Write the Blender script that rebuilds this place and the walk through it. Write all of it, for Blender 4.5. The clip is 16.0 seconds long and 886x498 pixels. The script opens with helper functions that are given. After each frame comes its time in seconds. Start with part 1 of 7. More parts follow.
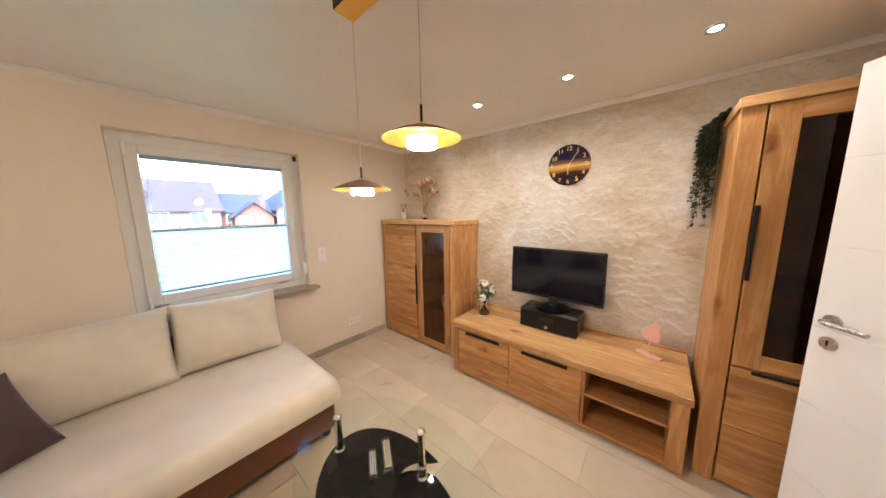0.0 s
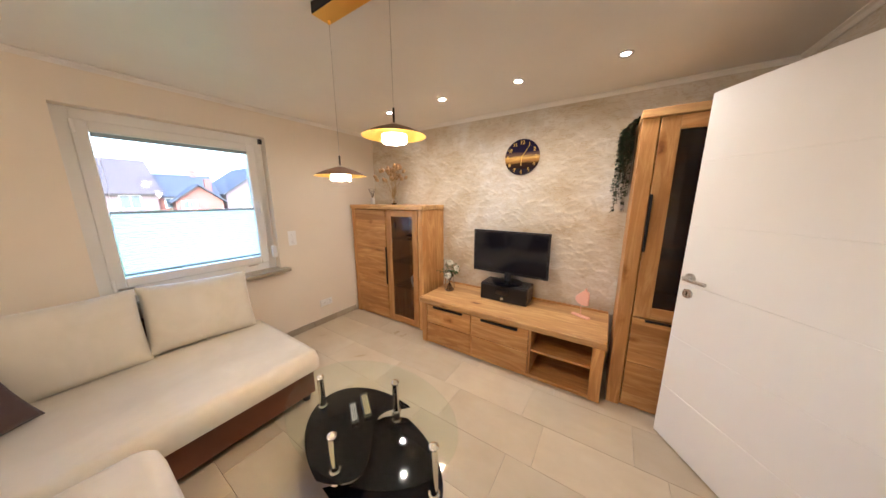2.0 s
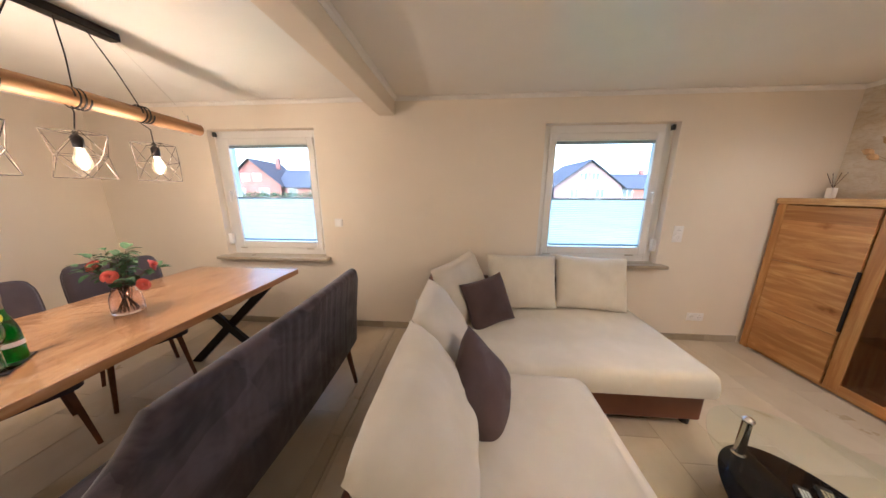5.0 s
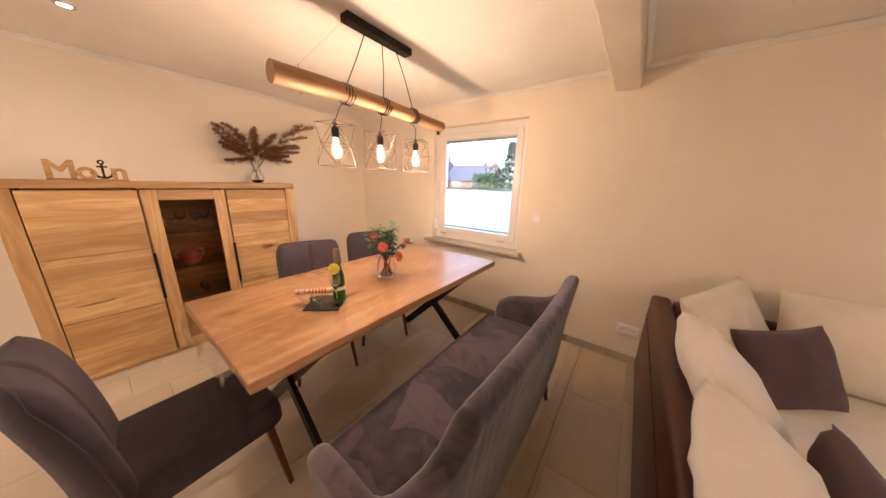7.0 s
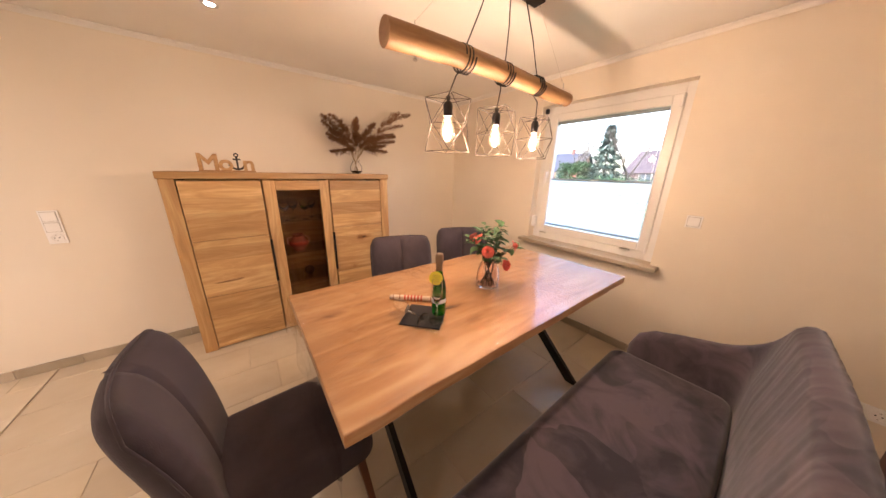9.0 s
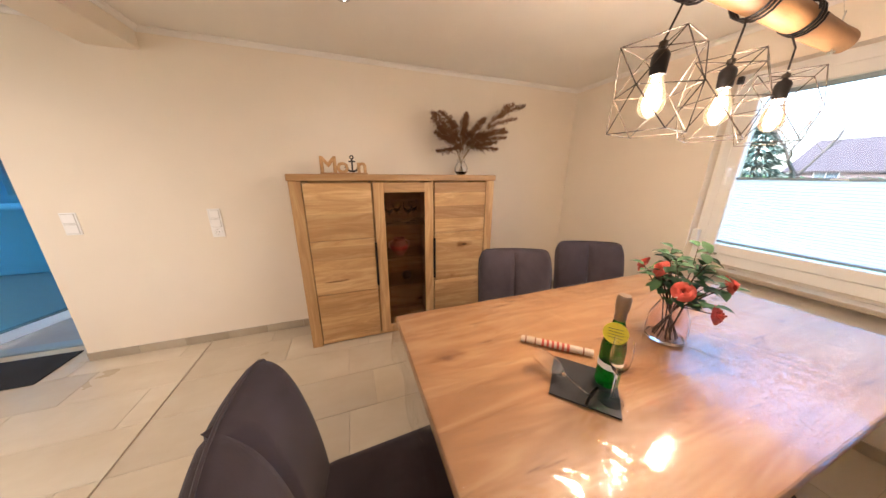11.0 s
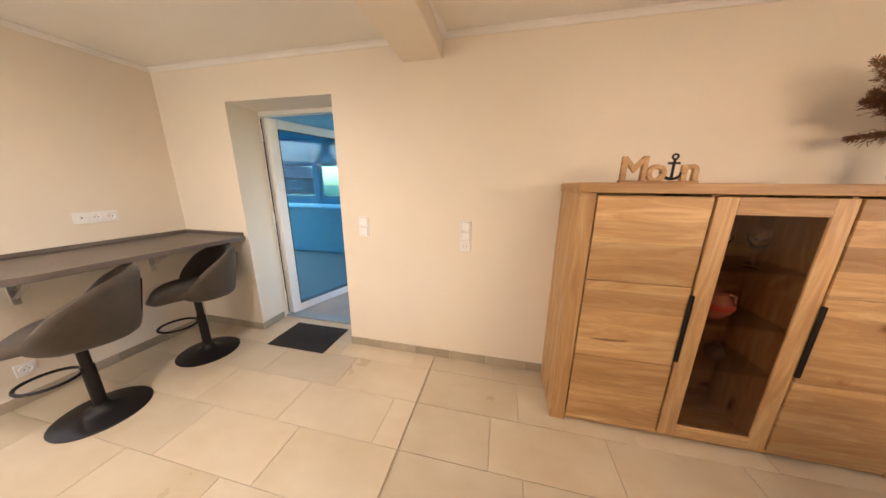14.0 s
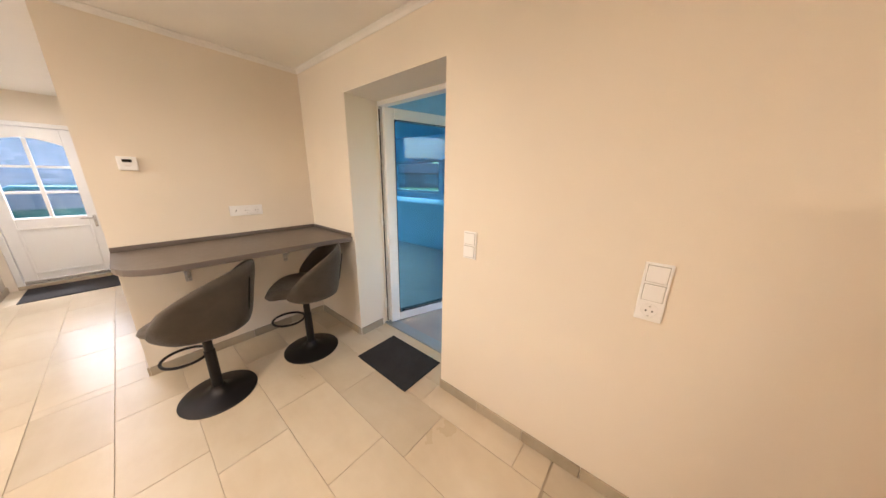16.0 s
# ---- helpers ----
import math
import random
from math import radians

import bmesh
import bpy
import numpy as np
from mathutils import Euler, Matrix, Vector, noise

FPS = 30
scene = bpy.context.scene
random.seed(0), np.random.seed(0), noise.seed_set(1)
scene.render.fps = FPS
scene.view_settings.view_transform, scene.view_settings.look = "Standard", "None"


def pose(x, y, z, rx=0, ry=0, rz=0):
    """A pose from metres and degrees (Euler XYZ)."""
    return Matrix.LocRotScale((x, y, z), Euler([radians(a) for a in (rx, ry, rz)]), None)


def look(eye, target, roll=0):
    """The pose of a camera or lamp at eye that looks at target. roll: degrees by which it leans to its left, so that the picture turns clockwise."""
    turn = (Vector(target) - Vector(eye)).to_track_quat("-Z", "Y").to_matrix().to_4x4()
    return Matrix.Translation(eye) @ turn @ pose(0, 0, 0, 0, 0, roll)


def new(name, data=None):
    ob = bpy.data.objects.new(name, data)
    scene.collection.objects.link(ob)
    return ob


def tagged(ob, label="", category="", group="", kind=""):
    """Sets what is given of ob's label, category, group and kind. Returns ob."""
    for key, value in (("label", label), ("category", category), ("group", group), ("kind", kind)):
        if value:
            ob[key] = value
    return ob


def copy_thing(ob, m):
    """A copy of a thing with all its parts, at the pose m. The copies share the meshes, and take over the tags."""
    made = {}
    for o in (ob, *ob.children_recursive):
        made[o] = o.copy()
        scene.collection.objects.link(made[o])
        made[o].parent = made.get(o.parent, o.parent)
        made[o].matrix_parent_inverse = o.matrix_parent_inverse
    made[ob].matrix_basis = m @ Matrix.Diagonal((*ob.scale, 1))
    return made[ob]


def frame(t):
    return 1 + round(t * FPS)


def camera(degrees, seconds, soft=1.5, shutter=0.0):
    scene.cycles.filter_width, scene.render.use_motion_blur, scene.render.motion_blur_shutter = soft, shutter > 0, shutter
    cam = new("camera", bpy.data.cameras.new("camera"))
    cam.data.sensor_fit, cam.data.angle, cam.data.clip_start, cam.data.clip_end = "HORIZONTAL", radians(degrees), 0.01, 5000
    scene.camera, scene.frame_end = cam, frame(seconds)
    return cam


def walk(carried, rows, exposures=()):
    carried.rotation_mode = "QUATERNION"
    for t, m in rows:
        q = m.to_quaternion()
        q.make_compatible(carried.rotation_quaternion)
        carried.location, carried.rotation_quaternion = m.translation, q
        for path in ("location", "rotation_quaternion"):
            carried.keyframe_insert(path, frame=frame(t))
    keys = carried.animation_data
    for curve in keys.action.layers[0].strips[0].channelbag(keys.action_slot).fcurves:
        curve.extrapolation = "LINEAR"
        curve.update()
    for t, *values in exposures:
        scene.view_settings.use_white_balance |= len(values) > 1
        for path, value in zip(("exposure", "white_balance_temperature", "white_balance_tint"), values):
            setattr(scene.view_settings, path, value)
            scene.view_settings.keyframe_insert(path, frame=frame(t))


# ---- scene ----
cam = camera(119.7, 16.0)
PATH = [
    (0, (0.028, 0.201, 1.491), (1.541, 1.478, 1.206), -0.9),
    (0.5, (-0.061, 0.226, 1.486), (1.551, 1.37, 1.184), -0.8),
    (1, (-0.116, 0.195, 1.485), (1.552, 1.25, 1.16), -0.6),
    (1.5, (-0.13, 0.131, 1.478), (1.547, 1.163, 1.128), -0.4),
    (2, (-0.153, 0.057, 1.48), (1.492, 1.127, 1.094), -0.2),
    (2.5, (-0.198, 0.011, 1.46), (1.377, 1.173, 1.044), 0.0),
    (3, (-0.25, 0.021, 1.445), (1.172, 1.354, 0.997), 0.2),
    (3.5, (-0.362, 0.073, 1.435), (0.822, 1.618, 0.976), 0.1),
    (4, (-0.506, 0.145, 1.434), (0.319, 1.906, 0.969), 0.0),
    (4.5, (-0.632, 0.236, 1.45), (-0.315, 2.157, 0.994), -0.2),
    (5, (-0.754, 0.327, 1.458), (-0.907, 2.273, 1.021), 0.1),
    (7.5, (-1.377, 0.393, 1.436), (-2.63, 1.862, 0.916), 1.5),
    (8, (-1.449, 0.445, 1.436), (-2.787, 1.827, 0.889), 1.4),
    (8.5, (-1.557, 0.459, 1.434), (-2.985, 1.741, 0.872), 1.4),
    (11, (-2.099, 0.409, 1.405), (-3.904, 1.062, 0.845), 0.4),
    (11.5, (-2.192, 0.28, 1.408), (-4.039, 0.811, 0.853), 0.5),
    (12, (-2.279, 0.13, 1.401), (-4.17, 0.498, 0.861), 0.6),
    (12.5, (-2.412, 0.039, 1.382), (-4.334, 0.228, 0.861), 0.6),
    (13, (-2.556, -0.069, 1.396), (-4.489, -0.064, 0.881), 0.5),
    (13.5, (-2.669, -0.198, 1.385), (-4.595, -0.403, 0.885), 0.5),
    (14, (-2.775, -0.348, 1.381), (-4.668, -0.772, 0.897), 0.5),
    (14.5, (-2.912, -0.404, 1.379), (-4.748, -1.022, 0.88), 0.5),
    (15, (-3.109, -0.416, 1.396), (-4.867, -1.221, 0.887), 0.7),
    (15.5, (-3.27, -0.49, 1.394), (-4.92, -1.492, 0.873), 0.8),
    (16, (-3.428, -0.639, 1.411), (-4.925, -1.855, 0.882), 1.0),
]
EXPOSURES = [(0, 3.9, 5650, 11), (4.0, 3.9, 5700, 12), (5.0, 3.65, 5500, 13), (7.3, 3.78, 6700, 26), (8.6, 3.73, 6700, 26), (11.0, 3.68, 5850, 15), (12.5, 3.74, 5900, 15), (14.0, 3.76, 6150, 15), (16, 3.70, 6300, 15)]
walk(cam, [(t, look(eye, target, roll)) for t, eye, target, roll in PATH], EXPOSURES)

# ---- light ----
world = bpy.data.worlds.new("world")
scene.world = world
world.use_nodes = True
wn = world.node_tree.nodes
sky = wn.new("ShaderNodeTexSky")
sky.sky_type, sky.sun_disc = "NISHITA", False
sky.sun_elevation, sky.sun_rotation = radians(30), radians(200)
sky.air_density, sky.dust_density = 1.3, 3.0
wn["Background"].inputs["Strength"].default_value = 0.15
world.node_tree.links.new(sky.outputs[0], wn["Background"].inputs["Color"])

sun = new("sun", bpy.data.lights.new("sun", "SUN"))
sun.data.energy, sun.data.angle, sun.data.color = 0.7, radians(12), (1.0, 0.97, 0.93)
sun.matrix_world = look((0, 0, 30), (4, 14, 0))
tagged(sun, kind="structure")

WARM = (1.0, 0.74, 0.50)
SOFTWARM = (1.0, 0.84, 0.68)
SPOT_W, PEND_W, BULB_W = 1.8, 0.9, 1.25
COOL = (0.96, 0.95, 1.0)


def lamp(name, kind, place, watts, colour, size=0.04, cone=None):
    ob = new(name, bpy.data.lights.new(name, kind))
    ob.data.energy, ob.data.color = watts, colour
    if kind == "AREA":
        ob.data.shape, ob.data.size = "DISK", size
    else:
        ob.data.shadow_soft_size = size
    if cone:
        ob.data.spot_size, ob.data.spot_blend = radians(cone), 1.0
    ob.location = place
    return tagged(ob, kind="structure")


# fill light for the kitchen, in an added wall opening behind the walk
kitchen_fill = lamp("kitchen_window_light", "AREA", (0, 0, 0), 1.3, (1.0, 0.88, 0.77))
kitchen_fill.data.shape, kitchen_fill.data.size, kitchen_fill.data.size_y = "RECTANGLE", 0.58, 1.04
kitchen_fill.matrix_world = look((-1.33, -2.81, 1.50), (-3.33, -2.51, 1.50))

# ---- plan ----
CEIL = 2.285
N, TV, W, LS, BAR = 2.85, 2.40, -4.585, -0.80, -3.235
HX0, HX1, HS = -3.308, -2.33, -6.45
KE = -1.40
T = 0.30
SPOTS = [(1.80, 1.93), (1.80, 1.33), (1.81, 0.70), (1.80, 0.08)]
SPOTS_D = [(-3.83, 0.47)]
# spots in kitchen and hall are out of view, added to brighten these rooms
KITCHEN_FILL_SPOTS = [(-3.25, -1.65), (-2.1, -2.3)]
HALL_FILL_SPOTS = [(-2.8, -4.2), (-2.8, -5.6)]

# ---- materials ----


class Nodes:
    """A short way to wire a node material."""

    def __init__(self, name):
        self.m = bpy.data.materials.new(name)
        self.m.use_nodes = True
        self.t = self.m.node_tree
        self.b = self.t.nodes["Principled BSDF"]

    def n(self, kind, *ins, **attrs):
        node = self.t.nodes.new("ShaderNode" + kind)
        for k, v in attrs.items():
            setattr(node, k, v)
        for key, v in ins:
            self.put(node.inputs[key], v)
        return node

    def put(self, socket, v):
        if isinstance(v, bpy.types.NodeSocket):
            self.t.links.new(v, socket)
        else:
            socket.default_value = v

    def set(self, **kw):
        for k, v in kw.items():
            self.put(self.b.inputs[k.replace("_", " ")], v)
        return self

    def coords(self, scale=(1, 1, 1), shift=True):
        at = self.n("TexCoord").outputs["Object"]
        if shift:
            r = self.n("ObjectInfo").outputs["Random"]
            off = self.n("VectorMath", (0, r), (1, (7.3, 11.1, 5.7)), operation="MULTIPLY").outputs[0]
            at = self.n("VectorMath", (0, at), (1, off), operation="ADD").outputs[0]
        return self.n("Mapping", ("Vector", at), ("Scale", scale)).outputs[0]

    def noise(self, vec, scale, detail=4.0, rough=0.55, dist=0.0):
        return self.n("TexNoise", ("Vector", vec), ("Scale", scale), ("Detail", detail), ("Roughness", rough), ("Distortion", dist)).outputs["Fac"]

    def ramp(self, fac, *stops):
        r = self.n("ValToRGB", ("Fac", fac))
        el = r.color_ramp.elements
        el.remove(el[1])
        for i, (p, c) in enumerate(stops):
            e = el.new(p) if i else el[0]
            e.position, e.color = p, (*c, 1) if len(c) == 3 else c
        return r.outputs["Color"]

    def mix(self, fac, a, b, how="MIX"):
        return self.n("Mix", (0, fac), (6, a), (7, b), data_type="RGBA", blend_type=how).outputs[2]

    def bump(self, height, strength=0.3, distance=0.002):
        self.put(self.b.inputs["Normal"], self.n("Bump", ("Height", height), ("Strength", strength), ("Distance", distance)).outputs[0])
        return self


def rgb(c):
    return (*c, 1.0)


def plain(name, colour, rough=0.5, metal=0.0, spread=0.06, grain=60.0, bump=0.1, **more):
    """A surface of one paint or metal, with slight stains and a fine grain."""
    k = Nodes(name)
    v = k.coords()
    big, small = k.noise(v, 2.5, 3), k.noise(v, grain, 3)
    lo, hi = [c * (1 - spread) for c in colour], [min(1, c * (1 + spread)) for c in colour]
    col = k.ramp(big, (0.3, lo), (0.7, hi))
    k.set(Base_Color=col, Metallic=metal, Roughness=k.n("MapRange", (0, small), (3, max(0.02, rough - 0.05)), (4, min(1, rough + 0.05))).outputs[0])
    if bump:
        k.bump(small, bump, 0.001)
    k.set(**more)
    return k.m


def wood(name, axis, dark=(0.17, 0.068, 0.020), mid=(0.49, 0.240, 0.076), light=(0.65, 0.385, 0.145), board=0.11, rough=0.42, knots=True, across=None, cracks=0.40):
    """Wild oak: boards of different tone side by side, with fine fibres, dark cracks along the grain and knots with split hearts."""
    k = Nodes(name)
    along = "xyz".index(axis)

    def stretched(across_scale, along_scale):
        v = [across_scale] * 3
        v[along] = along_scale
        return k.coords(tuple(v))

    g = k.noise(stretched(9.0, 1.1), 1.3, 8, 0.62, 1.9)
    fine = k.noise(stretched(150.0, 5.0), 1.0, 5, 0.65)
    soft_dark = [p * 0.28 + q * 0.72 for p, q in zip(dark, mid)]
    col = k.ramp(g, (0.30, soft_dark), (0.47, mid), (0.66, light))
    col = k.mix(0.16, col, k.ramp(fine, (0.34, (0.62, 0.54, 0.46)), (0.58, (1.06, 1.05, 1.03))), "MULTIPLY")
    tint = [min(1.0, p * 1.3 / q) for p, q in zip(dark, mid)]
    crack = k.noise(stretched(34.0, 2.6), 1.0, 6, 0.66, 0.9)
    patch = k.noise(stretched(3.0, 1.2), 1.6, 2)
    crack = k.n("Math", (0, crack), (1, k.n("Math", (0, patch), (1, 0.5), operation="MULTIPLY").outputs[0]), operation="ADD").outputs[0]
    col = k.mix(1.0, col, k.ramp(crack, (cracks + 0.07, tint), (cracks + 0.13, (1, 1, 1))), "MULTIPLY")
    raw = k.coords()
    across = across or {"x": "y", "y": "z", "z": "y"}[axis]
    sep = k.n("SeparateXYZ", ("Vector", raw)).outputs["XYZ".index(across.upper())]
    idx = k.n("Math", (0, k.n("Math", (0, sep), (1, 1.0 / board), operation="MULTIPLY").outputs[0]), operation="FLOOR").outputs[0]
    tone = k.n("TexWhiteNoise", ("W", idx), noise_dimensions="1D").outputs["Value"]
    tone = k.ramp(tone, (0.0, (0.66, 0.59, 0.50)), (0.5, (0.95, 0.92, 0.88)), (1.0, (1.16, 1.16, 1.12)))
    col = k.mix(0.85, col, tone, "MULTIPLY")
    if knots:
        warp = k.n("VectorMath", (0, stretched(5.0, 1.9)), (1, k.n("VectorMath", (0, k.n("TexNoise", ("Vector", raw), ("Scale", 22.0), ("Detail", 3.0)).outputs["Color"]), (1, (0.16, 0.16, 0.16)), operation="MULTIPLY").outputs[0]), operation="ADD").outputs[0]
        vor = k.n("TexVoronoi", ("Vector", warp), ("Scale", 1.0), ("Randomness", 1.0)).outputs["Distance"]
        ring = k.ramp(vor, (0.045, (0.14, 0.09, 0.05)), (0.075, (0.42, 0.30, 0.20)), (0.11, (0.74, 0.64, 0.53)), (0.17, (1, 1, 1)))
        col = k.mix(1.0, col, ring, "MULTIPLY")
    k.set(Base_Color=col, Roughness=k.n("MapRange", (0, fine), (3, rough - 0.08), (4, rough + 0.12)).outputs[0])
    k.bump(k.n("Math", (0, g), (1, fine), operation="ADD").outputs[0], 0.25, 0.0012)
    return k.m


def cloth(name, a, b, weave=900.0, rough=0.9, sheen=0.3, nap=3.0, bump=0.35):
    k = Nodes(name)
    v = k.coords()
    big = k.noise(v, nap, 4, 0.6, 0.4)
    fine = k.noise(v, weave, 2)
    thread = k.n("TexWave", ("Vector", v), ("Scale", weave / 5), ("Distortion", 9.0), ("Detail", 1.0)).outputs["Fac"]
    col = k.mix(0.25, k.ramp(big, (0.35, a), (0.65, b)), k.ramp(fine, (0.3, a), (0.7, b)))
    k.set(Base_Color=col, Roughness=rough, Sheen_Weight=sheen, Sheen_Roughness=0.4)
    k.bump(k.n("Math", (0, fine), (1, thread), operation="ADD").outputs[0], bump, 0.0012)
    return k.m


def suede(name, a, b):
    """Suede whose nap has been brushed in patches with sharp turns of tone."""
    k = Nodes(name)
    v = k.coords()
    warped = k.n("VectorMath", (0, v), (1, k.n("VectorMath", (0, k.n("TexNoise", ("Vector", v), ("Scale", 3.0), ("Detail", 3.0)).outputs["Color"]), (1, (0.30, 0.30, 0.30)), operation="MULTIPLY").outputs[0]), operation="ADD").outputs[0]
    patch = k.n("TexVoronoi", ("Vector", warped), ("Scale", 4.2), ("Randomness", 1.0)).outputs["Color"]
    tone = k.n("SeparateXYZ", ("Vector", patch)).outputs["X"]
    soft = k.noise(v, 6.0, 4, 0.6, 0.8)
    fine = k.noise(v, 500, 2)
    mixed = k.n("Math", (0, k.n("Math", (0, tone), (1, 0.22), operation="MULTIPLY").outputs[0]), (1, k.n("Math", (0, soft), (1, 0.85), operation="MULTIPLY").outputs[0]), operation="ADD").outputs[0]
    col = k.ramp(mixed, (0.40, a), (0.54, [(p + q) / 2 for p, q in zip(a, b)]), (0.66, b))
    k.set(Base_Color=col, Roughness=0.9, Sheen_Weight=0.35, Sheen_Roughness=0.45)
    return k.bump(k.n("Math", (0, fine), (1, soft), operation="ADD").outputs[0], 0.3, 0.0015).m


def clear(name, colour=(1, 1, 1), rough=0.0, ior=1.45):
    k = Nodes(name)
    k.set(Base_Color=rgb(colour), Roughness=rough, Transmission_Weight=1.0, IOR=ior)
    return k.m


def pane_glass(name, colour=(0.95, 0.98, 1.0), rough=0.01, ior=1.45, creased=0.0):
    """Thin window glass or film: mostly see-through, with a mirror sheen at grazing angles; creased: fine wrinkles."""
    k = Nodes(name)
    out = k.t.nodes["Material Output"]
    tr = k.n("BsdfTransparent", ("Color", rgb(colour)))
    gl = k.n("BsdfGlossy", ("Roughness", rough))
    facing = k.n("LayerWeight", ("Blend", 0.5))
    if creased:
        long = k.noise(k.coords((16.0, 4.0, 9.0)), 2.4, 4, 0.6, 1.6)
        short = k.noise(k.coords((9.0, 18.0, 9.0)), 4.0, 3, 0.6, 1.0)
        ridge = k.n("Math", (0, k.ramp(long, (0.485, (0, 0, 0)), (0.50, (1, 1, 1)), (0.515, (0, 0, 0)))), (1, k.n("Math", (0, short), (1, 0.35), operation="MULTIPLY").outputs[0]), operation="ADD").outputs[0]
        bent = k.n("Bump", ("Height", ridge), ("Strength", creased), ("Distance", 0.004)).outputs[0]
        k.put(gl.inputs["Normal"], bent)
        k.put(facing.inputs["Normal"], bent)
    least = ((ior - 1) / (ior + 1)) ** 2
    rise = k.n("Math", (0, facing.outputs["Facing"]), (1, 5.0), operation="POWER").outputs[0]
    share = k.n("MapRange", (0, rise), (3, least), (4, 1.0)).outputs[0]
    mix = k.n("MixShader", (0, share), (1, tr.outputs[0]), (2, gl.outputs[0]))
    k.t.links.new(mix.outputs[0], out.inputs["Surface"])
    return k.m

# added fill: warm in the kitchen, cool like daylight in the hall

def glow(name, colour, strength):
    k = Nodes(name)
    k.set(Base_Color=rgb(colour), Emission_Color=rgb(colour), Emission_Strength=strength)
    return k.m


def wall_paint(name, colour):
    k = Nodes(name)
    v = k.coords(shift=False)
    roll = k.noise(v, 240, 3, 0.6)
    big = k.noise(v, 1.1, 3)
    c0, c1 = [c * 0.96 for c in colour], [min(1, c * 1.02) for c in colour]
    k.set(Base_Color=k.ramp(big, (0.3, c0), (0.7, c1)), Roughness=0.75)
    k.bump(roll, 0.22, 0.0015)
    return k.m


def stone_tile(name, a, b, c, joint_tone=0.86):
    """Printed stoneware: soft clouds and thin veins, different on each tile."""
    k = Nodes(name)
    v = k.coords()
    r = k.n("ObjectInfo").outputs["Random"]
    cloud = k.noise(v, 2.6, 5, 0.55)
    col = k.ramp(cloud, (0.25, a), (0.52, b), (0.80, c))
    vein = k.noise(k.coords((5, 1.6, 3)), 1.5, 6, 0.6, 0.6)
    col = k.mix(0.24, col, k.ramp(vein, (0.25, (0.66, 0.57, 0.45)), (0.75, (1, 1, 1))), "MULTIPLY")
    col = k.mix(1.0, col, k.ramp(r, (0.0, (joint_tone, joint_tone * 0.99, joint_tone * 0.98)), (0.5, (0.98, 0.97, 0.94)), (1.0, (1.05, 1.04, 1.03))), "MULTIPLY")
    k.set(Base_Color=col, Roughness=k.n("MapRange", (0, cloud), (3, 0.22), (4, 0.40)).outputs[0])
    k.bump(k.noise(v, 35, 5, 0.65), 0.15, 0.0015)
    return k.m


M_WALL = wall_paint("cream wall paint", (0.79, 0.71, 0.59))
M_CEIL = plain("satin stretch ceiling", (0.80, 0.77, 0.71), 0.36, spread=0.02, grain=6, bump=0.03)
M_TRIM = plain("white trim paint", (0.80, 0.77, 0.72), 0.45)
M_PLASTER = Nodes("trowelled plaster")
_v = M_PLASTER.coords(shift=False)
_w = M_PLASTER.n("VectorMath", (0, M_PLASTER.coords((1, 1, 1.9), False)), (1, M_PLASTER.n("VectorMath", (0, M_PLASTER.n("TexNoise", ("Vector", _v), ("Scale", 9.0), ("Detail", 4.0)).outputs["Color"]), (1, (0.14, 0.14, 0.14)), operation="MULTIPLY").outputs[0]), operation="ADD").outputs[0]
_cell = M_PLASTER.n("SeparateXYZ", ("Vector", M_PLASTER.n("TexVoronoi", ("Vector", _w), ("Scale", 8.5), ("Randomness", 1.0)).outputs["Color"])).outputs["X"]
_big = M_PLASTER.noise(_v, 2.2, 5, 0.6, 0.8)
_c = M_PLASTER.ramp(_big, (0.36, (0.54, 0.45, 0.32)), (0.48, (0.61, 0.54, 0.43)), (0.64, (0.67, 0.63, 0.57)))
_st = M_PLASTER.noise(M_PLASTER.coords((1, 1.6, 6), False), 3.4, 6, 0.62, 1.4)
_c = M_PLASTER.mix(0.55, _c, M_PLASTER.ramp(_st, (0.475, (1, 1, 1)), (0.50, (0.72, 0.58, 0.38)), (0.53, (1, 1, 1))), "MULTIPLY")
_c = M_PLASTER.mix(0.38, _c, M_PLASTER.ramp(_cell, (0.0, (0.80, 0.74, 0.64)), (0.35, (0.94, 0.92, 0.88)), (1.0, (1.06, 1.06, 1.06))), "MULTIPLY")
M_PLASTER.set(Base_Color=_c, Roughness=0.7).bump(M_PLASTER.noise(_v, 90, 5, 0.7), 0.5, 0.002)
M_PLASTER = M_PLASTER.m
M_TILE = stone_tile("beige stone tile", (0.525, 0.44, 0.315), (0.575, 0.50, 0.38), (0.62, 0.56, 0.45))
M_BASE = stone_tile("stone skirting", (0.33, 0.28, 0.20), (0.43, 0.37, 0.28), (0.52, 0.46, 0.36), 0.75)
M_GROUT = plain("grout", (0.40, 0.33, 0.24), 0.9, spread=0.15, grain=150, bump=0.4)
W_Y, W_Z = wood("oak along y", "y"), wood("oak along z", "z", board=0.13)
W_YY = wood("oak top boards", "y", (0.24, 0.12, 0.045), (0.54, 0.315, 0.125), (0.70, 0.47, 0.21), board=0.085, across="x")
LT = dict(dark=(0.17, 0.085, 0.032), mid=(0.54, 0.325, 0.14), light=(0.68, 0.47, 0.235), cracks=0.40)
L_Y, L_Z = wood("light oak along y", "y", **LT), wood("light oak along z", "z", board=0.13, **LT)
W_TABLE = wood("table oak", "y", (0.13, 0.055, 0.025), (0.53, 0.285, 0.125), (0.66, 0.41, 0.215), board=0.31, rough=0.34, across="x", cracks=0.455)
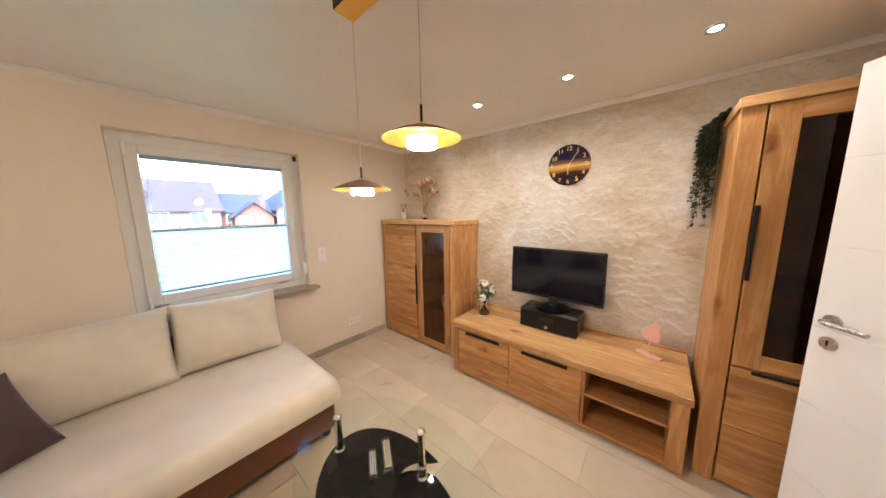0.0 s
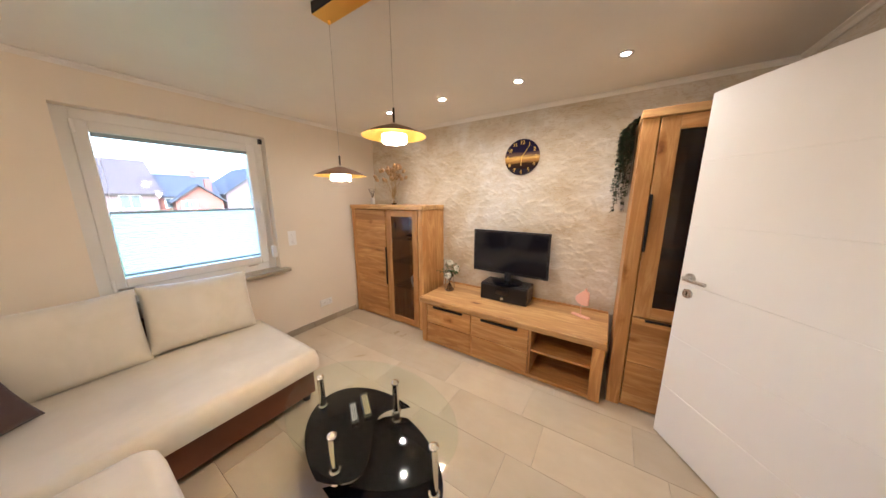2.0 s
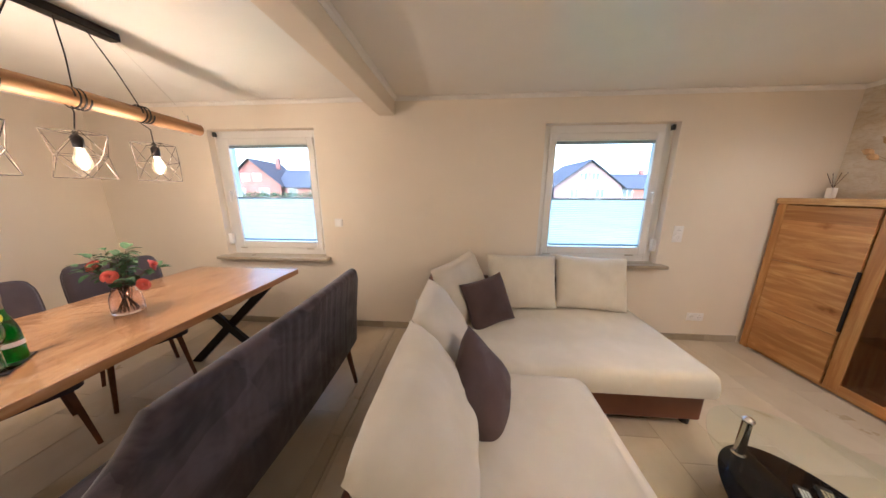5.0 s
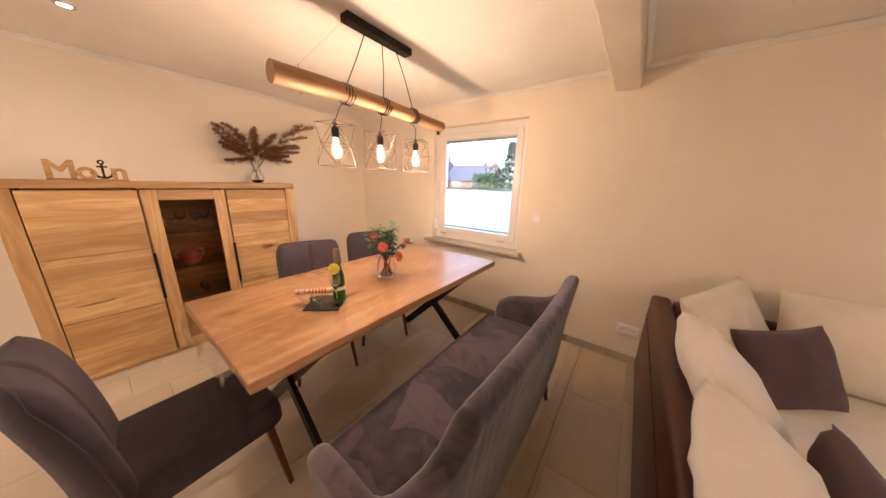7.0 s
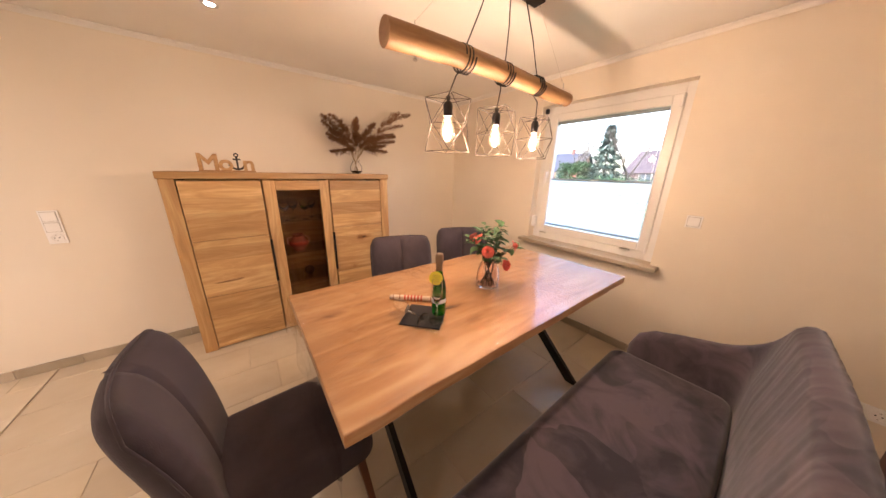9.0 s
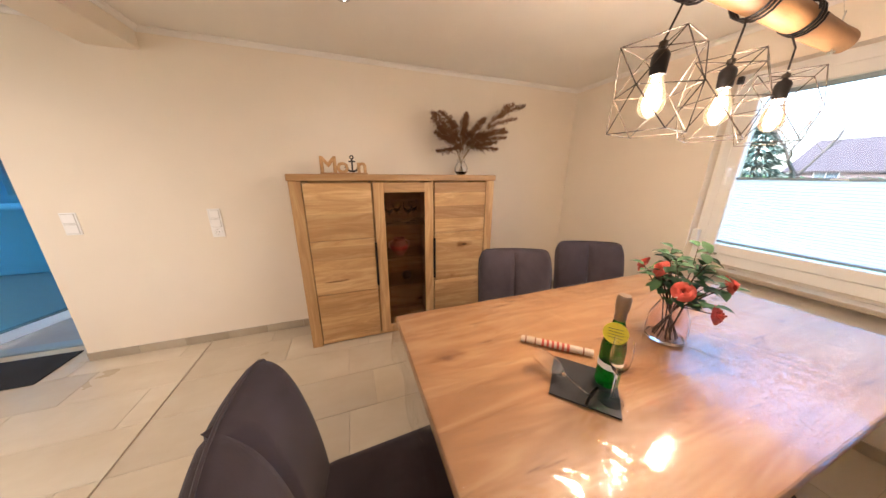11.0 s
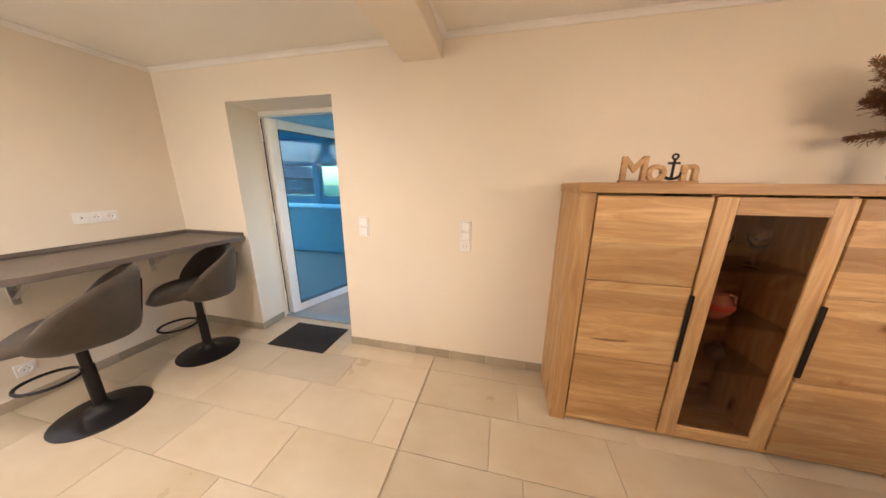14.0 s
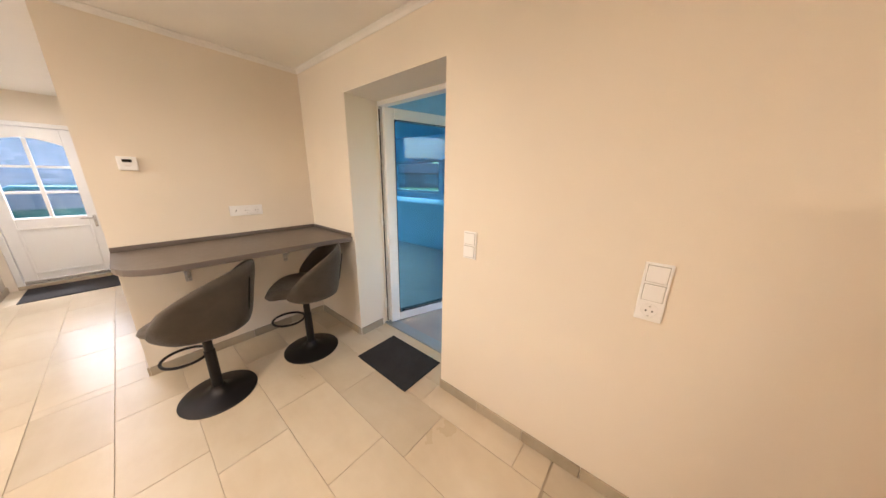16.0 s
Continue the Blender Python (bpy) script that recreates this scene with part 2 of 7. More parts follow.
M_DARKWOOD = wood("brown leg wood", "z", (0.07, 0.025, 0.012), (0.13, 0.05, 0.022), (0.18, 0.08, 0.035), board=0.5, knots=False)
M_LOG = wood("peeled log", "y", (0.22, 0.10, 0.035), (0.40, 0.22, 0.095), (0.52, 0.33, 0.16), board=3.0, rough=0.5)
M_BLACK = plain("black metal", (0.018, 0.016, 0.016), 0.42, 0.6, bump=0.2)
M_BLACKP = plain("black plastic", (0.014, 0.014, 0.016), 0.28)
M_SCREEN = plain("screen glass", (0.006, 0.006, 0.010), 0.09, bump=0.0)
M_CHROME = plain("chrome", (0.78, 0.76, 0.73), 0.08, 1.0, spread=0.02, bump=0.02)
M_STEEL = plain("brushed steel", (0.56, 0.54, 0.51), 0.28, 1.0, grain=200, bump=0.1)
M_BRASS = plain("gold leaf", (0.85, 0.55, 0.12), 0.32, 0.9, spread=0.18, grain=25, bump=0.3)
M_WHITE = plain("white plastic", (0.86, 0.85, 0.83), 0.35, spread=0.02)
M_LEAF_W = plain("white door lacquer", (0.82, 0.80, 0.77), 0.33, spread=0.015, grain=300, bump=0.05)
M_GLASS = clear("clear glass")
M_TABLEGLASS = pane_glass("table glass", (0.95, 0.985, 0.970), 0.005, 1.32)
M_PANE = pane_glass("window glass", (0.80, 0.86, 0.93))
# dark tints in door and annexe panes, added to dim the bright view
M_BLUEPANE = pane_glass("tinted door glass", (0.50, 0.76, 0.90))
M_TINTED = pane_glass("dimming glass", (0.52, 0.60, 0.62))
M_BLACKGLASS = plain("black glass", (0.003, 0.003, 0.005), 0.03, bump=0.0, Specular_IOR_Level=0.28)
M_CABGLASS = pane_glass("cabinet glass", (0.78, 0.71, 0.65))
M_SMOKED = pane_glass("smoked cabinet glass", (0.55, 0.44, 0.37))
M_CREAM = cloth("cream upholstery", (0.62, 0.57, 0.47), (0.73, 0.68, 0.58), 700, bump=0.3)
M_MAUVE = cloth("dark mauve fabric", (0.062, 0.037, 0.036), (0.105, 0.066, 0.063), 800, sheen=0.15)
M_LEATHER = plain("brown leatherette", (0.080, 0.026, 0.014), 0.38, spread=0.2, grain=110, bump=0.3)
# lighter copy of that leatherette: the light on the base is in its colour
M_LEATHERLIT = plain("lit brown leatherette", (0.17, 0.058, 0.026), 0.42, spread=0.2, grain=110, bump=0.3)
M_GREYF = cloth("grey violet fabric", (0.036, 0.027, 0.033), (0.068, 0.051, 0.060), 900, nap=5, sheen=0.15)
M_SUEDE = suede("taupe suede", (0.020, 0.015, 0.021), (0.088, 0.064, 0.076))
M_STOOL = cloth("grey brown microfibre", (0.052, 0.040, 0.028), (0.084, 0.066, 0.048), 900, nap=6, sheen=0.2)
M_BARTOP = plain("grey brown laminate", (0.135, 0.110, 0.092), 0.4, spread=0.1, grain=40)
M_MAT = cloth("black mat", (0.012, 0.011, 0.012), (0.028, 0.026, 0.028), 500, sheen=0.0, bump=0.8)
M_BLIND = Nodes("pleated blind")
M_BLIND.set(Base_Color=(0.82, 0.81, 0.78, 1), Roughness=0.8)
_tl = M_BLIND.n("BsdfTranslucent", ("Color", (1.0, 0.97, 0.93, 1)))
_mx = M_BLIND.n("MixShader", (0, 0.93), (1, M_BLIND.b.outputs[0]), (2, _tl.outputs[0]))
_tt = M_BLIND.n("BsdfTransparent", ("Color", (1, 1, 1, 1)))
_mx = M_BLIND.n("MixShader", (0, 0.06), (1, _mx.outputs[0]), (2, _tt.outputs[0]))
M_BLIND.t.links.new(_mx.outputs[0], M_BLIND.t.nodes["Material Output"].inputs["Surface"])
M_BLIND = M_BLIND.m
M_RAIL = plain("grey blue rail", (0.30, 0.36, 0.40), 0.4, 0.3)
M_BULB = glow("warm filament glow", (1.0, 0.62, 0.30), 6)
M_BULBGLASS = Nodes("glowing bulb glass")
_e = M_BULBGLASS.n("Emission", ("Color", (1.0, 0.60, 0.28, 1)), ("Strength", 0.11))
_a = M_BULBGLASS.n("AddShader", (0, M_BULBGLASS.n("BsdfTransparent").outputs[0]), (1, _e.outputs[0]))
_g = M_BULBGLASS.n("MixShader", (0, M_BULBGLASS.n("Fresnel", ("IOR", 1.4)).outputs[0]), (1, _a.outputs[0]), (2, M_BULBGLASS.n("BsdfGlossy", ("Roughness", 0.03)).outputs[0]))
M_BULBGLASS.t.links.new(_g.outputs[0], M_BULBGLASS.t.nodes["Material Output"].inputs["Surface"])
M_BULBGLASS = M_BULBGLASS.m
M_PENDGLOW = glow("pendant light glass", (1.0, 0.82, 0.62), 2.2)
M_SPOTGLOW = glow("spot light glass", (1.0, 0.90, 0.78), 12)
M_IVY = plain("ivy leaf", (0.025, 0.055, 0.020), 0.5, spread=0.35, grain=8)
M_GREEN = plain("leaf green", (0.030, 0.085, 0.022), 0.75, spread=0.35, grain=12)
M_TWIG = plain("brown twig", (0.06, 0.03, 0.018), 0.8)
M_RED = plain("coral petal", (0.72, 0.13, 0.09), 0.6, spread=0.25, grain=30)
M_PINK = plain("pink paint", (0.78, 0.45, 0.36), 0.5)
M_PETALW = plain("white petal", (0.78, 0.76, 0.68), 0.7)
M_REED = plain("reed plume", (0.20, 0.09, 0.036), 0.9, spread=0.3, grain=90)
M_LAGURUS = plain("dried grass head", (0.42, 0.26, 0.12), 0.9, spread=0.25, grain=90)
M_STRAW = plain("straw stem", (0.32, 0.22, 0.10), 0.8)
M_BOTTLE = clear("green bottle glass", (0.03, 0.42, 0.07), 0.02, 1.5)
M_YELLOW = plain("yellow label", (0.80, 0.68, 0.03), 0.5, spread=0.03)
M_FOIL = plain("rose foil", (0.30, 0.22, 0.15), 0.35, 0.7)
M_SLATE = plain("dark slate", (0.012, 0.012, 0.016), 0.35, bump=0.4)
M_WRAP = plain("cream wrapper", (0.62, 0.50, 0.38), 0.5)
M_REDINK = plain("red print", (0.50, 0.07, 0.04), 0.5)
M_FILM = pane_glass("clear table film", (0.97, 0.97, 0.97), 0.04, 1.85, 0.26)
M_PVC = plain("white window frame", (0.80, 0.79, 0.76), 0.32, spread=0.01, bump=0.0)
# the blue daylight in the annexe is put into these two colours
M_BLUEWALL = plain("daylight blue wall", (0.20, 0.42, 0.56), 0.7)
M_BLUEPALE = plain("daylight blue lacquer", (0.30, 0.56, 0.72), 0.5)
M_GREYTILE = plain("grey floor", (0.36, 0.34, 0.33), 0.5, spread=0.1)

# ---- mesh helpers ----


def base_of(ob):
    at = Vector((0, 0, 0))
    while ob:
        at += ob.location
        ob = ob.parent
    return at


def part(name, bm, material, parent=None, label="", smooth=None):
    """Links a bmesh, built in world metres, as one mesh under a thing or a part."""
    if parent:
        bmesh.ops.translate(bm, verts=bm.verts, vec=-base_of(parent))
    me = bpy.data.meshes.new(name)
    bm.to_mesh(me)
    bm.free()
    me.materials.append(material)
    if smooth is not None:
        me.shade_smooth()
        if smooth:
            me.set_sharp_from_angle(angle=radians(smooth))
    ob = new(name, me)
    ob.parent = parent
    return tagged(ob, label)


def thing(name, place, label, category, group=""):
    ob = new(name)
    ob.location = place
    ob.empty_display_size = 0.1
    return tagged(ob, label, category, group)


def solo(name, bm, material, place, label, category, group="", kind="", smooth=None):
    """A thing that is one single mesh, with its origin at its base."""
    bmesh.ops.translate(bm, verts=bm.verts, vec=-Vector(place))
    ob = part(name, bm, material, None, "", smooth)
    ob.location = place
    return tagged(ob, label, category, group, kind)


def structure(name, bm, material, label="", smooth=None):
    ob = part(name, bm, material, None, label, smooth)
    return tagged(ob, kind="structure")


def box(x0, x1, y0, y1, z0, z1, bevel=0.0, bm=None, seg=1):
    b = bmesh.new()
    vs = [b.verts.new((x, y, z)) for z in (z0, z1) for x, y in ((x0, y0), (x1, y0), (x1, y1), (x0, y1))]
    for f in ((3, 2, 1, 0), (4, 5, 6, 7), (0, 1, 5, 4), (1, 2, 6, 5), (2, 3, 7, 6), (3, 0, 4, 7)):
        b.faces.new([vs[i] for i in f])
    bmesh.ops.recalc_face_normals(b, faces=b.faces)
    if bevel:
        bmesh.ops.bevel(b, geom=list(b.edges), offset=bevel, segments=seg, affect="EDGES", profile=0.5)
    return merge(bm, b)


def merge(bm, b):
    """Adds the bmesh b to bm and frees it; with no bm, gives b."""
    if bm is None:
        return b
    me = bpy.data.meshes.new("tmp")
    b.to_mesh(me)
    b.free()
    bm.from_mesh(me)
    bpy.data.meshes.remove(me)
    return bm


def turn(bm, m):
    bmesh.ops.transform(bm, matrix=m, verts=bm.verts)
    return bm


def lathe(points, place=(0, 0, 0), n=32, bm=None, caps=True):
    """A turned shape from (radius, height) points."""
    b = bmesh.new()
    rings = []
    for r, z in points:
        if r < 1e-5:
            rings.append([b.verts.new((place[0], place[1], place[2] + z))])
        else:
            rings.append([b.verts.new((place[0] + r * math.cos(2 * math.pi * i / n), place[1] + r * math.sin(2 * math.pi * i / n), place[2] + z)) for i in range(n)])
    for a, c in zip(rings, rings[1:]):
        for i in range(n):
            j = (i + 1) % n
            if len(a) == 1 and len(c) == 1:
                continue
            if len(a) == 1:
                b.faces.new((a[0], c[i], c[j]))
            elif len(c) == 1:
                b.faces.new((a[i], a[j], c[0]))
            else:
                b.faces.new((a[i], a[j], c[j], c[i]))
    if caps:
        for r in (rings[0], rings[-1]):
            if len(r) > 1:
                b.faces.new(r)
    bmesh.ops.recalc_face_normals(b, faces=b.faces)
    return merge(bm, b)


def rod(a, c, r0, r1=None, n=10, bm=None, flat=None):
    """A round bar from a to c."""
    a, c = Vector(a), Vector(c)
    r1 = r0 if r1 is None else r1
    b = bmesh.new()
    q = (c - a).to_track_quat("Z", "Y").to_matrix()
    rings = []
    for p, r in ((a, r0), (c, r1)):
        rings.append([b.verts.new(p + q @ Vector((r * math.cos(2 * math.pi * i / n), r * math.sin(2 * math.pi * i / n), 0))) for i in range(n)])
    for i in range(n):
        j = (i + 1) % n
        b.faces.new((rings[0][i], rings[0][j], rings[1][j], rings[1][i]))
    b.faces.new(rings[0][::-1])
    b.faces.new(rings[1])
    bmesh.ops.recalc_face_normals(b, faces=b.faces)
    return merge(bm, b)


def tube(points, r, n=8, bm=None, closed=False):
    """A round tube along a line of points; r may be a list."""
    b = bmesh.new()
    pts = [Vector(p) for p in points]
    rs = r if isinstance(r, (list, tuple)) else [r] * len(pts)
    rings = []
    side = None
    for i, p in enumerate(pts):
        if closed:
            d = pts[(i + 1) % len(pts)] - pts[i - 1]
        else:
            d = pts[min(i + 1, len(pts) - 1)] - pts[max(i - 1, 0)]
        d.normalize()
        if side is None:
            side = d.orthogonal().normalized()
        side = (side - d * side.dot(d)).normalized()
        other = d.cross(side)
        rings.append([b.verts.new(p + rs[i] * (side * math.cos(2 * math.pi * k / n) + other * math.sin(2 * math.pi * k / n))) for k in range(n)])
    pairs = list(zip(rings, rings[1:])) + ([(rings[-1], rings[0])] if closed else [])
    for a, c in pairs:
        for k in range(n):
            b.faces.new((a[k], a[(k + 1) % n], c[(k + 1) % n], c[k]))
    if not closed:
        b.faces.new(rings[0][::-1])
        b.faces.new(rings[-1])
    bmesh.ops.recalc_face_normals(b, faces=b.faces)
    return merge(bm, b)


def slab(outline, z0, z1, bevel=0.0, seg=2):
    """A flat plate from an outline of (x, y) points."""
    b = bmesh.new()
    lo = [b.verts.new((x, y, z0)) for x, y in outline]
    hi = [b.verts.new((x, y, z1)) for x, y in outline]
    b.faces.new(lo[::-1])
    b.faces.new(hi)
    n = len(lo)
    for i in range(n):
        b.faces.new((lo[i], lo[(i + 1) % n], hi[(i + 1) % n], hi[i]))
    bmesh.ops.recalc_face_normals(b, faces=b.faces)
    if bevel:
        rim = [e for e in b.edges if abs(e.verts[0].co.z - e.verts[1].co.z) < 1e-6]
        bmesh.ops.bevel(b, geom=rim, offset=bevel, segments=seg, affect="EDGES", profile=0.5)
    return b


def cushion(w, h, t, seed=0, n=22, sag=0.0, corner=0.5):
    """A stuffed pillow in the x-z plane, centred, thickness along y, with pointed corners and a few creases."""
    b = bmesh.new()
    rnd = random.Random(seed)
    off = Vector((rnd.uniform(-9, 9), rnd.uniform(-9, 9), rnd.uniform(-9, 9)))
    sides = []
    for s in (-1, 1):
        rows = []
        for i in range(n + 1):
            row = []
            for j in range(n + 1):
                u, v = 2 * i / n - 1, 2 * j / n - 1
                edge = max(0.0, (1 - abs(u) ** 2.6) * (1 - abs(v) ** 2.6)) ** 0.42
                pull = 1 - 0.10 * corner * (1 - v * v) * abs(u) ** 3
                pull2 = 1 - 0.13 * corner * (1 - u * u) * abs(v) ** 3
                crease = noise.noise(Vector((u * 1.6, v * 1.6, s * 3.0)) + off) * 0.18
                fold = abs(noise.noise(Vector((u * 3.2 + v, v * 1.4 - u, 1.7)) + off)) * 0.22 * (1 - edge * 0.5)
                y = s * t / 2 * edge * (1 + crease - fold)
                z = v * h / 2 * pull2
                if abs(u) == 1 or abs(v) == 1:
                    y = 0.0
                row.append(b.verts.new((u * w / 2 * pull, y, z - sag * (1 - u * u) * max(v, 0) * h)))
            rows.append(row)
        sides.append(rows)
    for s, rows in zip((-1, 1), sides):
        for i in range(n):
            for j in range(n):
                f = (rows[i][j], rows[i + 1][j], rows[i + 1][j + 1], rows[i][j + 1])
                b.faces.new(f if s < 0 else f[::-1])
    bmesh.ops.remove_doubles(b, verts=b.verts, dist=1e-5)
    return b


def mattress(x0, x1, y0, y1, z0, z1, r=0.06, dimples=(), seed=1, corner=0.10, step=0.05):
    """A soft slab with a rounded rim and dimples on the top."""
    b = bmesh.new()
    nx, ny = max(4, int((x1 - x0) / step)), max(4, int((y1 - y0) / step))
    cx, cy, hx, hy = (x0 + x1) / 2, (y0 + y1) / 2, (x1 - x0) / 2, (y1 - y0) / 2
    prof = [(0.0, z0), (0.0, z0 + (z1 - z0) * 0.35), (-0.25 * r, z1 - 0.55 * r), (-0.6 * r, z1 - 0.20 * r), (-0.95 * r, z1 - 0.04 * r), (-1.2 * r, z1)]
    out = []
    steps = []
    for k in range(8):
        a = k / 8 * math.pi / 2
        steps.append((math.cos(a), math.sin(a)))

    def ring(off, z):
        pts = []
        c = corner
        for sx, sy, a0 in ((1, 1, 0), (-1, 1, 90), (-1, -1, 180), (1, -1, 270)):
            for k in range(7):
                a = radians(a0 + 90 * k / 6)
                pts.append(b.verts.new((cx + sx * (hx - c) + (c + off) * math.cos(a), cy + sy * (hy - c) + (c + off) * math.sin(a), z)))
        # straight sides are split so that the rim can wave a little
        return pts

    rings = [ring(o, z) for o, z in prof]
    for a, c in zip(rings, rings[1:]):
        m = len(a)
        for i in range(m):
            b.faces.new((a[i], a[(i + 1) % m], c[(i + 1) % m], c[i]))
    b.faces.new(rings[0][::-1])
    top = b.faces.new(rings[-1])
    bmesh.ops.recalc_face_normals(b, faces=b.faces)
    # the top: a fine grid over the flat, a hair above it, with dimples
    g = []
    ins = 1.25 * r
    for i in range(nx + 1):
        row = []
        for j in range(ny + 1):
            x = x0 + ins + (x1 - x0 - 2 * ins) * i / nx
            y = y0 + ins + (y1 - y0 - 2 * ins) * j / ny
            e = min(1.0, min(i, nx - i, j, ny - j) / 4)
            z = z1 + (0.006 * noise.noise(Vector((x * 2.5, y * 2.5, seed))) + 0.007) * e
            for dx, dy in dimples:
                d = math.hypot(x - dx, y - dy)
                z -= 0.014 * math.exp(-((d / 0.035) ** 2)) + 0.006 * math.exp(-((d / 0.16) ** 2))
            row.append(b.verts.new((x, y, z)))
        g.append(row)
    b.faces.remove(top)
    for i in range(nx):
        for j in range(ny):
            b.faces.new((g[i][j], g[i + 1][j], g[i + 1][j + 1], g[i][j + 1]))
    # join the rim to the grid
    border = [g[i][0] for i in range(nx + 1)] + [g[nx][j] for j in range(1, ny + 1)] + [g[i][ny] for i in range(nx - 1, -1, -1)] + [g[0][j] for j in range(ny - 1, 0, -1)]
    be = [b.edges.get((border[i], border[(i + 1) % len(border)])) for i in range(len(border))]
    rim = rings[-1]
    re = [b.edges.get((rim[i], rim[(i + 1) % len(rim)])) for i in range(len(rim))]
    bmesh.ops.bridge_loops(b, edges=be + re)
    bmesh.ops.recalc_face_normals(b, faces=b.faces)
    return b


def leaf_mesh(bm, at, way, up, length, width, bend=0.2):
    """One leaf of six triangles added to bm."""
    way, up = Vector(way).normalized(), Vector(up).normalized()
    side = way.cross(up)
    side = side.normalized() if side.length > 1e-4 else way.orthogonal().normalized()
    up = side.cross(way)
    at = Vector(at)
    mid = at + way * length * 0.5 + up * bend * length * 0.4
    tip = at + way * length
    pts = [at, mid + side * width / 2, tip, mid - side * width / 2, mid - up * 0.08 * length]
    v = [bm.verts.new(p) for p in pts]
    for f in ((0, 1, 4), (1, 2, 4), (2, 3, 4), (3, 0, 4)):
        bm.faces.new([v[i] for i in f])


def oval_leaf(bm, at, way, up, length, width, bend=0.3):
    """A broad oval leaf, folded a little along its midrib and bent down towards the tip."""
    way, up = Vector(way).normalized(), Vector(up).normalized()
    side = way.cross(up)
    side = side.normalized() if side.length > 1e-4 else way.orthogonal().normalized()
    up = side.cross(way)
    at = Vector(at)
    mids, lefts, rights = [], [], []
    for u, w in ((0.0, 0.04), (0.22, 0.36), (0.5, 0.5), (0.78, 0.36), (1.0, 0.02)):
        c = at + way * length * u - up * bend * length * u * u
        mids.append(bm.verts.new(c))
        lefts.append(bm.verts.new(c + side * width * w + up * width * w * 0.35))
        rights.append(bm.verts.new(c - side * width * w + up * width * w * 0.35))
    for i in range(4):
        bm.faces.new((mids[i], lefts[i], lefts[i + 1], mids[i + 1]))
        bm.faces.new((rights[i], mids[i], mids[i + 1], rights[i + 1]))


def rose(c, axis, size, seed):
    """A full blossom of cupped petals that opens along the axis."""
    b = bmesh.new()
    rnd = random.Random(seed)
    turn_to = Vector(axis).normalized().to_track_quat("Z", "Y").to_matrix()
    for ring in range(5):
        n = (3, 4, 5, 6, 6)[ring]
        flare = 0.10 + 0.24 * ring
        for j in range(n):
            a0 = 2 * math.pi * (j + 0.37 * ring) / n + rnd.uniform(-0.15, 0.15)
            half = math.pi / n * 1.35
            high = size * (0.62 - 0.07 * ring) * rnd.uniform(0.9, 1.1)
            rows = []
            for v in (0.0, 0.35, 0.7, 1.0):
                row = []
                for u in (-1, -0.5, 0, 0.5, 1):
                    rad = size * (0.05 + 0.085 * ring * (0.4 + 0.6 * v) + flare * 0.42 * v * v)
                    zz = high * v * (1 - 0.22 * u * u * v) - size * 0.05 * ring * v ** 3 - 0.04 * size * ring
                    a = a0 + half * u * (1 - 0.25 * v)
                    row.append(b.verts.new(Vector(c) + turn_to @ Vector((rad * math.cos(a), rad * math.sin(a), zz))))
                rows.append(row)
            for r0, r1 in zip(rows, rows[1:]):
                for i in range(4):
                    b.faces.new((r0[i], r0[i + 1], r1[i + 1], r1[i]))
    return b


def text_part(word, size, place, rot, depth, material, parent, name, label="", bold=0.0):
    cu = bpy.data.curves.new(name, "FONT")
    cu.body, cu.size, cu.extrude, cu.align_x, cu.offset = word, size, depth, "CENTER", 0.0
    cu.bevel_depth, cu.bevel_resolution = bold, 1
    cu.materials.append(material)
    ob = new(name, cu)
    ob.parent = parent
    ob.matrix_basis = pose(*(Vector(place) - base_of(parent)), *rot)
    return tagged(ob, label)

# ---- the rooms ----
WD0, WD1, WDZ = -2.529, -1.577, 2.0
WINS = {"living": (-0.04, 1.085), "dining": (-3.28, -2.185)}
WZ0, WZ1 = 0.785, 2.045


def wall_x(name, x0, x1, y0, y1, holes, material, z1=CEIL + 0.05, label=""):
    """A wall between two corners of the plan, with holes (a0, a1, z0, z1) along its longer side."""
    bm = bmesh.new()
    along_x = (x1 - x0) > (y1 - y0)
    a0, a1 = (x0, x1) if along_x else (y0, y1)

    def piece(p, q, zz0, zz1):
        if q - p < 1e-4 or zz1 - zz0 < 1e-4:
            return
        if along_x:
            box(p, q, y0, y1, zz0, zz1, bm=bm)
        else:
            box(x0, x1, p, q, zz0, zz1, bm=bm)

    at = a0
    for h0, h1, hz0, hz1 in sorted(holes):
        piece(at, h0, -0.02, z1)
        piece(h0, h1, -0.02, hz0)
        piece(h0, h1, hz1, z1)
        at = h1
    piece(at, a1, -0.02, z1)
    bmesh.ops.remove_doubles(bm, verts=bm.verts, dist=1e-5)
    return structure(name, bm, material, label)


wall_x("wall_north", W - T, TV + T, N, N + T, [(*WINS["living"], WZ0, WZ1), (*WINS["dining"], WZ0, WZ1)], M_WALL)
wall_x("wall_west", W - T, W, HS - 0.3, N, [(WD0, WD1, -0.02, WDZ)], M_WALL)
wall_x("wall_east", TV + 0.012, TV + T, LS - 0.15, N, [], M_PLASTER)
# the living room's south wall with its doorway
wall_x("wall_living_south", KE, TV + 0.012, LS - 0.15, LS, [(0.18, 1.05, -0.02, 2.01)], M_WALL)
wall_x("wall_bar", W, HX0, BAR - 0.15, BAR, [], M_WALL)
wall_x("wall_hall_west", HX0 - 0.15, HX0, HS, BAR - 0.15, [], M_WALL)
wall_x("wall_hall_east", HX1, HX1 + 0.15, HS, BAR, [], M_WALL)
wall_x("wall_kitchen_south", HX1 + 0.15, KE + 0.15, BAR - 0.15, BAR, [], M_WALL)
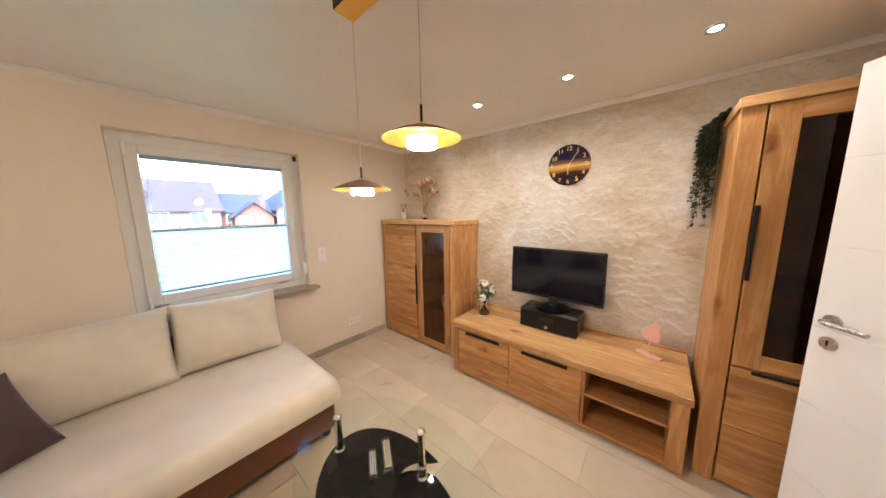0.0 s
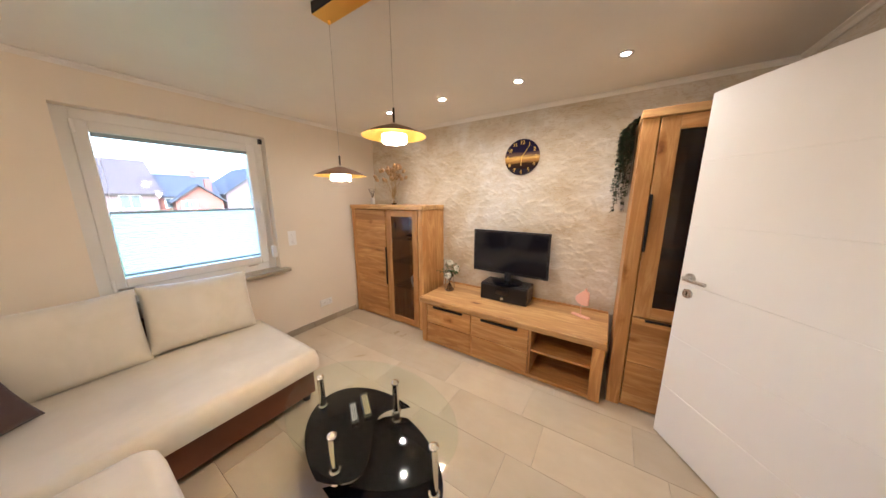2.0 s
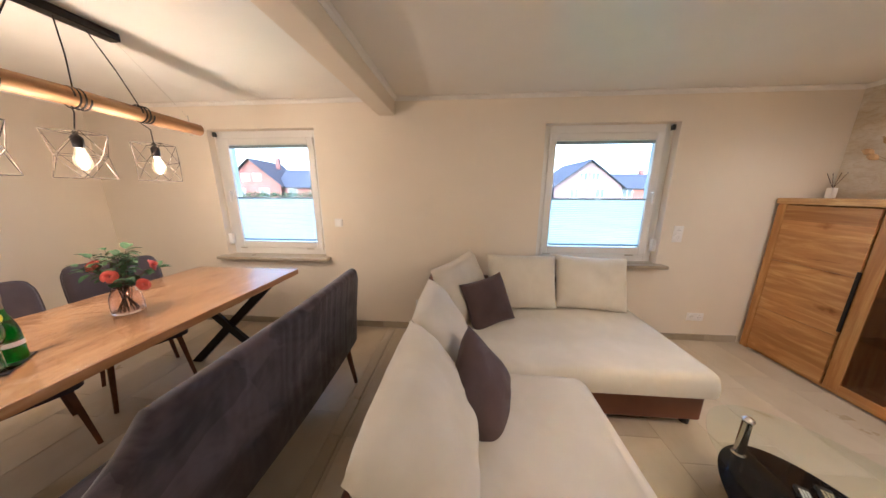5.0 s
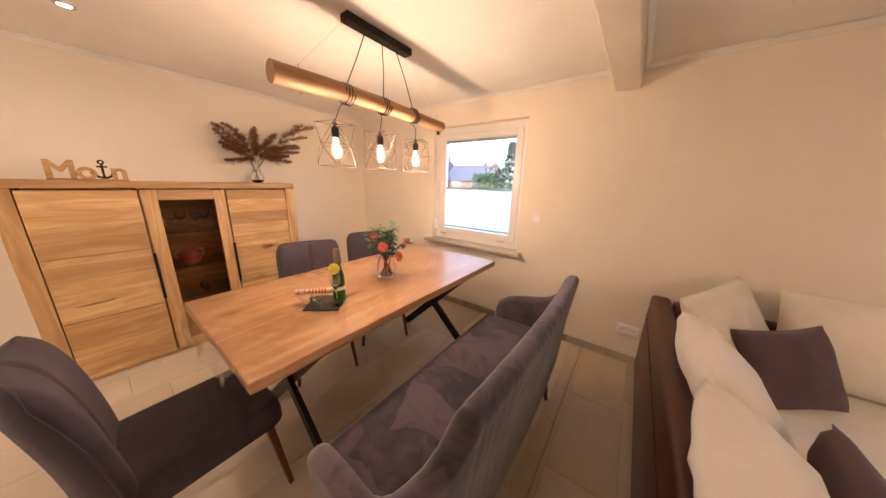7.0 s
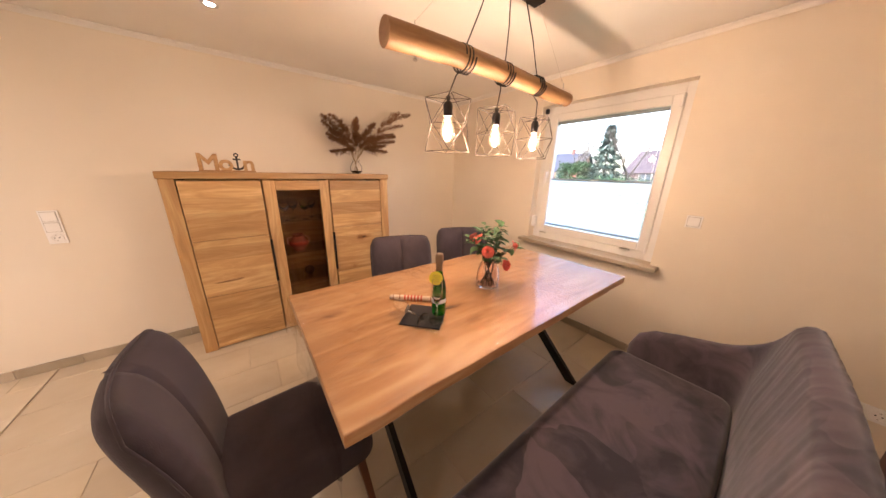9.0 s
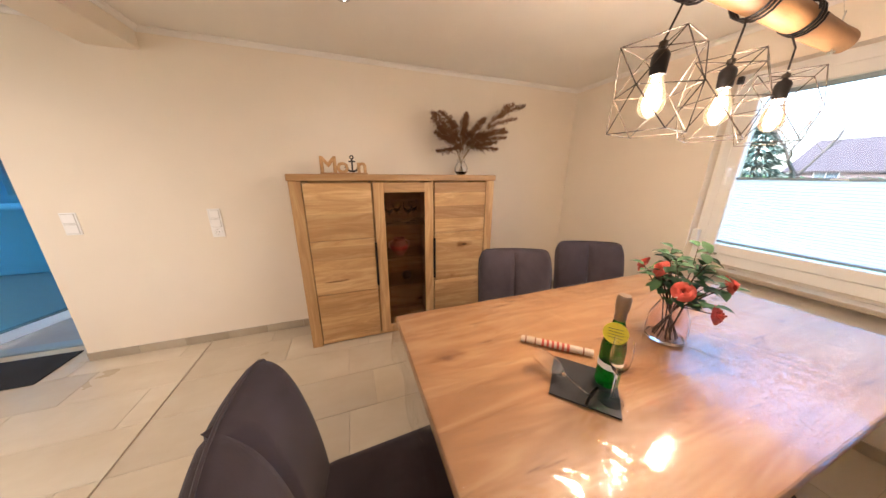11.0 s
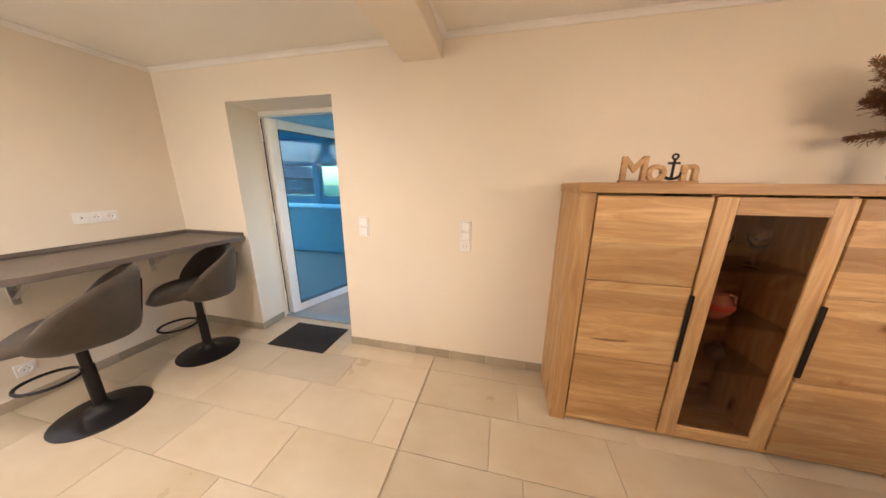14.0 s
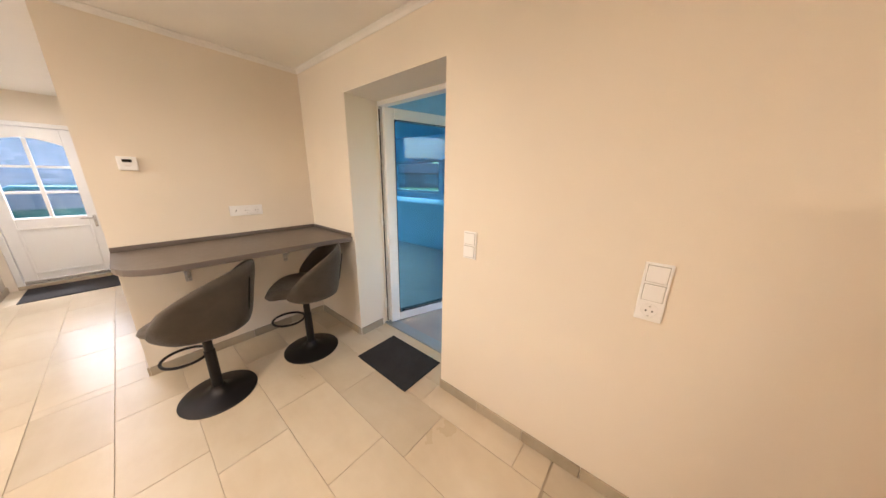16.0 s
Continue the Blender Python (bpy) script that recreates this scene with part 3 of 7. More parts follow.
# the opening in the east wall is unseen, added for the fill light
wall_x("wall_kitchen_east", KE, KE + 0.15, BAR, LS - 0.15, [(-3.12, -2.50, 0.95, 2.05)], M_WALL)
wall_x("wall_annexe_side", W - T - 0.15, W - T, -7.4, HS - 0.3, [], M_BLUEWALL, 2.5)
wall_x("wall_hall_south", HX0 - 0.15, HX1 + 0.15, HS - 0.25, HS, [(-3.23, -2.40, -0.02, 1.96)], M_WALL)
# a closed lobby behind the living room door
wall_x("wall_lobby", KE + 0.15, TV + T, LS - 1.6, LS - 1.45, [], M_WALL)
wall_x("wall_lobby_side", TV + 0.15, TV + T, LS - 1.45, LS - 0.15, [], M_WALL)


def trowelled(name, run0, run1, z0, z1, place, seed, count):
    """Plaster laid on with a trowel: overlapping flat strokes with one sharp edge each."""
    step = 0.0095
    nu, nv = int((run1 - run0) / step) + 1, int((z1 - z0) / step) + 1
    u = np.linspace(run0, run1, nu)[:, None]
    v = np.linspace(z0, z1, nv)[None, :]
    h = np.zeros((nu, nv))
    rs = np.random.RandomState(seed)
    for _ in range(count):
        cu, cv = rs.uniform(run0, run1), rs.uniform(z0, z1)
        L, H = rs.uniform(0.03, 0.095), rs.uniform(0.012, 0.036)
        a = rs.normal(0.15, 0.50)
        du, dv = u - cu, v - cv
        p, q = (du * math.cos(a) + dv * math.sin(a)) / L, (-du * math.sin(a) + dv * math.cos(a)) / H
        wav = 0.10 * np.sin(p * 7 + rs.uniform(0, 6)) + 0.10 * np.sin(p * 17 + rs.uniform(0, 6))
        inside = (np.abs(p) < 1) & (np.abs(q + wav) < 1 - 0.4 * p * p)
        tilt = rs.uniform(0.0022, 0.0078) * (0.5 + 0.5 * np.clip(q + wav, -1, 1)) ** 2.5 * (1 - 0.5 * p * p)
        h = np.where(inside, h * 0.40 + tilt + 0.0008, h)
    h[[0, -1], :] = 0
    verts = [place(float(u[i, 0]), float(v[0, j]), float(h[i, j])) for i in range(nu) for j in range(nv)]
    faces = [(i * nv + j, (i + 1) * nv + j, (i + 1) * nv + j + 1, i * nv + j + 1) for i in range(nu - 1) for j in range(nv - 1)]
    me = bpy.data.meshes.new(name)
    me.from_pydata(verts, [], faces)
    me.materials.append(M_PLASTER)
    me.shade_smooth()
    return tagged(new(name, me), kind="structure")


trowelled("wall_plaster_relief", LS, N, 0.0, CEIL, lambda a, z, h: (TV + 0.004 - h, a, z), 4, 2700)
trowelled("wall_plaster_relief_south", 1.06, TV, 0.0, CEIL, lambda a, z, h: (a, LS + 0.003 + h, z), 9, 950)

structure("floor", box(W - T, TV + T, HS - 0.3, N + T, -0.14, -0.008), M_GROUT)
structure("ceiling", box(W - T, TV + T, HS - 0.3, N + T, CEIL, CEIL + 0.12), M_CEIL)
structure("ceiling_beam", box(-1.549, -1.394, LS, N, 2.135, CEIL - 0.001, 0.006), M_WALL)
structure("ceiling_beam", box(W, KE, -1.03, -0.766, 2.150, CEIL - 0.002, 0.006), M_WALL)


def coving(name, runs):
    """A small rounded moulding between wall and ceiling; runs are (x0, y0, x1, y1, inward x, inward y)."""
    bm = bmesh.new()
    s = 0.030
    prof = [(0, -s), (0.006, -s), (0.009, -s * 0.80), (0.016, -s * 0.45), (0.024, -0.009), (s, -0.006), (s, 0), (0, 0)]
    for x0, y0, x1, y1, ix, iy in runs:
        ra = [bm.verts.new((x0 + ix * p, y0 + iy * p, CEIL - 0.0015 + z)) for p, z in prof]
        rb = [bm.verts.new((x1 + ix * p, y1 + iy * p, CEIL - 0.0015 + z)) for p, z in prof]
        for i in range(len(prof)):
            j = (i + 1) % len(prof)
            bm.faces.new((ra[i], ra[j], rb[j], rb[i]))
        bm.faces.new(ra[::-1])
        bm.faces.new(rb)
    bmesh.ops.recalc_face_normals(bm, faces=bm.faces)
    return structure(name, bm, M_TRIM)


e = 0.001
coving("trim_coving_dining", [(W + e, -0.766, W + e, N, 1, 0), (W, N - e, -1.549, N - e, 0, -1), (-1.549 - e, N, -1.549 - e, -0.766, -1, 0), (W, -0.766 + e, -1.549, -0.766 + e, 0, 1)])
coving("trim_coving_living", [(-1.394 + e, LS, -1.394 + e, N, 1, 0), (-1.394, N - e, TV, N - e, 0, -1), (TV - e - 0.003, LS, TV - e - 0.003, N, -1, 0), (-1.394, LS + 0.008, TV, LS + 0.008, 0, 1)])
coving("trim_coving_kitchen", [(W + e, BAR, W + e, -1.03, 1, 0), (W, BAR + e, HX0, BAR + e, 0, 1)])


def skirting(name, runs):
    """Stone skirting in lengths: runs are (x0, y0, x1, y1, inward x, inward y)."""
    root = tagged(new(name), kind="structure")
    for x0, y0, x1, y1, ix, iy in runs:
        L = math.hypot(x1 - x0, y1 - y0)
        n = max(1, round(L / 0.30))
        me = None
        for i in range(n):
            a, c = i / n * L + 0.0012, (i + 1) / n * L - 0.0012
            if me is None:
                b = box(0, c - a, 0, 0.011, 0.0, 0.068, 0.0012)
                me = bpy.data.meshes.new("skirting_tile")
                b.to_mesh(me)
                b.free()
                me.materials.append(M_BASE)
            ob = new("skirting_tile", me)
            ob.parent = root
            dx, dy = (x1 - x0) / L, (y1 - y0) / L
            flip = dx * iy - dy * ix
            if flip > 0:
                ob.matrix_basis = Matrix(((dx, ix, 0, x0 + dx * a), (dy, iy, 0, y0 + dy * a), (0, 0, 1, 0.0005), (0, 0, 0, 1)))
            else:
                ob.matrix_basis = Matrix(((-dx, ix, 0, x0 + dx * c), (-dy, iy, 0, y0 + dy * c), (0, 0, 1, 0.0005), (0, 0, 0, 1)))
    return root


# ---- windows ----


def window_north(name, x0, x1, hinge_side):
    """A one-sash plastic window in a reveal of the north wall, with a pleated blind, a sill and its roller shutter rail."""
    root = tagged(new(name), kind="structure")
    root.location = ((x0 + x1) / 2, N, WZ0)
    gx0, gx1, gz0, gz1 = x0 + 0.13, x1 - 0.13, 0.925, 1.912
    yf = N + 0.075
    # outer frame
    fr = box(x0, gx0 - 0.062, yf + 0.012, yf + 0.07, WZ0, WZ1, 0.003)
    box(gx1 + 0.062, x1, yf + 0.012, yf + 0.07, WZ0, WZ1, 0.003, bm=fr)
    box(gx0 - 0.062, gx1 + 0.062, yf + 0.012, yf + 0.07, gz1 + 0.058, WZ1, 0.003, bm=fr)
    box(gx0 - 0.062, gx1 + 0.062, yf + 0.012, yf + 0.07, WZ0, gz0 - 0.062, 0.003, bm=fr)
    frame_ob = part("window_frame", fr, M_PVC, root)
    sa = box(gx0 - 0.07, gx0, yf, yf + 0.06, gz0 - 0.07, gz1 + 0.066, 0.006)
    box(gx1, gx1 + 0.07, yf, yf + 0.06, gz0 - 0.07, gz1 + 0.066, 0.006, bm=sa)
    box(gx0, gx1, yf + 0.0005, yf + 0.06, gz1, gz1 + 0.066, 0.006, bm=sa)
    box(gx0, gx1, yf + 0.0005, yf + 0.06, gz0 - 0.07, gz0, 0.006, bm=sa)
    part("sash", sa, M_PVC, root)
    pn = part("pane", box(gx0, gx1, yf + 0.030, yf + 0.036, gz0, gz1), M_PANE, root)
    pn.visible_shadow = False
    # sill of stone
    sl = slab([(x0 - 0.055, N - 0.095), (x1 + 0.055, N - 0.095), (x1 + 0.055, N - 0.002), (x0 - 0.055, N - 0.002)], WZ0 - 0.030, WZ0 + 0.002, 0.006)
    box(x0 + 0.001, x1 - 0.001, N - 0.002, yf + 0.011, WZ0 - 0.001, WZ0 + 0.002, bm=sl)
    part("window_sill", sl, M_BASE, root, "beige grey polished stone window sill")
    # handle and hinges
    hx = gx1 + 0.035 if hinge_side < 0 else gx0 - 0.035
    kx = gx0 - 0.060 if hinge_side < 0 else gx1 + 0.060
    hd = box(hx - 0.014, hx + 0.014, yf - 0.012, yf, 1.40, 1.47, 0.003)
    box(hx - 0.010, hx + 0.010, yf - 0.042, yf - 0.012, 1.44, 1.458, 0.003, bm=hd)
    box(hx - 0.011, hx + 0.011, yf - 0.046, yf - 0.030, 1.345, 1.46, 0.005, bm=hd)
    part("handle", hd, M_WHITE, root, "white window handle")
    for zz in (gz0 - 0.045, gz1 + 0.02):
        part("hinge", rod((kx, yf - 0.006, zz - 0.04), (kx, yf - 0.006, zz + 0.04), 0.009), M_WHITE, root)
    cl = box(gx0 - 0.045, gx0 + 0.03, yf - 0.006, yf + 0.002, WZ0 + 0.058, WZ0 + 0.070, 0.002)
    box(gx1 - 0.12, gx1 - 0.04, yf - 0.006, yf + 0.002, WZ0 + 0.058, WZ0 + 0.070, 0.002, bm=cl)
    part("drain_cap", cl, M_STEEL, root)
    # roller shutter guide
    part("shutter_guide", box(x0 + 0.006, x1 - 0.006, yf + 0.085, yf + 0.12, WZ1 - 0.045, WZ1 + 0.0, 0.003), M_RAIL, root, "grey blue shutter guide")
    # pleated blind
    bl = tagged(new("pleated_blind"), "white pleated window blind drawn halfway up the window", "blind", "pleated blinds")
    bl.location = ((gx0 + gx1) / 2, yf, gz0)
    zt = 1.382
    b = bmesh.new()
    k = 24
    rows = []
    for i in range(2 * k + 1):
        z = gz0 + 0.030 + (zt - gz0 - 0.030) * i / (2 * k)
        y = yf + 0.014 + (0.004 if i % 2 else -0.003)
        rows.append((b.verts.new((gx0 + 0.006, y, z)), b.verts.new((gx1 - 0.006, y, z))))
    for r0, r1 in zip(rows, rows[1:]):
        b.faces.new((r0[0], r0[1], r1[1], r1[0]))
    part("pleated_fabric", b, M_BLIND, bl)
    part("top_rail", box(gx0 + 0.004, gx1 - 0.004, yf + 0.002, yf + 0.026, zt, zt + 0.014, 0.003), M_RAIL, bl, "grey aluminium rail")
    part("bottom_rail", box(gx0 + 0.004, gx1 - 0.004, yf + 0.002, yf + 0.026, gz0 + 0.014, gz0 + 0.028, 0.003), M_RAIL, bl, "grey aluminium rail")
    part("head_rail", box(gx0 + 0.003, gx1 - 0.003, yf + 0.002, yf + 0.026, gz1 - 0.030, gz1 - 0.004, 0.003), M_RAIL, bl, "grey blue head rail")
    mid = (gx0 + gx1) / 2
    part("grip", box(mid - 0.03, mid + 0.03, yf - 0.004, yf + 0.003, zt + 0.003, zt + 0.012, 0.002), M_WHITE, bl)
    for cx in (gx0 + 0.02, gx1 - 0.02):
        part("cord", rod((cx, yf + 0.014, zt + 0.014), (cx, yf + 0.014, gz1 - 0.03), 0.0007, n=5), M_WHITE, bl)
    return root


window_north("window_1", *WINS["living"], -1)
window_north("window_2", *WINS["dining"], 1)


def strap_winder(x, y, z, side):
    root = thing("shutter_strap_winder", (x, y, z), "white plastic roller shutter strap winder beside the window", "shutter winder", "shutter strap winders")
    part("housing", box(x - 0.020, x + 0.020, y - 0.045, y, z, z + 0.115, 0.008, seg=2), M_WHITE, root)
    part("strap", box(x - 0.009, x + 0.009, y - 0.010, y - 0.008, z + 0.115, WZ1 - 0.04), M_TRIM, root, "pale grey woven shutter strap")
    part("strap_guide", box(x - 0.014, x + 0.014, y - 0.03, y, WZ1 - 0.06, WZ1 - 0.015, 0.004), M_BLACKP, root, "dark strap guide")


strap_winder(WINS["living"][1] - 0.022, N + 0.07, 0.90, 1)
strap_winder(WINS["dining"][0] + 0.022, N + 0.07, 0.90, -1)

# ---- doors ----


def living_door():
    root = thing("door_1", (1.07, -0.79, 0.0), "white lacquered interior door standing wide open with a steel lever", "door")
    hinge, free = Vector((1.07, -0.795)), Vector((1.778, -0.312))
    d = (free - hinge)
    L = d.length
    ang = math.atan2(d.y, d.x)
    m = Matrix.Translation((hinge.x, hinge.y, 0)) @ Matrix.Rotation(ang, 4, "Z")
    # leaf made of boards parted by fine grooves
    zs = [0.010, 0.345, 0.675, 1.005, 1.335, 1.665, 1.995]
    lf = bmesh.new()
    for z0, z1 in zip(zs, zs[1:]):
        box(0, L, -0.040, 0.0, z0 + 0.0006, z1 - 0.0006, 0.0014, bm=lf)
    box(0.004, L - 0.004, -0.037, -0.003, 0.012, 1.993, bm=lf)
    part("leaf", turn(lf, m), M_LEAF_W, root)
    for s, nm in ((1, "front"), (-1, "back")):
        y = 0.0 if s > 0 else -0.040
        x = L - 0.060
        ro = rod((x, y, 1.045), (x, y + s * 0.009, 1.045), 0.026, n=28)
        part("rosette", turn(ro, m), M_STEEL, root, "round brushed steel rosette")
        kr = rod((x, y, 0.955), (x, y + s * 0.009, 0.955), 0.026, n=28)
        kp = part("key_rosette", turn(kr, m), M_STEEL, root, "round brushed steel keyhole rosette")
        part("keyhole", turn(box(x - 0.004, x + 0.004, y + s * 0.0092 - 0.001, y + s * 0.0092 + 0.001, 0.943, 0.967, 0.001), m), M_BLACKP, kp)
        lv = tube([(x, y, 1.045), (x, y + s * 0.042, 1.045), (x - 0.012, y + s * 0.052, 1.045), (x - 0.125, y + s * 0.052, 1.045)], 0.0095, 14)
        part("lever", turn(lv, m), M_STEEL, root, "brushed steel lever handle")
    for z in (0.25, 1.75):
        part("hinge", rod((1.062, -0.788, z - 0.045), (1.062, -0.788, z + 0.045), 0.008), M_STEEL, root)
    fr = box(0.12, 0.18, LS - 0.16, LS + 0.014, 0, 2.07, 0.003)
    box(1.05, 1.058, LS - 0.16, LS + 0.002, 0, 2.07, 0.002, bm=fr)
    box(0.18, 1.05, LS - 0.16, LS + 0.014, 2.01, 2.07, 0.003, bm=fr)
    structure("trim_door_frame", fr, M_LEAF_W)


living_door()


def patio_door():
    root = tagged(new("door_2"), kind="structure")
    root.location = (W - 0.30, WD0, 0)
    xf = W - 0.285
    fr = box(xf - 0.07, xf, WD0, WD0 + 0.016, 0.0, WDZ, 0.003)
    box(xf - 0.07, xf, WD1 - 0.055, WD1, 0.0, WDZ, 0.003, bm=fr)
    box(xf - 0.07, xf, WD0 + 0.016, WD1 - 0.055, WDZ - 0.035, WDZ, 0.003, bm=fr)
    part("door_frame", fr, M_PVC, root)
    ga = box(xf - 0.012, xf - 0.002, WD0 + 0.0162, WD0 + 0.021, 0.03, WDZ - 0.055)
    part("gasket", ga, M_BLACKP, root)
    th = box(xf - 0.09, xf + 0.02, WD0 + 0.002, WD1 - 0.002, 0.0005, 0.018, 0.004)
    part("threshold", th, M_RAIL, root, "grey metal door threshold")
    hinge, free = Vector((xf - 0.018, WD0 + 0.052)), Vector((xf - 0.80, WD0 + 0.335))
    d = free - hinge
    L = d.length
    m = Matrix.Translation((hinge.x, hinge.y, 0)) @ Matrix.Rotation(math.atan2(d.y, d.x), 4, "Z")
    z0, z1, s = 0.03, WDZ - 0.045, 0.085
    lf = box(0, s, -0.03, 0.03, z0, z1, 0.005)
    box(L - s, L, -0.03, 0.03, z0, z1, 0.005, bm=lf)
    box(s, L - s, -0.0295, 0.0295, z0, z0 + s, 0.005, bm=lf)
    box(s, L - s, -0.0295, 0.0295, z1 - s, z1, 0.005, bm=lf)
    leaf = part("door_leaf", turn(lf, m), M_PVC, root, "white framed glazed leaf standing open")
    pn = part("pane", turn(box(s, L - s, -0.004, 0.004, z0 + s, z1 - s), m), M_BLUEPANE, leaf)
    pn.visible_shadow = False
    gk = box(s - 0.001, s + 0.005, -0.0315, 0.0315, z0 + s, z1 - s)
    box(s, L - s, -0.0315, 0.0315, z1 - s - 0.005, z1 - s, bm=gk)
    box(s, L - s, -0.0315, 0.0315, z0 + s, z0 + s + 0.005, bm=gk)
    part("gasket", turn(gk, m), M_BLACKP, leaf)
    for zz in (0.22, 1.05, 1.80):
        part("hinge", rod((xf + 0.010, WD0 + 0.020, zz - 0.05), (xf + 0.010, WD0 + 0.020, zz + 0.05), 0.010), M_PVC, root)
    ha = box(L - 0.07, L - 0.03, -0.055, -0.031, 0.98, 1.12, 0.006)
    box(L - 0.17, L - 0.04, -0.072, -0.055, 1.06, 1.085, 0.006, bm=ha)
    part("handle", turn(ha, m), M_BLACKP, leaf, "dark door handle")


patio_door()

# the glazed annexe behind the patio door
AX = -8.6
structure("floor_annexe", box(AX, W - T, -7.4, 0.6, -0.14, -0.004), M_GREYTILE)
wall_x("wall_annexe_west", AX - 0.2, AX, -7.4, 0.6, [(-6.75, -5.02, 1.02, 1.86), (-4.88, -3.2, 1.02, 1.86), (-2.9, -0.9, 1.02, 1.86)], M_BLUEWALL, 2.5)
wall_x("wall_annexe_south", AX, W - T, -7.6, -7.4, [(-8.0, -5.2, 1.0, 2.2)], M_BLUEWALL, 2.5)
wall_x("wall_annexe_north", AX, W - T, 0.6, 0.8, [(-8.2, -5.2, 1.0, 2.2)], M_BLUEWALL, 2.5)
for k, (y0, y1) in enumerate(((-6.75, -5.02), (-4.88, -3.2), (-2.9, -0.9))):
    aw = tagged(new("window_%d" % (k + 3)), kind="structure")
    aw.location = (AX, (y0 + y1) / 2, 1.02)
    af = box(AX - 0.13, AX - 0.07, y0, y0 + 0.06, 1.02, 1.86, 0.004)
    box(AX - 0.13, AX - 0.07, y1 - 0.06, y1, 1.02, 1.86, 0.004, bm=af)
    box(AX - 0.13, AX - 0.07, y0 + 0.06, y1 - 0.06, 1.02, 1.08, 0.004, bm=af)
    box(AX - 0.13, AX - 0.07, y0 + 0.06, y1 - 0.06, 1.80, 1.86, 0.004, bm=af)
    part("window_frame", af, M_RAIL, aw)
    part("pane", box(AX - 0.105, AX - 0.097, y0 + 0.06, y1 - 0.06, 1.08, 1.80), M_TINTED, aw).visible_shadow = False
structure("ceiling_annexe", box(AX - 0.2, W - T, -7.6, 0.8, 2.45, 2.55), M_BLUEWALL)
an = box(AX + 0.4, AX + 1.3, -6.9, -1.2, 0.0, 0.92, 0.02)
solo("storage_bench", an, M_BLUEPALE, (AX + 0.85, -4.05, 0), "long pale blue storage chest under the annexe window", "storage chest")


def front_door():
    root = tagged(new("door_3"), kind="structure")
    x0, x1, z1, y = -3.23, -2.40, 1.96, HS
    root.location = ((x0 + x1) / 2, y, 0)
    fr = box(x0, x0 + 0.05, y - 0.10, y - 0.01, 0, z1, 0.004)
    box(x1 - 0.05, x1, y - 0.10, y - 0.01, 0, z1, 0.004, bm=fr)
    box(x0 + 0.05, x1 - 0.05, y - 0.10, y - 0.01, z1 - 0.05, z1, 0.004, bm=fr)
    part("door_frame", fr, M_PVC, root)
    a, c, zz = x0 + 0.055, x1 - 0.055, (0.06, z1 - 0.055)
    gx0, gx1, gz0, gz1 = a + 0.10, c - 0.10, 0.86, zz[1] - 0.14
    lf = box(a, gx0, y - 0.085, y - 0.025, zz[0], zz[1], 0.004)
    box(gx1, c, y - 0.085, y - 0.025, zz[0], zz[1], 0.004, bm=lf)
    box(gx0, gx1, y - 0.084, y - 0.026, zz[0], gz0, 0.004, bm=lf)
    # the head of the glazing is a flat arch
    n = 14
    arch = [(gx0, zz[1])] + [(gx0 + (gx1 - gx0) * i / n, gz1 - 0.05 + 0.075 * math.sin(math.pi * i / n)) for i in range(n + 1)] + [(gx1, zz[1])]
    ab = slab([(px, pz) for px, pz in arch], 0.026, 0.084)
    turn(ab, Matrix(((1, 0, 0, 0), (0, 0, -1, y), (0, 1, 0, 0), (0, 0, 0, 1))))
    bmesh.ops.recalc_face_normals(ab, faces=ab.faces)
    merge(lf, ab)
    # raised lower panel
    for p, q, r, s in ((a + 0.09, c - 0.09, 0.17, 0.19), (a + 0.09, c - 0.09, 0.72, 0.74)):
        box(p, q, y - 0.026, y - 0.012, r, s, 0.003, bm=lf)
    for p, q in ((a + 0.09, a + 0.11), (c - 0.11, c - 0.09)):
        box(p, q, y - 0.026, y - 0.012, 0.19, 0.72, 0.003, bm=lf)
    leaf = part("door_leaf", lf, M_PVC, root, "white panelled front door leaf with six lights")
    pn = part("pane", box(gx0, gx1, y - 0.058, y - 0.052, gz0, gz1 + 0.02), M_PANE, leaf)
    pn.visible_shadow = False
    mx = (gx0 + gx1) / 2
    part("glazing_bar", box(mx - 0.016, mx + 0.016, y - 0.07, y - 0.04, gz0, gz1 + 0.02, 0.003), M_PVC, leaf)
    for i in (1, 2):
        z = gz0 + (gz1 - gz0) * i / 3
        part("glazing_bar", box(gx0, gx1, y - 0.069, y - 0.041, z - 0.014, z + 0.014, 0.003), M_PVC, leaf)
    hx = a + 0.045
    hb = box(hx - 0.014, hx + 0.014, y - 0.025, y - 0.016, 0.70, 0.86, 0.003)
    box(hx - 0.008, hx + 0.115, y + 0.02, y + 0.036, 0.815, 0.833, 0.004, bm=hb)
    box(hx - 0.008, hx + 0.008, y - 0.016, y + 0.03, 0.815, 0.833, 0.003, bm=hb)
    part("door_handle", hb, M_STEEL, leaf, "brushed steel lever handle")
    part("weather_bar", box(a, c, y - 0.026, y - 0.005, 0.055, 0.095, 0.006), M_STEEL, leaf)
    part("threshold", box(x0, x1, y - 0.12, y + 0.005, 0.0005, 0.045, 0.004), M_BASE, root)


front_door()

# ---- outside ----
GZ = -0.35
structure("ground", box(-260, 260, -260, 260, GZ - 0.3, GZ), plain("winter grass", (0.07, 0.115, 0.035), 0.95, spread=0.4, grain=30, bump=0.6))
structure("pavement", box(-9.5, 4.5, -16, HS - 0.26, GZ + 0.0, GZ + 0.06), plain("grey paving", (0.30, 0.28, 0.26), 0.8, spread=0.12, grain=25))
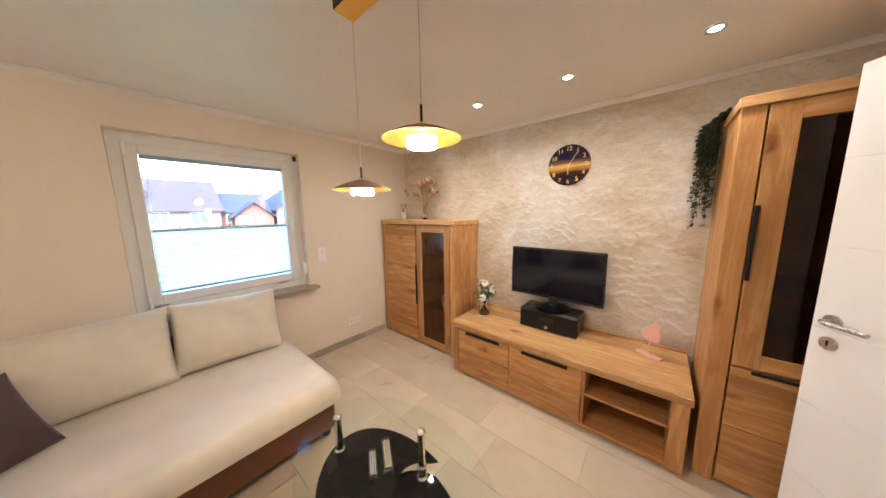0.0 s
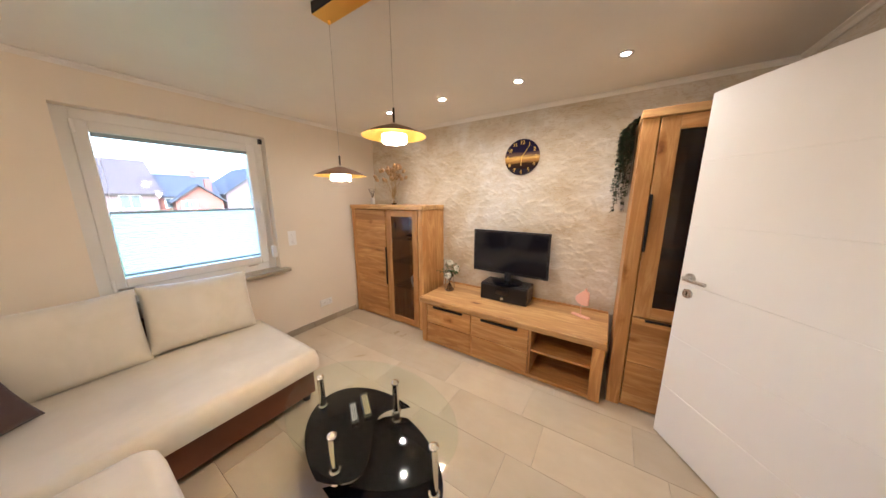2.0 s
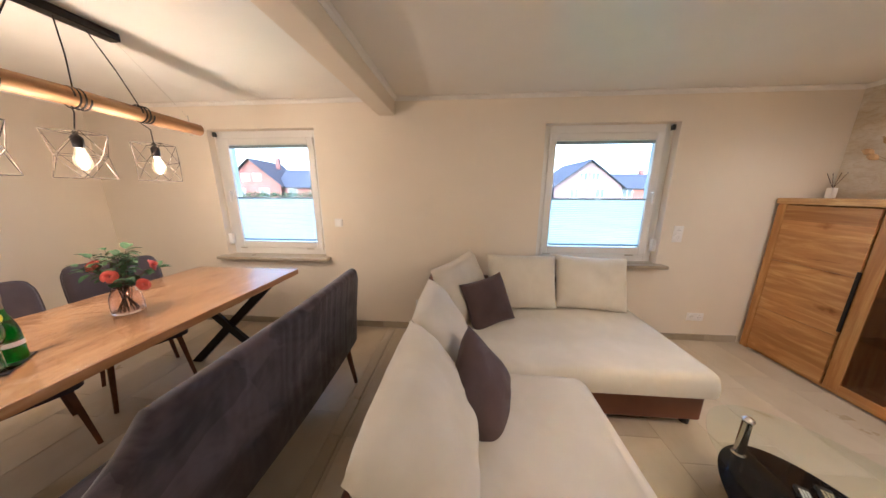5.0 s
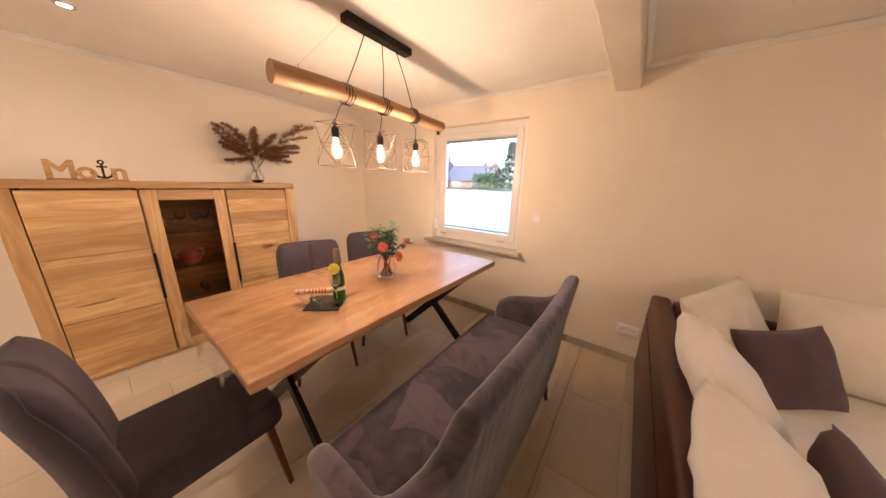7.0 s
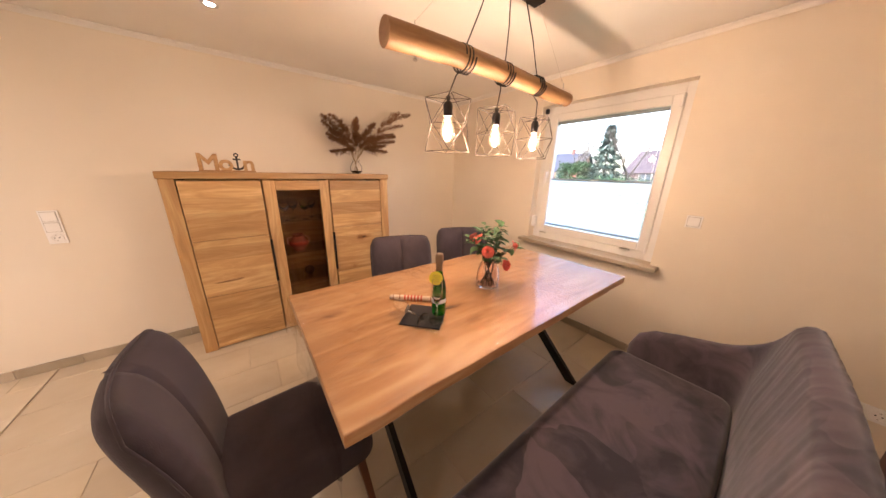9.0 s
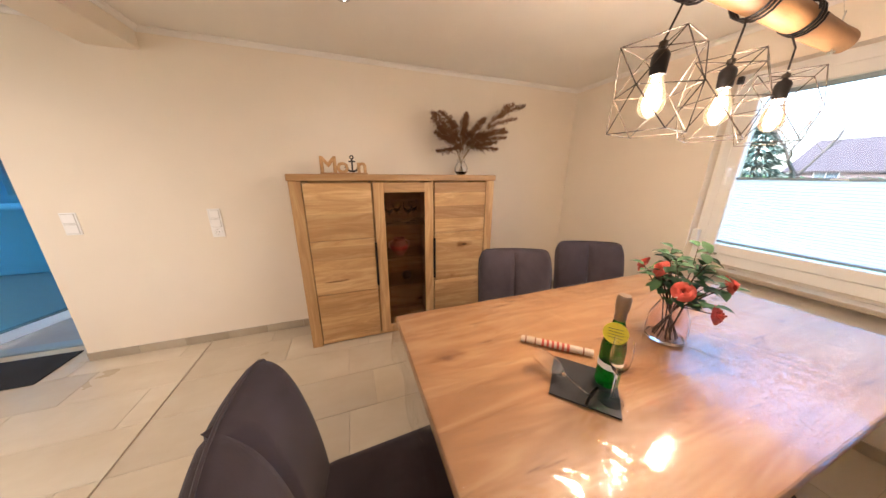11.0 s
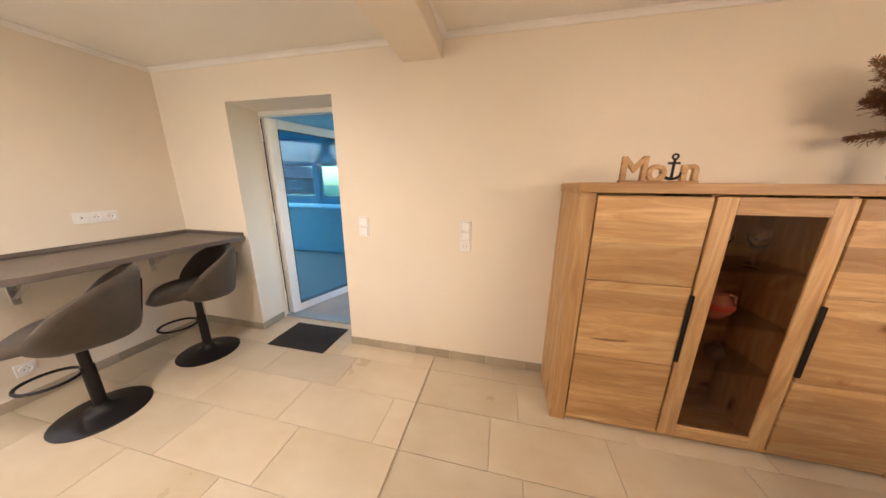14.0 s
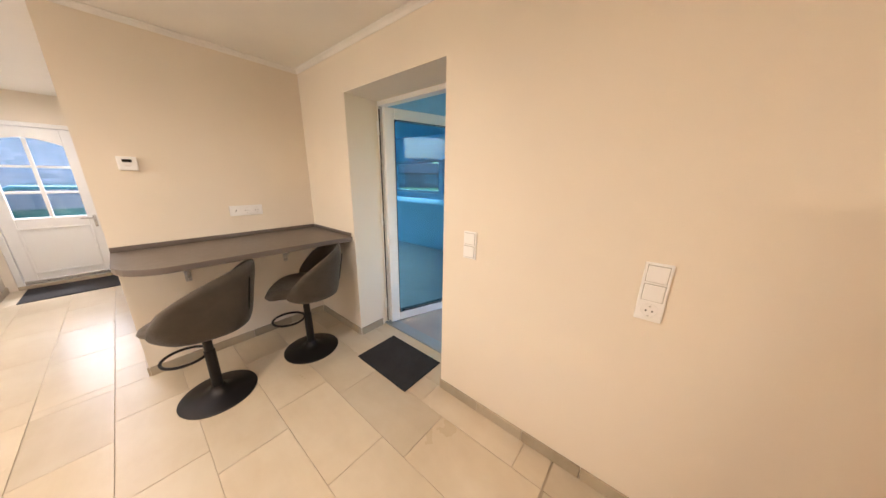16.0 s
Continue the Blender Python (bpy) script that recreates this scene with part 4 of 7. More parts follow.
structure("road", box(-60, 60, 21, 26, GZ, GZ + 0.03), plain("asphalt", (0.06, 0.06, 0.065), 0.9, grain=90))
M_BRICK = plain("red brick", (0.21, 0.085, 0.07), 0.85, spread=0.2, grain=6, bump=0.4)
M_BRICKP = plain("brown clinker", (0.17, 0.125, 0.13), 0.85, spread=0.2, grain=6, bump=0.4)
M_YARD = plain("pale yard wall", (0.26, 0.25, 0.26), 0.85, spread=0.2, grain=6, bump=0.4)
M_ROOF = plain("dark roof tiles", (0.055, 0.062, 0.08), 0.95, spread=0.2, grain=10, Specular_IOR_Level=0.1)
M_ROOFR = plain("brown roof tiles", (0.082, 0.068, 0.070), 0.95, spread=0.2, grain=10, Specular_IOR_Level=0.1)
M_DARKPANE = plain("house window pane", (0.10, 0.13, 0.16), 0.08, bump=0)


def house(x, y, w, d, eaves, ridge, gable_front, brick, roof, rot, label, wins, dormer=False):
    """A brick house with a pitched roof, framed windows and a chimney."""
    root = thing("house", (0, 0, 0), label, "house", "neighbour houses")
    b = box(-w / 2, w / 2, 0, d, 0, eaves)
    if gable_front:
        pr = [(-w / 2, eaves), (w / 2, eaves), (0, ridge - 0.1)]
        g = slab(pr, 0, d)
        turn(g, Matrix(((1, 0, 0, 0), (0, 0, 1, 0), (0, 1, 0, 0), (0, 0, 0, 1))))
    else:
        pr = [(0, eaves), (d, eaves), (d / 2, ridge - 0.1)]
        g = slab(pr, -w / 2, w / 2)
        turn(g, Matrix(((0, 0, 1, 0), (1, 0, 0, 0), (0, 1, 0, 0), (0, 0, 0, 1))))
    bmesh.ops.recalc_face_normals(g, faces=g.faces)
    merge(b, g)
    part("wall", b, brick, root)
    r = bmesh.new()
    o, t = 0.4, 0.18
    span, length = (w, d) if gable_front else (d, w)
    slope = (ridge - eaves) / (span / 2)
    for s in (-1, 1):
        x_e, x_r = s * (span / 2 + o), 0
        z_e = eaves - o * slope
        pts = [(x_e, z_e), (x_r, ridge), (x_r, ridge + t), (x_e, z_e + t)]
        q = slab(pts, -o, length + o)
        bmesh.ops.recalc_face_normals(q, faces=q.faces)
        turn(q, Matrix(((1, 0, 0, 0), (0, 0, 1, 0), (0, 1, 0, 0), (0, 0, 0, 1))))
        if not gable_front:
            turn(q, Matrix(((0, 1, 0, -w / 2), (1, 0, 0, d / 2), (0, 0, 1, 0), (0, 0, 0, 1))))
        merge(r, q)
    bmesh.ops.recalc_face_normals(r, faces=r.faces)
    rf = part("roof", r, roof, root)
    part("chimney", box(w * 0.2, w * 0.2 + 0.6, d * 0.5 - 0.3, d * 0.5 + 0.3, ridge - 1.2, ridge + 0.8), brick, rf)
    for wx, wz, ww, wh in wins:
        f = box(wx - ww / 2 - 0.06, wx + ww / 2 + 0.06, -0.05, 0.02, wz - 0.06, wz + wh + 0.06)
        wn_ = part("window", f, M_PVC, root)
        p2 = box(wx - ww / 2, wx - 0.03, -0.07, -0.04, wz, wz + wh)
        box(wx + 0.03, wx + ww / 2, -0.07, -0.04, wz, wz + wh, bm=p2)
        part("pane", p2, M_DARKPANE, wn_)
    if dormer:
        dz = eaves + (ridge - eaves) * 0.25
        db = box(-1.2, 1.2, d * 0.14, d * 0.45, dz, dz + 1.2)
        dm = part("dormer", db, M_ROOFR, root)
        part("pane", box(-0.95, 0.95, d * 0.14 - 0.05, d * 0.14, dz + 0.2, dz + 1.0), M_DARKPANE, dm)
    root.matrix_basis = pose(x, y, GZ, 0, 0, rot)
    return root


two = [(-2.2, 0.9, 1.4, 1.3), (1.8, 0.9, 1.4, 1.3)]
gab = [(-2.0, 0.9, 1.3, 1.3), (1.8, 0.9, 1.3, 1.3), (-0.9, 3.5, 1.1, 1.1), (0.9, 3.5, 1.1, 1.1)]
house(0, 42, 14, 9, 2.6, 6.1, False, M_BRICKP, M_ROOFR, 2, "large brown brick house with a brown roof and dormer", [(-5, 0.9, 1.4, 1.3), *two, (5, 0.9, 1.4, 1.3)], True)
house(9.7, 43, 5.2, 7, 2.3, 4.7, False, M_BRICK, M_ROOF, -3, "red brick annexe house with a dark tiled roof", [(-1.4, 0.9, 1.2, 1.0)])
house(10.2, 41, 4.2, 2.4, 1.7, 3.4, True, M_BRICK, M_ROOF, -3, "low red brick gable with white garage windows", [(-1.0, 0.8, 1.2, 0.8)])
house(18.0, 42, 10, 10, 2.6, 6.3, True, M_BRICKP, M_ROOF, 2, "gabled brown brick house with paired attic windows", gab)
house(26.5, 43, 8, 8, 2.4, 4.5, False, M_BRICK, M_ROOF, 0, "low red brick house with a dark roof", two)
house(-11.5, 43, 9, 8, 2.4, 5.2, False, M_BRICKP, M_ROOFR, -4, "low brown brick house with a brown roof", two)
house(-36, 42, 9, 10, 2.8, 6.9, True, M_BRICK, M_ROOFR, 10, "red brick gabled house beyond the hedge", gab)
house(-28, 44, 9, 8, 2.6, 5.4, False, M_BRICK, M_ROOF, 8, "red brick house with a dark roof among bare trees", two)
house(-40, -37, 12, 9, 2.7, 4.6, False, M_BRICKP, M_ROOFR, 135, "low brown brick bungalow behind a lawn", [(-3, 0.9, 2.0, 1.3), (2.5, 0.9, 2.0, 1.3)])


def leaf_clump(name, place, rx, ry, rz, count, size, material, label, category, seed):
    """An uneven hedge or bush of many small leaves round a twiggy core."""
    rnd = random.Random(seed)
    b = bmesh.new()
    for _ in range(count):
        while True:
            p = Vector((rnd.uniform(-1, 1), rnd.uniform(-1, 1), rnd.uniform(0, 1)))
            q = max(abs(p.x) ** 4 + abs(p.y) ** 4, 0) ** 0.25
            if q < 1 and p.z < 1 - 0.15 * noise.noise(Vector((p.x * 3 * rx / max(rz, 1), p.y * 3, seed))) and (q > 0.6 or p.z > 0.7):
                break
        way = (rnd.gauss(0, 1), rnd.gauss(0, 1), rnd.gauss(0.2, 0.8))
        leaf_mesh(b, (p.x * rx, p.y * ry, p.z * rz), way, (0, 0, 1), size * rnd.uniform(0.7, 1.3), size * 0.5)
    me = bpy.data.meshes.new(name)
    b.to_mesh(me)
    b.free()
    me.materials.append(material)
    ob = new(name, me)
    ob.location = place
    return tagged(ob, label, category)


M_HEDGE = plain("hedge green", (0.045, 0.10, 0.04), 0.7, spread=0.4, grain=5)
tagged(leaf_clump("hedge", (-15, 24, GZ), 11.0, 0.6, 1.65, 5200, 0.26, M_HEDGE, "long clipped evergreen hedge along the road", "hedge", 3), kind="stuff")
tagged(leaf_clump("hedge", (13, 28, GZ), 11.0, 0.5, 0.95, 3600, 0.26, M_HEDGE, "low clipped evergreen hedge before the front gardens", "hedge", 4), kind="stuff")


def bare_tree(place, height, seed, label):
    """A leafless tree: a tapering trunk with limbs that fork four times."""
    rnd = random.Random(seed)
    root = thing("tree", place, label, "tree", "bare trees")
    tr = bmesh.new()
    cr = bmesh.new()

    def grow(p, d, L, r, depth):
        pts = [p]
        for _ in range(3):
            d = (d + Vector((rnd.gauss(0, 0.12), rnd.gauss(0, 0.12), 0.04))).normalized()
            pts.append(pts[-1] + d * L / 3)
        tube(pts, [r, r * 0.88, r * 0.76, r * 0.62], 7 if depth < 2 else 4, bm=tr if depth == 0 else cr)
        if depth == 5:
            return
        for _ in range(3 if depth < 4 else 4):
            nd = (d + Vector((rnd.gauss(0, 0.55), rnd.gauss(0, 0.55), rnd.uniform(-0.05, 0.35)))).normalized()
            grow(pts[-1 if rnd.random() < 0.6 else 2], nd, L * rnd.uniform(0.62, 0.8), r * 0.52, depth + 1)

    grow(Vector(place), Vector((0, 0, 1)), height * 0.27, height * 0.024, 0)
    mt = plain("bark", (0.12, 0.10, 0.085), 0.9)
    part("trunk", tr, mt, root)
    part("crown", cr, mt, root)


bare_tree((-11.8, 32, GZ), 9, 5, "bare winter tree behind the hedge")
bare_tree((-19.5, 33, GZ), 9, 8, "bare winter tree among the houses")
bare_tree((-17.2, 35, GZ), 9, 11, "bare winter tree beside a green bush")
leaf_clump("bush", (-16.6, 30, GZ), 1.7, 1.3, 3.1, 2600, 0.30, M_GREEN, "round evergreen bush before the bare trees", "bush", 7)


def conifer(place, height, seed):
    rnd = random.Random(seed)
    root = thing("conifer", place, "tall dark green conifer behind the hedge", "tree")
    part("trunk", rod(place, Vector(place) + Vector((0, 0, height * 0.95)), height * 0.022, 0.02, 8), M_TWIG, root)
    b = bmesh.new()
    for i in range(2600):
        h = rnd.random() ** 1.3
        R = (1 - h) * height * 0.36 * (0.72 + 0.28 * math.sin(h * 50))
        a, q = rnd.uniform(0, 6.283), rnd.uniform(0.35, 1.0)
        p = Vector(place) + Vector((R * q * math.cos(a), R * q * math.sin(a), height * (0.1 + 0.9 * h) - 0.25 * R * q))
        leaf_mesh(b, p, (math.cos(a), math.sin(a), -0.35 + rnd.gauss(0, 0.2)), (0, 0, 1), 0.55, 0.16)
    part("crown", b, plain("conifer green", (0.045, 0.085, 0.065), 0.8, spread=0.3), root)


conifer((-13.6, 30, GZ), 6.6, 2)


def parked_car():
    """A hatchback seen through the front door."""
    cx, cy = -3.4, -10.2
    root = thing("car", (cx, cy, GZ + 0.06), "dark green parked estate car in front of a pale brick wall", "car")
    z0 = GZ + 0.06
    pr = [(-2.2, 0.35), (-2.15, 0.75), (-1.75, 0.92), (-1.0, 1.00), (-0.35, 1.42), (1.2, 1.46), (1.95, 1.05), (2.15, 0.95), (2.2, 0.35), (1.75, 0.28), (-1.75, 0.28)]
    b = slab(pr, -0.85, 0.85, 0.06)
    turn(b, Matrix(((1, 0, 0, cx), (0, 0, 1, cy), (0, 1, 0, z0), (0, 0, 0, 1))))
    bmesh.ops.recalc_face_normals(b, faces=b.faces)
    part("body", b, plain("green car paint", (0.02, 0.10, 0.09), 0.2, 0.3, bump=0), root)
    for s in (-1, 1):
        g = slab([(-0.85, 1.02), (-0.32, 1.36), (0.38, 1.38), (0.38, 1.02)], 0.845, 0.856)
        merge(g, slab([(0.44, 1.02), (0.44, 1.38), (1.15, 1.38), (1.65, 1.04)], 0.845, 0.856))
        turn(g, Matrix(((1, 0, 0, cx), (0, 0, s, cy), (0, 1, 0, z0), (0, 0, 0, 1))))
        bmesh.ops.recalc_face_normals(g, faces=g.faces)
        part("side_window", g, M_DARKPANE, root)
        part("mirror", box(cx - 0.85, cx - 0.65, cy + s * 0.97 - 0.09, cy + s * 0.97 + 0.09, z0 + 0.98, z0 + 1.12, 0.04, seg=3), M_WHITE, root)
        for wx in (-1.35, 1.35):
            ty = part("wheel", lathe([(0.0, -0.1), (0.24, -0.1), (0.31, -0.09), (0.33, -0.05), (0.33, 0.05), (0.31, 0.09), (0.24, 0.1), (0.0, 0.1)], n=28), M_BLACKP, None)
            ty.parent = root
            ty.matrix_basis = pose(wx, s * 0.80, 0.33, 90)
            rm = part("rim", lathe([(0.0, 0.105), (0.21, 0.105), (0.225, 0.095)], n=20, caps=False), M_STEEL, None)
            rm.parent = ty


parked_car()
structure("wall_yard", box(-9.5, 3.5, -12.6, -12.3, GZ, 3.2), M_YARD)
brick_rows = bmesh.new()
_rr = random.Random(6)
for row in range(34):
    zz = GZ + 0.1 + row * 0.095
    for col in range(26):
        if _rr.random() < 0.55:
            xx = -6.5 + col * 0.25 + (0.12 if row % 2 else 0)
            box(xx, xx + 0.235, -12.302, -12.288 + _rr.uniform(0, 0.006), zz, zz + 0.08, bm=brick_rows)
tagged(part("yard_bricks", brick_rows, plain("clinker faces", (0.34, 0.31, 0.31), 0.85, spread=0.25, grain=5)), kind="structure")

# ---- ceiling spots ----


def ceiling_spot(x, y, watts, colour=SOFTWARM, cone=160):
    root = thing("ceiling_spot", (x, y, CEIL), "round recessed ceiling spot with a chrome ring, switched on", "ceiling light", "ceiling spots")
    part("ring", lathe([(0.023, -0.0005), (0.026, -0.005), (0.038, -0.005), (0.041, -0.0005)], (x, y, CEIL), 28, caps=False), M_STEEL, root, smooth=40)
    part("lens", lathe([(0.0, -0.002), (0.0225, -0.002), (0.0227, -0.0006), (0.0, -0.0006)], (x, y, CEIL), 24, caps=False), M_SPOTGLOW, root)
    lamp("spot_lamp", "SPOT", (x, y, CEIL - 0.012), watts, colour, 0.03, cone)


for sx, sy in SPOTS:
    ceiling_spot(sx, sy, SPOT_W)
for sx, sy in SPOTS_D:
    ceiling_spot(sx, sy, SPOT_W * 0.35)
for sx, sy in KITCHEN_FILL_SPOTS:
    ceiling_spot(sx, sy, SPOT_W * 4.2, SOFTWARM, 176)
for sx, sy in HALL_FILL_SPOTS:
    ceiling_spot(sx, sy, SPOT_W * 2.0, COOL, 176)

# ---- oak furniture ----


def strip_handle(parent, x, y0, y1, z0, z1, out):
    part("handle", box(*sorted((x, x + out * 0.016)), y0, y1, z0, z1, 0.003), M_BLACK, parent, "black metal strip handle")


def panel_door(root, xf, s, y0, y1, z0, z1, lines, mat):
    """A door with boards parted by grooves. s: the way it faces along x."""
    edges = [z0, *lines, z1]
    d = part("door", box(*sorted((xf - s * 0.020, xf - s * 0.011)), y0 + 0.001, y1 - 0.001, z0 + 0.001, z1 - 0.001), mat, root)
    for a, b in zip(edges, edges[1:]):
        part("board", box(*sorted((xf - s * 0.011, xf)), y0, y1, a + 0.0026, b - 0.0026, 0.0014), mat, d)
    return d


def glass_door(root, xf, s, y0, y1, z0, z1, gy0, gy1, gz0, gz1, my, mz, glass=M_CABGLASS):
    d = part("glass_door", box(*sorted((xf - s * 0.020, xf)), y0, gy0, z0, z1, 0.002), mz, root, "glazed oak cabinet door")
    part("stile", box(*sorted((xf - s * 0.020, xf)), gy1, y1, z0, z1, 0.002), mz, d)
    part("rail", box(*sorted((xf - s * 0.020, xf - s * 0.0005)), gy0, gy1, z0, gz0, 0.002), my, d)
    part("rail", box(*sorted((xf - s * 0.020, xf - s * 0.0005)), gy0, gy1, gz1, z1, 0.002), my, d)
    part("pane", box(*sorted((xf - s * 0.013, xf - s * 0.009)), gy0, gy1, gz0, gz1), glass, d, "cabinet glass pane")
    return d


def carcass(root, xb, xf, s, y0, y1, z1, post, my, mz, splits, shelves=(), top=0.048, plinth=0.03):
    """Sides as thick posts, a thick top, a back, partitions and shelves."""
    xs = sorted((xb, xf))
    part("side", box(*xs, y0, y0 + post, 0.0, z1 - top, 0.003), mz, root)
    part("side", box(*xs, y1 - post, y1, 0.0, z1 - top, 0.003), mz, root)
    part("top", box(*sorted((xb, xf + s * 0.012)), y0 - 0.008, y1 + 0.008, z1 - top, z1, 0.004), W_YY if my is W_Y else my, root)
    part("back", box(*sorted((xb, xb + s * 0.012)), y0 + post, y1 - post, plinth, z1 - top - 0.001), my, root)
    part("bottom", box(*sorted((xb + s * 0.012, xf - s * 0.012)), y0 + post, y1 - post, plinth - 0.02, plinth, 0.002), my, root)
    for y in splits:
        part("partition", box(*sorted((xb + s * 0.012, xf - s * 0.022)), y - 0.009, y + 0.009, plinth, z1 - top), mz, root)
    for y, q, z, glass in shelves:
        m = M_TABLEGLASS if glass else my
        part("shelf", box(*sorted((xb + s * 0.013, xf - s * 0.05)), y, q, z - (0.003 if glass else 0.010), z + (0.003 if glass else 0.010), 0.001), m, root, "clear glass shelf" if glass else "")


# sideboard of light oak on the west wall
B0, B1, BF, BH = 0.020, 1.645, -4.175, 1.398
sb = thing("highboard", ((W + BF) / 2, (B0 + B1) / 2, 0), "pale wild oak highboard with a glazed middle door", "cabinet")
carcass(sb, W + 0.006, BF - 0.006, 1, B0, B1, BH, 0.080, L_Y, L_Z, (0.588, 1.072), [(0.60, 1.06, 0.44, True), (0.60, 1.06, 0.70, True), (0.60, 1.06, 0.99, True)])
panel_door(sb, BF - 0.002, 1, B0 + 0.086, 0.575, 0.035, 1.340, (0.465, 0.908), L_Y)
panel_door(sb, BF - 0.002, 1, 1.084, B1 - 0.086, 0.035, 1.340, (0.465, 0.908), L_Y)
glass_door(sb, BF - 0.002, 1, 0.588, 1.072, 0.035, 1.340, 0.668, 0.998, 0.100, 1.262, L_Y, L_Z)
strip_handle(sb, BF - 0.002, 0.573, 0.590, 0.50, 0.87, 1)
strip_handle(sb, BF - 0.002, 1.070, 1.087, 0.50, 0.87, 1)

# corner highboard by the window
A0, A1, AF, AH = 1.700, 2.822, 1.972, 1.408
ca = thing("highboard", ((TV + AF) / 2, (A0 + A1) / 2, 0), "honey oak highboard with one panelled and one glazed door", "cabinet")
carcass(ca, TV - 0.012, AF + 0.006, -1, A0, A1, AH, 0.062, W_Y, W_Z, (2.232,), [(1.77, 2.22, 0.44, True), (1.77, 2.22, 0.74, True), (1.77, 2.22, 1.02, True)])
panel_door(ca, AF + 0.002, -1, 2.242, A1 - 0.068, 0.035, 1.352, (0.430, 0.878), W_Y)
glass_door(ca, AF + 0.002, -1, A0 + 0.068, 2.226, 0.035, 1.352, 1.838, 2.146, 0.098, 1.282, W_Y, W_Z)
strip_handle(ca, AF + 0.002, 2.226, 2.243, 0.47, 0.92, -1)

# tall cabinet beside the living room door
C0, C1, CF, CH = -0.700, -0.045, 1.895, 1.992
ct = thing("tall_cabinet", ((TV + CF) / 2, (C0 + C1) / 2, 0), "tall honey oak display cabinet with a glazed upper door", "cabinet")
carcass(ct, TV - 0.012, CF + 0.006, -1, C0, C1, CH, 0.082, W_Y, W_Z, (), [(C0 + 0.085, C1 - 0.085, 1.10, True), (C0 + 0.085, C1 - 0.085, 1.48, True), (C0 + 0.085, C1 - 0.085, 0.735, False)])
panel_door(ct, CF + 0.002, -1, C0 + 0.088, C1 - 0.088, 0.035, 0.690, (0.36,), W_Y)
glass_door(ct, CF + 0.002, -1, C0 + 0.088, C1 - 0.088, 0.700, 1.940, C0 + 0.175, C1 - 0.180, 0.775, 1.862, W_Y, W_Z, M_SMOKED)
strip_handle(ct, CF + 0.002, C1 - 0.100, C1 - 0.083, 1.14, 1.50, -1)
part("handle", box(CF - 0.014, CF + 0.002, -0.46, -0.20, 0.675, 0.689, 0.003), M_BLACK, ct, "black metal strip handle")

# television board
TF, T0, T1, TH = 1.832, -0.006, 1.612, 0.490
tb = thing("tv_board", ((TV + TF) / 2, (T0 + T1) / 2, 0), "low honey oak television board with drawers and an open shelf bay", "cabinet")
part("top", box(1.805, TV - 0.012, T0 - 0.008, T1 + 0.008, TH - 0.050, TH, 0.005), W_YY, tb, "thick oak top with lengthwise boards")
part("back_ledge", box(TV - 0.030, TV - 0.012, T0, T1, TH, TH + 0.016, 0.002), W_Y, tb)
for y0, y1 in ((T0, T0 + 0.078), (T1 - 0.062, T1)):
    part("side", box(TF, TV - 0.02, y0, y1, 0, TH - 0.050, 0.004), W_Z, tb)
for y in (0.5125, 1.043):
    part("partition", box(TF + 0.012, TV - 0.03, y - 0.009, y + 0.009, 0.03, TH - 0.05), W_Z, tb)
part("back", box(TV - 0.042, TV - 0.03, T0 + 0.08, T1 - 0.064, 0.03, TH - 0.051), W_Y, tb)
part("bottom", box(TF + 0.006, TV - 0.042, T0 + 0.078, T1 - 0.062, 0.006, 0.034, 0.002), W_Y, tb)
part("shelf", box(TF + 0.02, TV - 0.042, T0 + 0.078, 0.503, 0.238, 0.258, 0.002), W_Y, tb)
for y0, y1 in ((0.524, 1.034), (1.053, T1 - 0.066)):
    for z0, z1 in ((0.036, 0.222), (0.226, 0.425)):
        part("drawer", box(TF + 0.001, TF + 0.020, y0, y1, z0, z1, 0.003), W_Y, tb)
    c = (y0 + y1) / 2
    part("handle", box(TF - 0.016, TF + 0.0005, c - 0.165, c + 0.165, 0.398, 0.418, 0.003), M_BLACK, tb, "black metal strip handle")

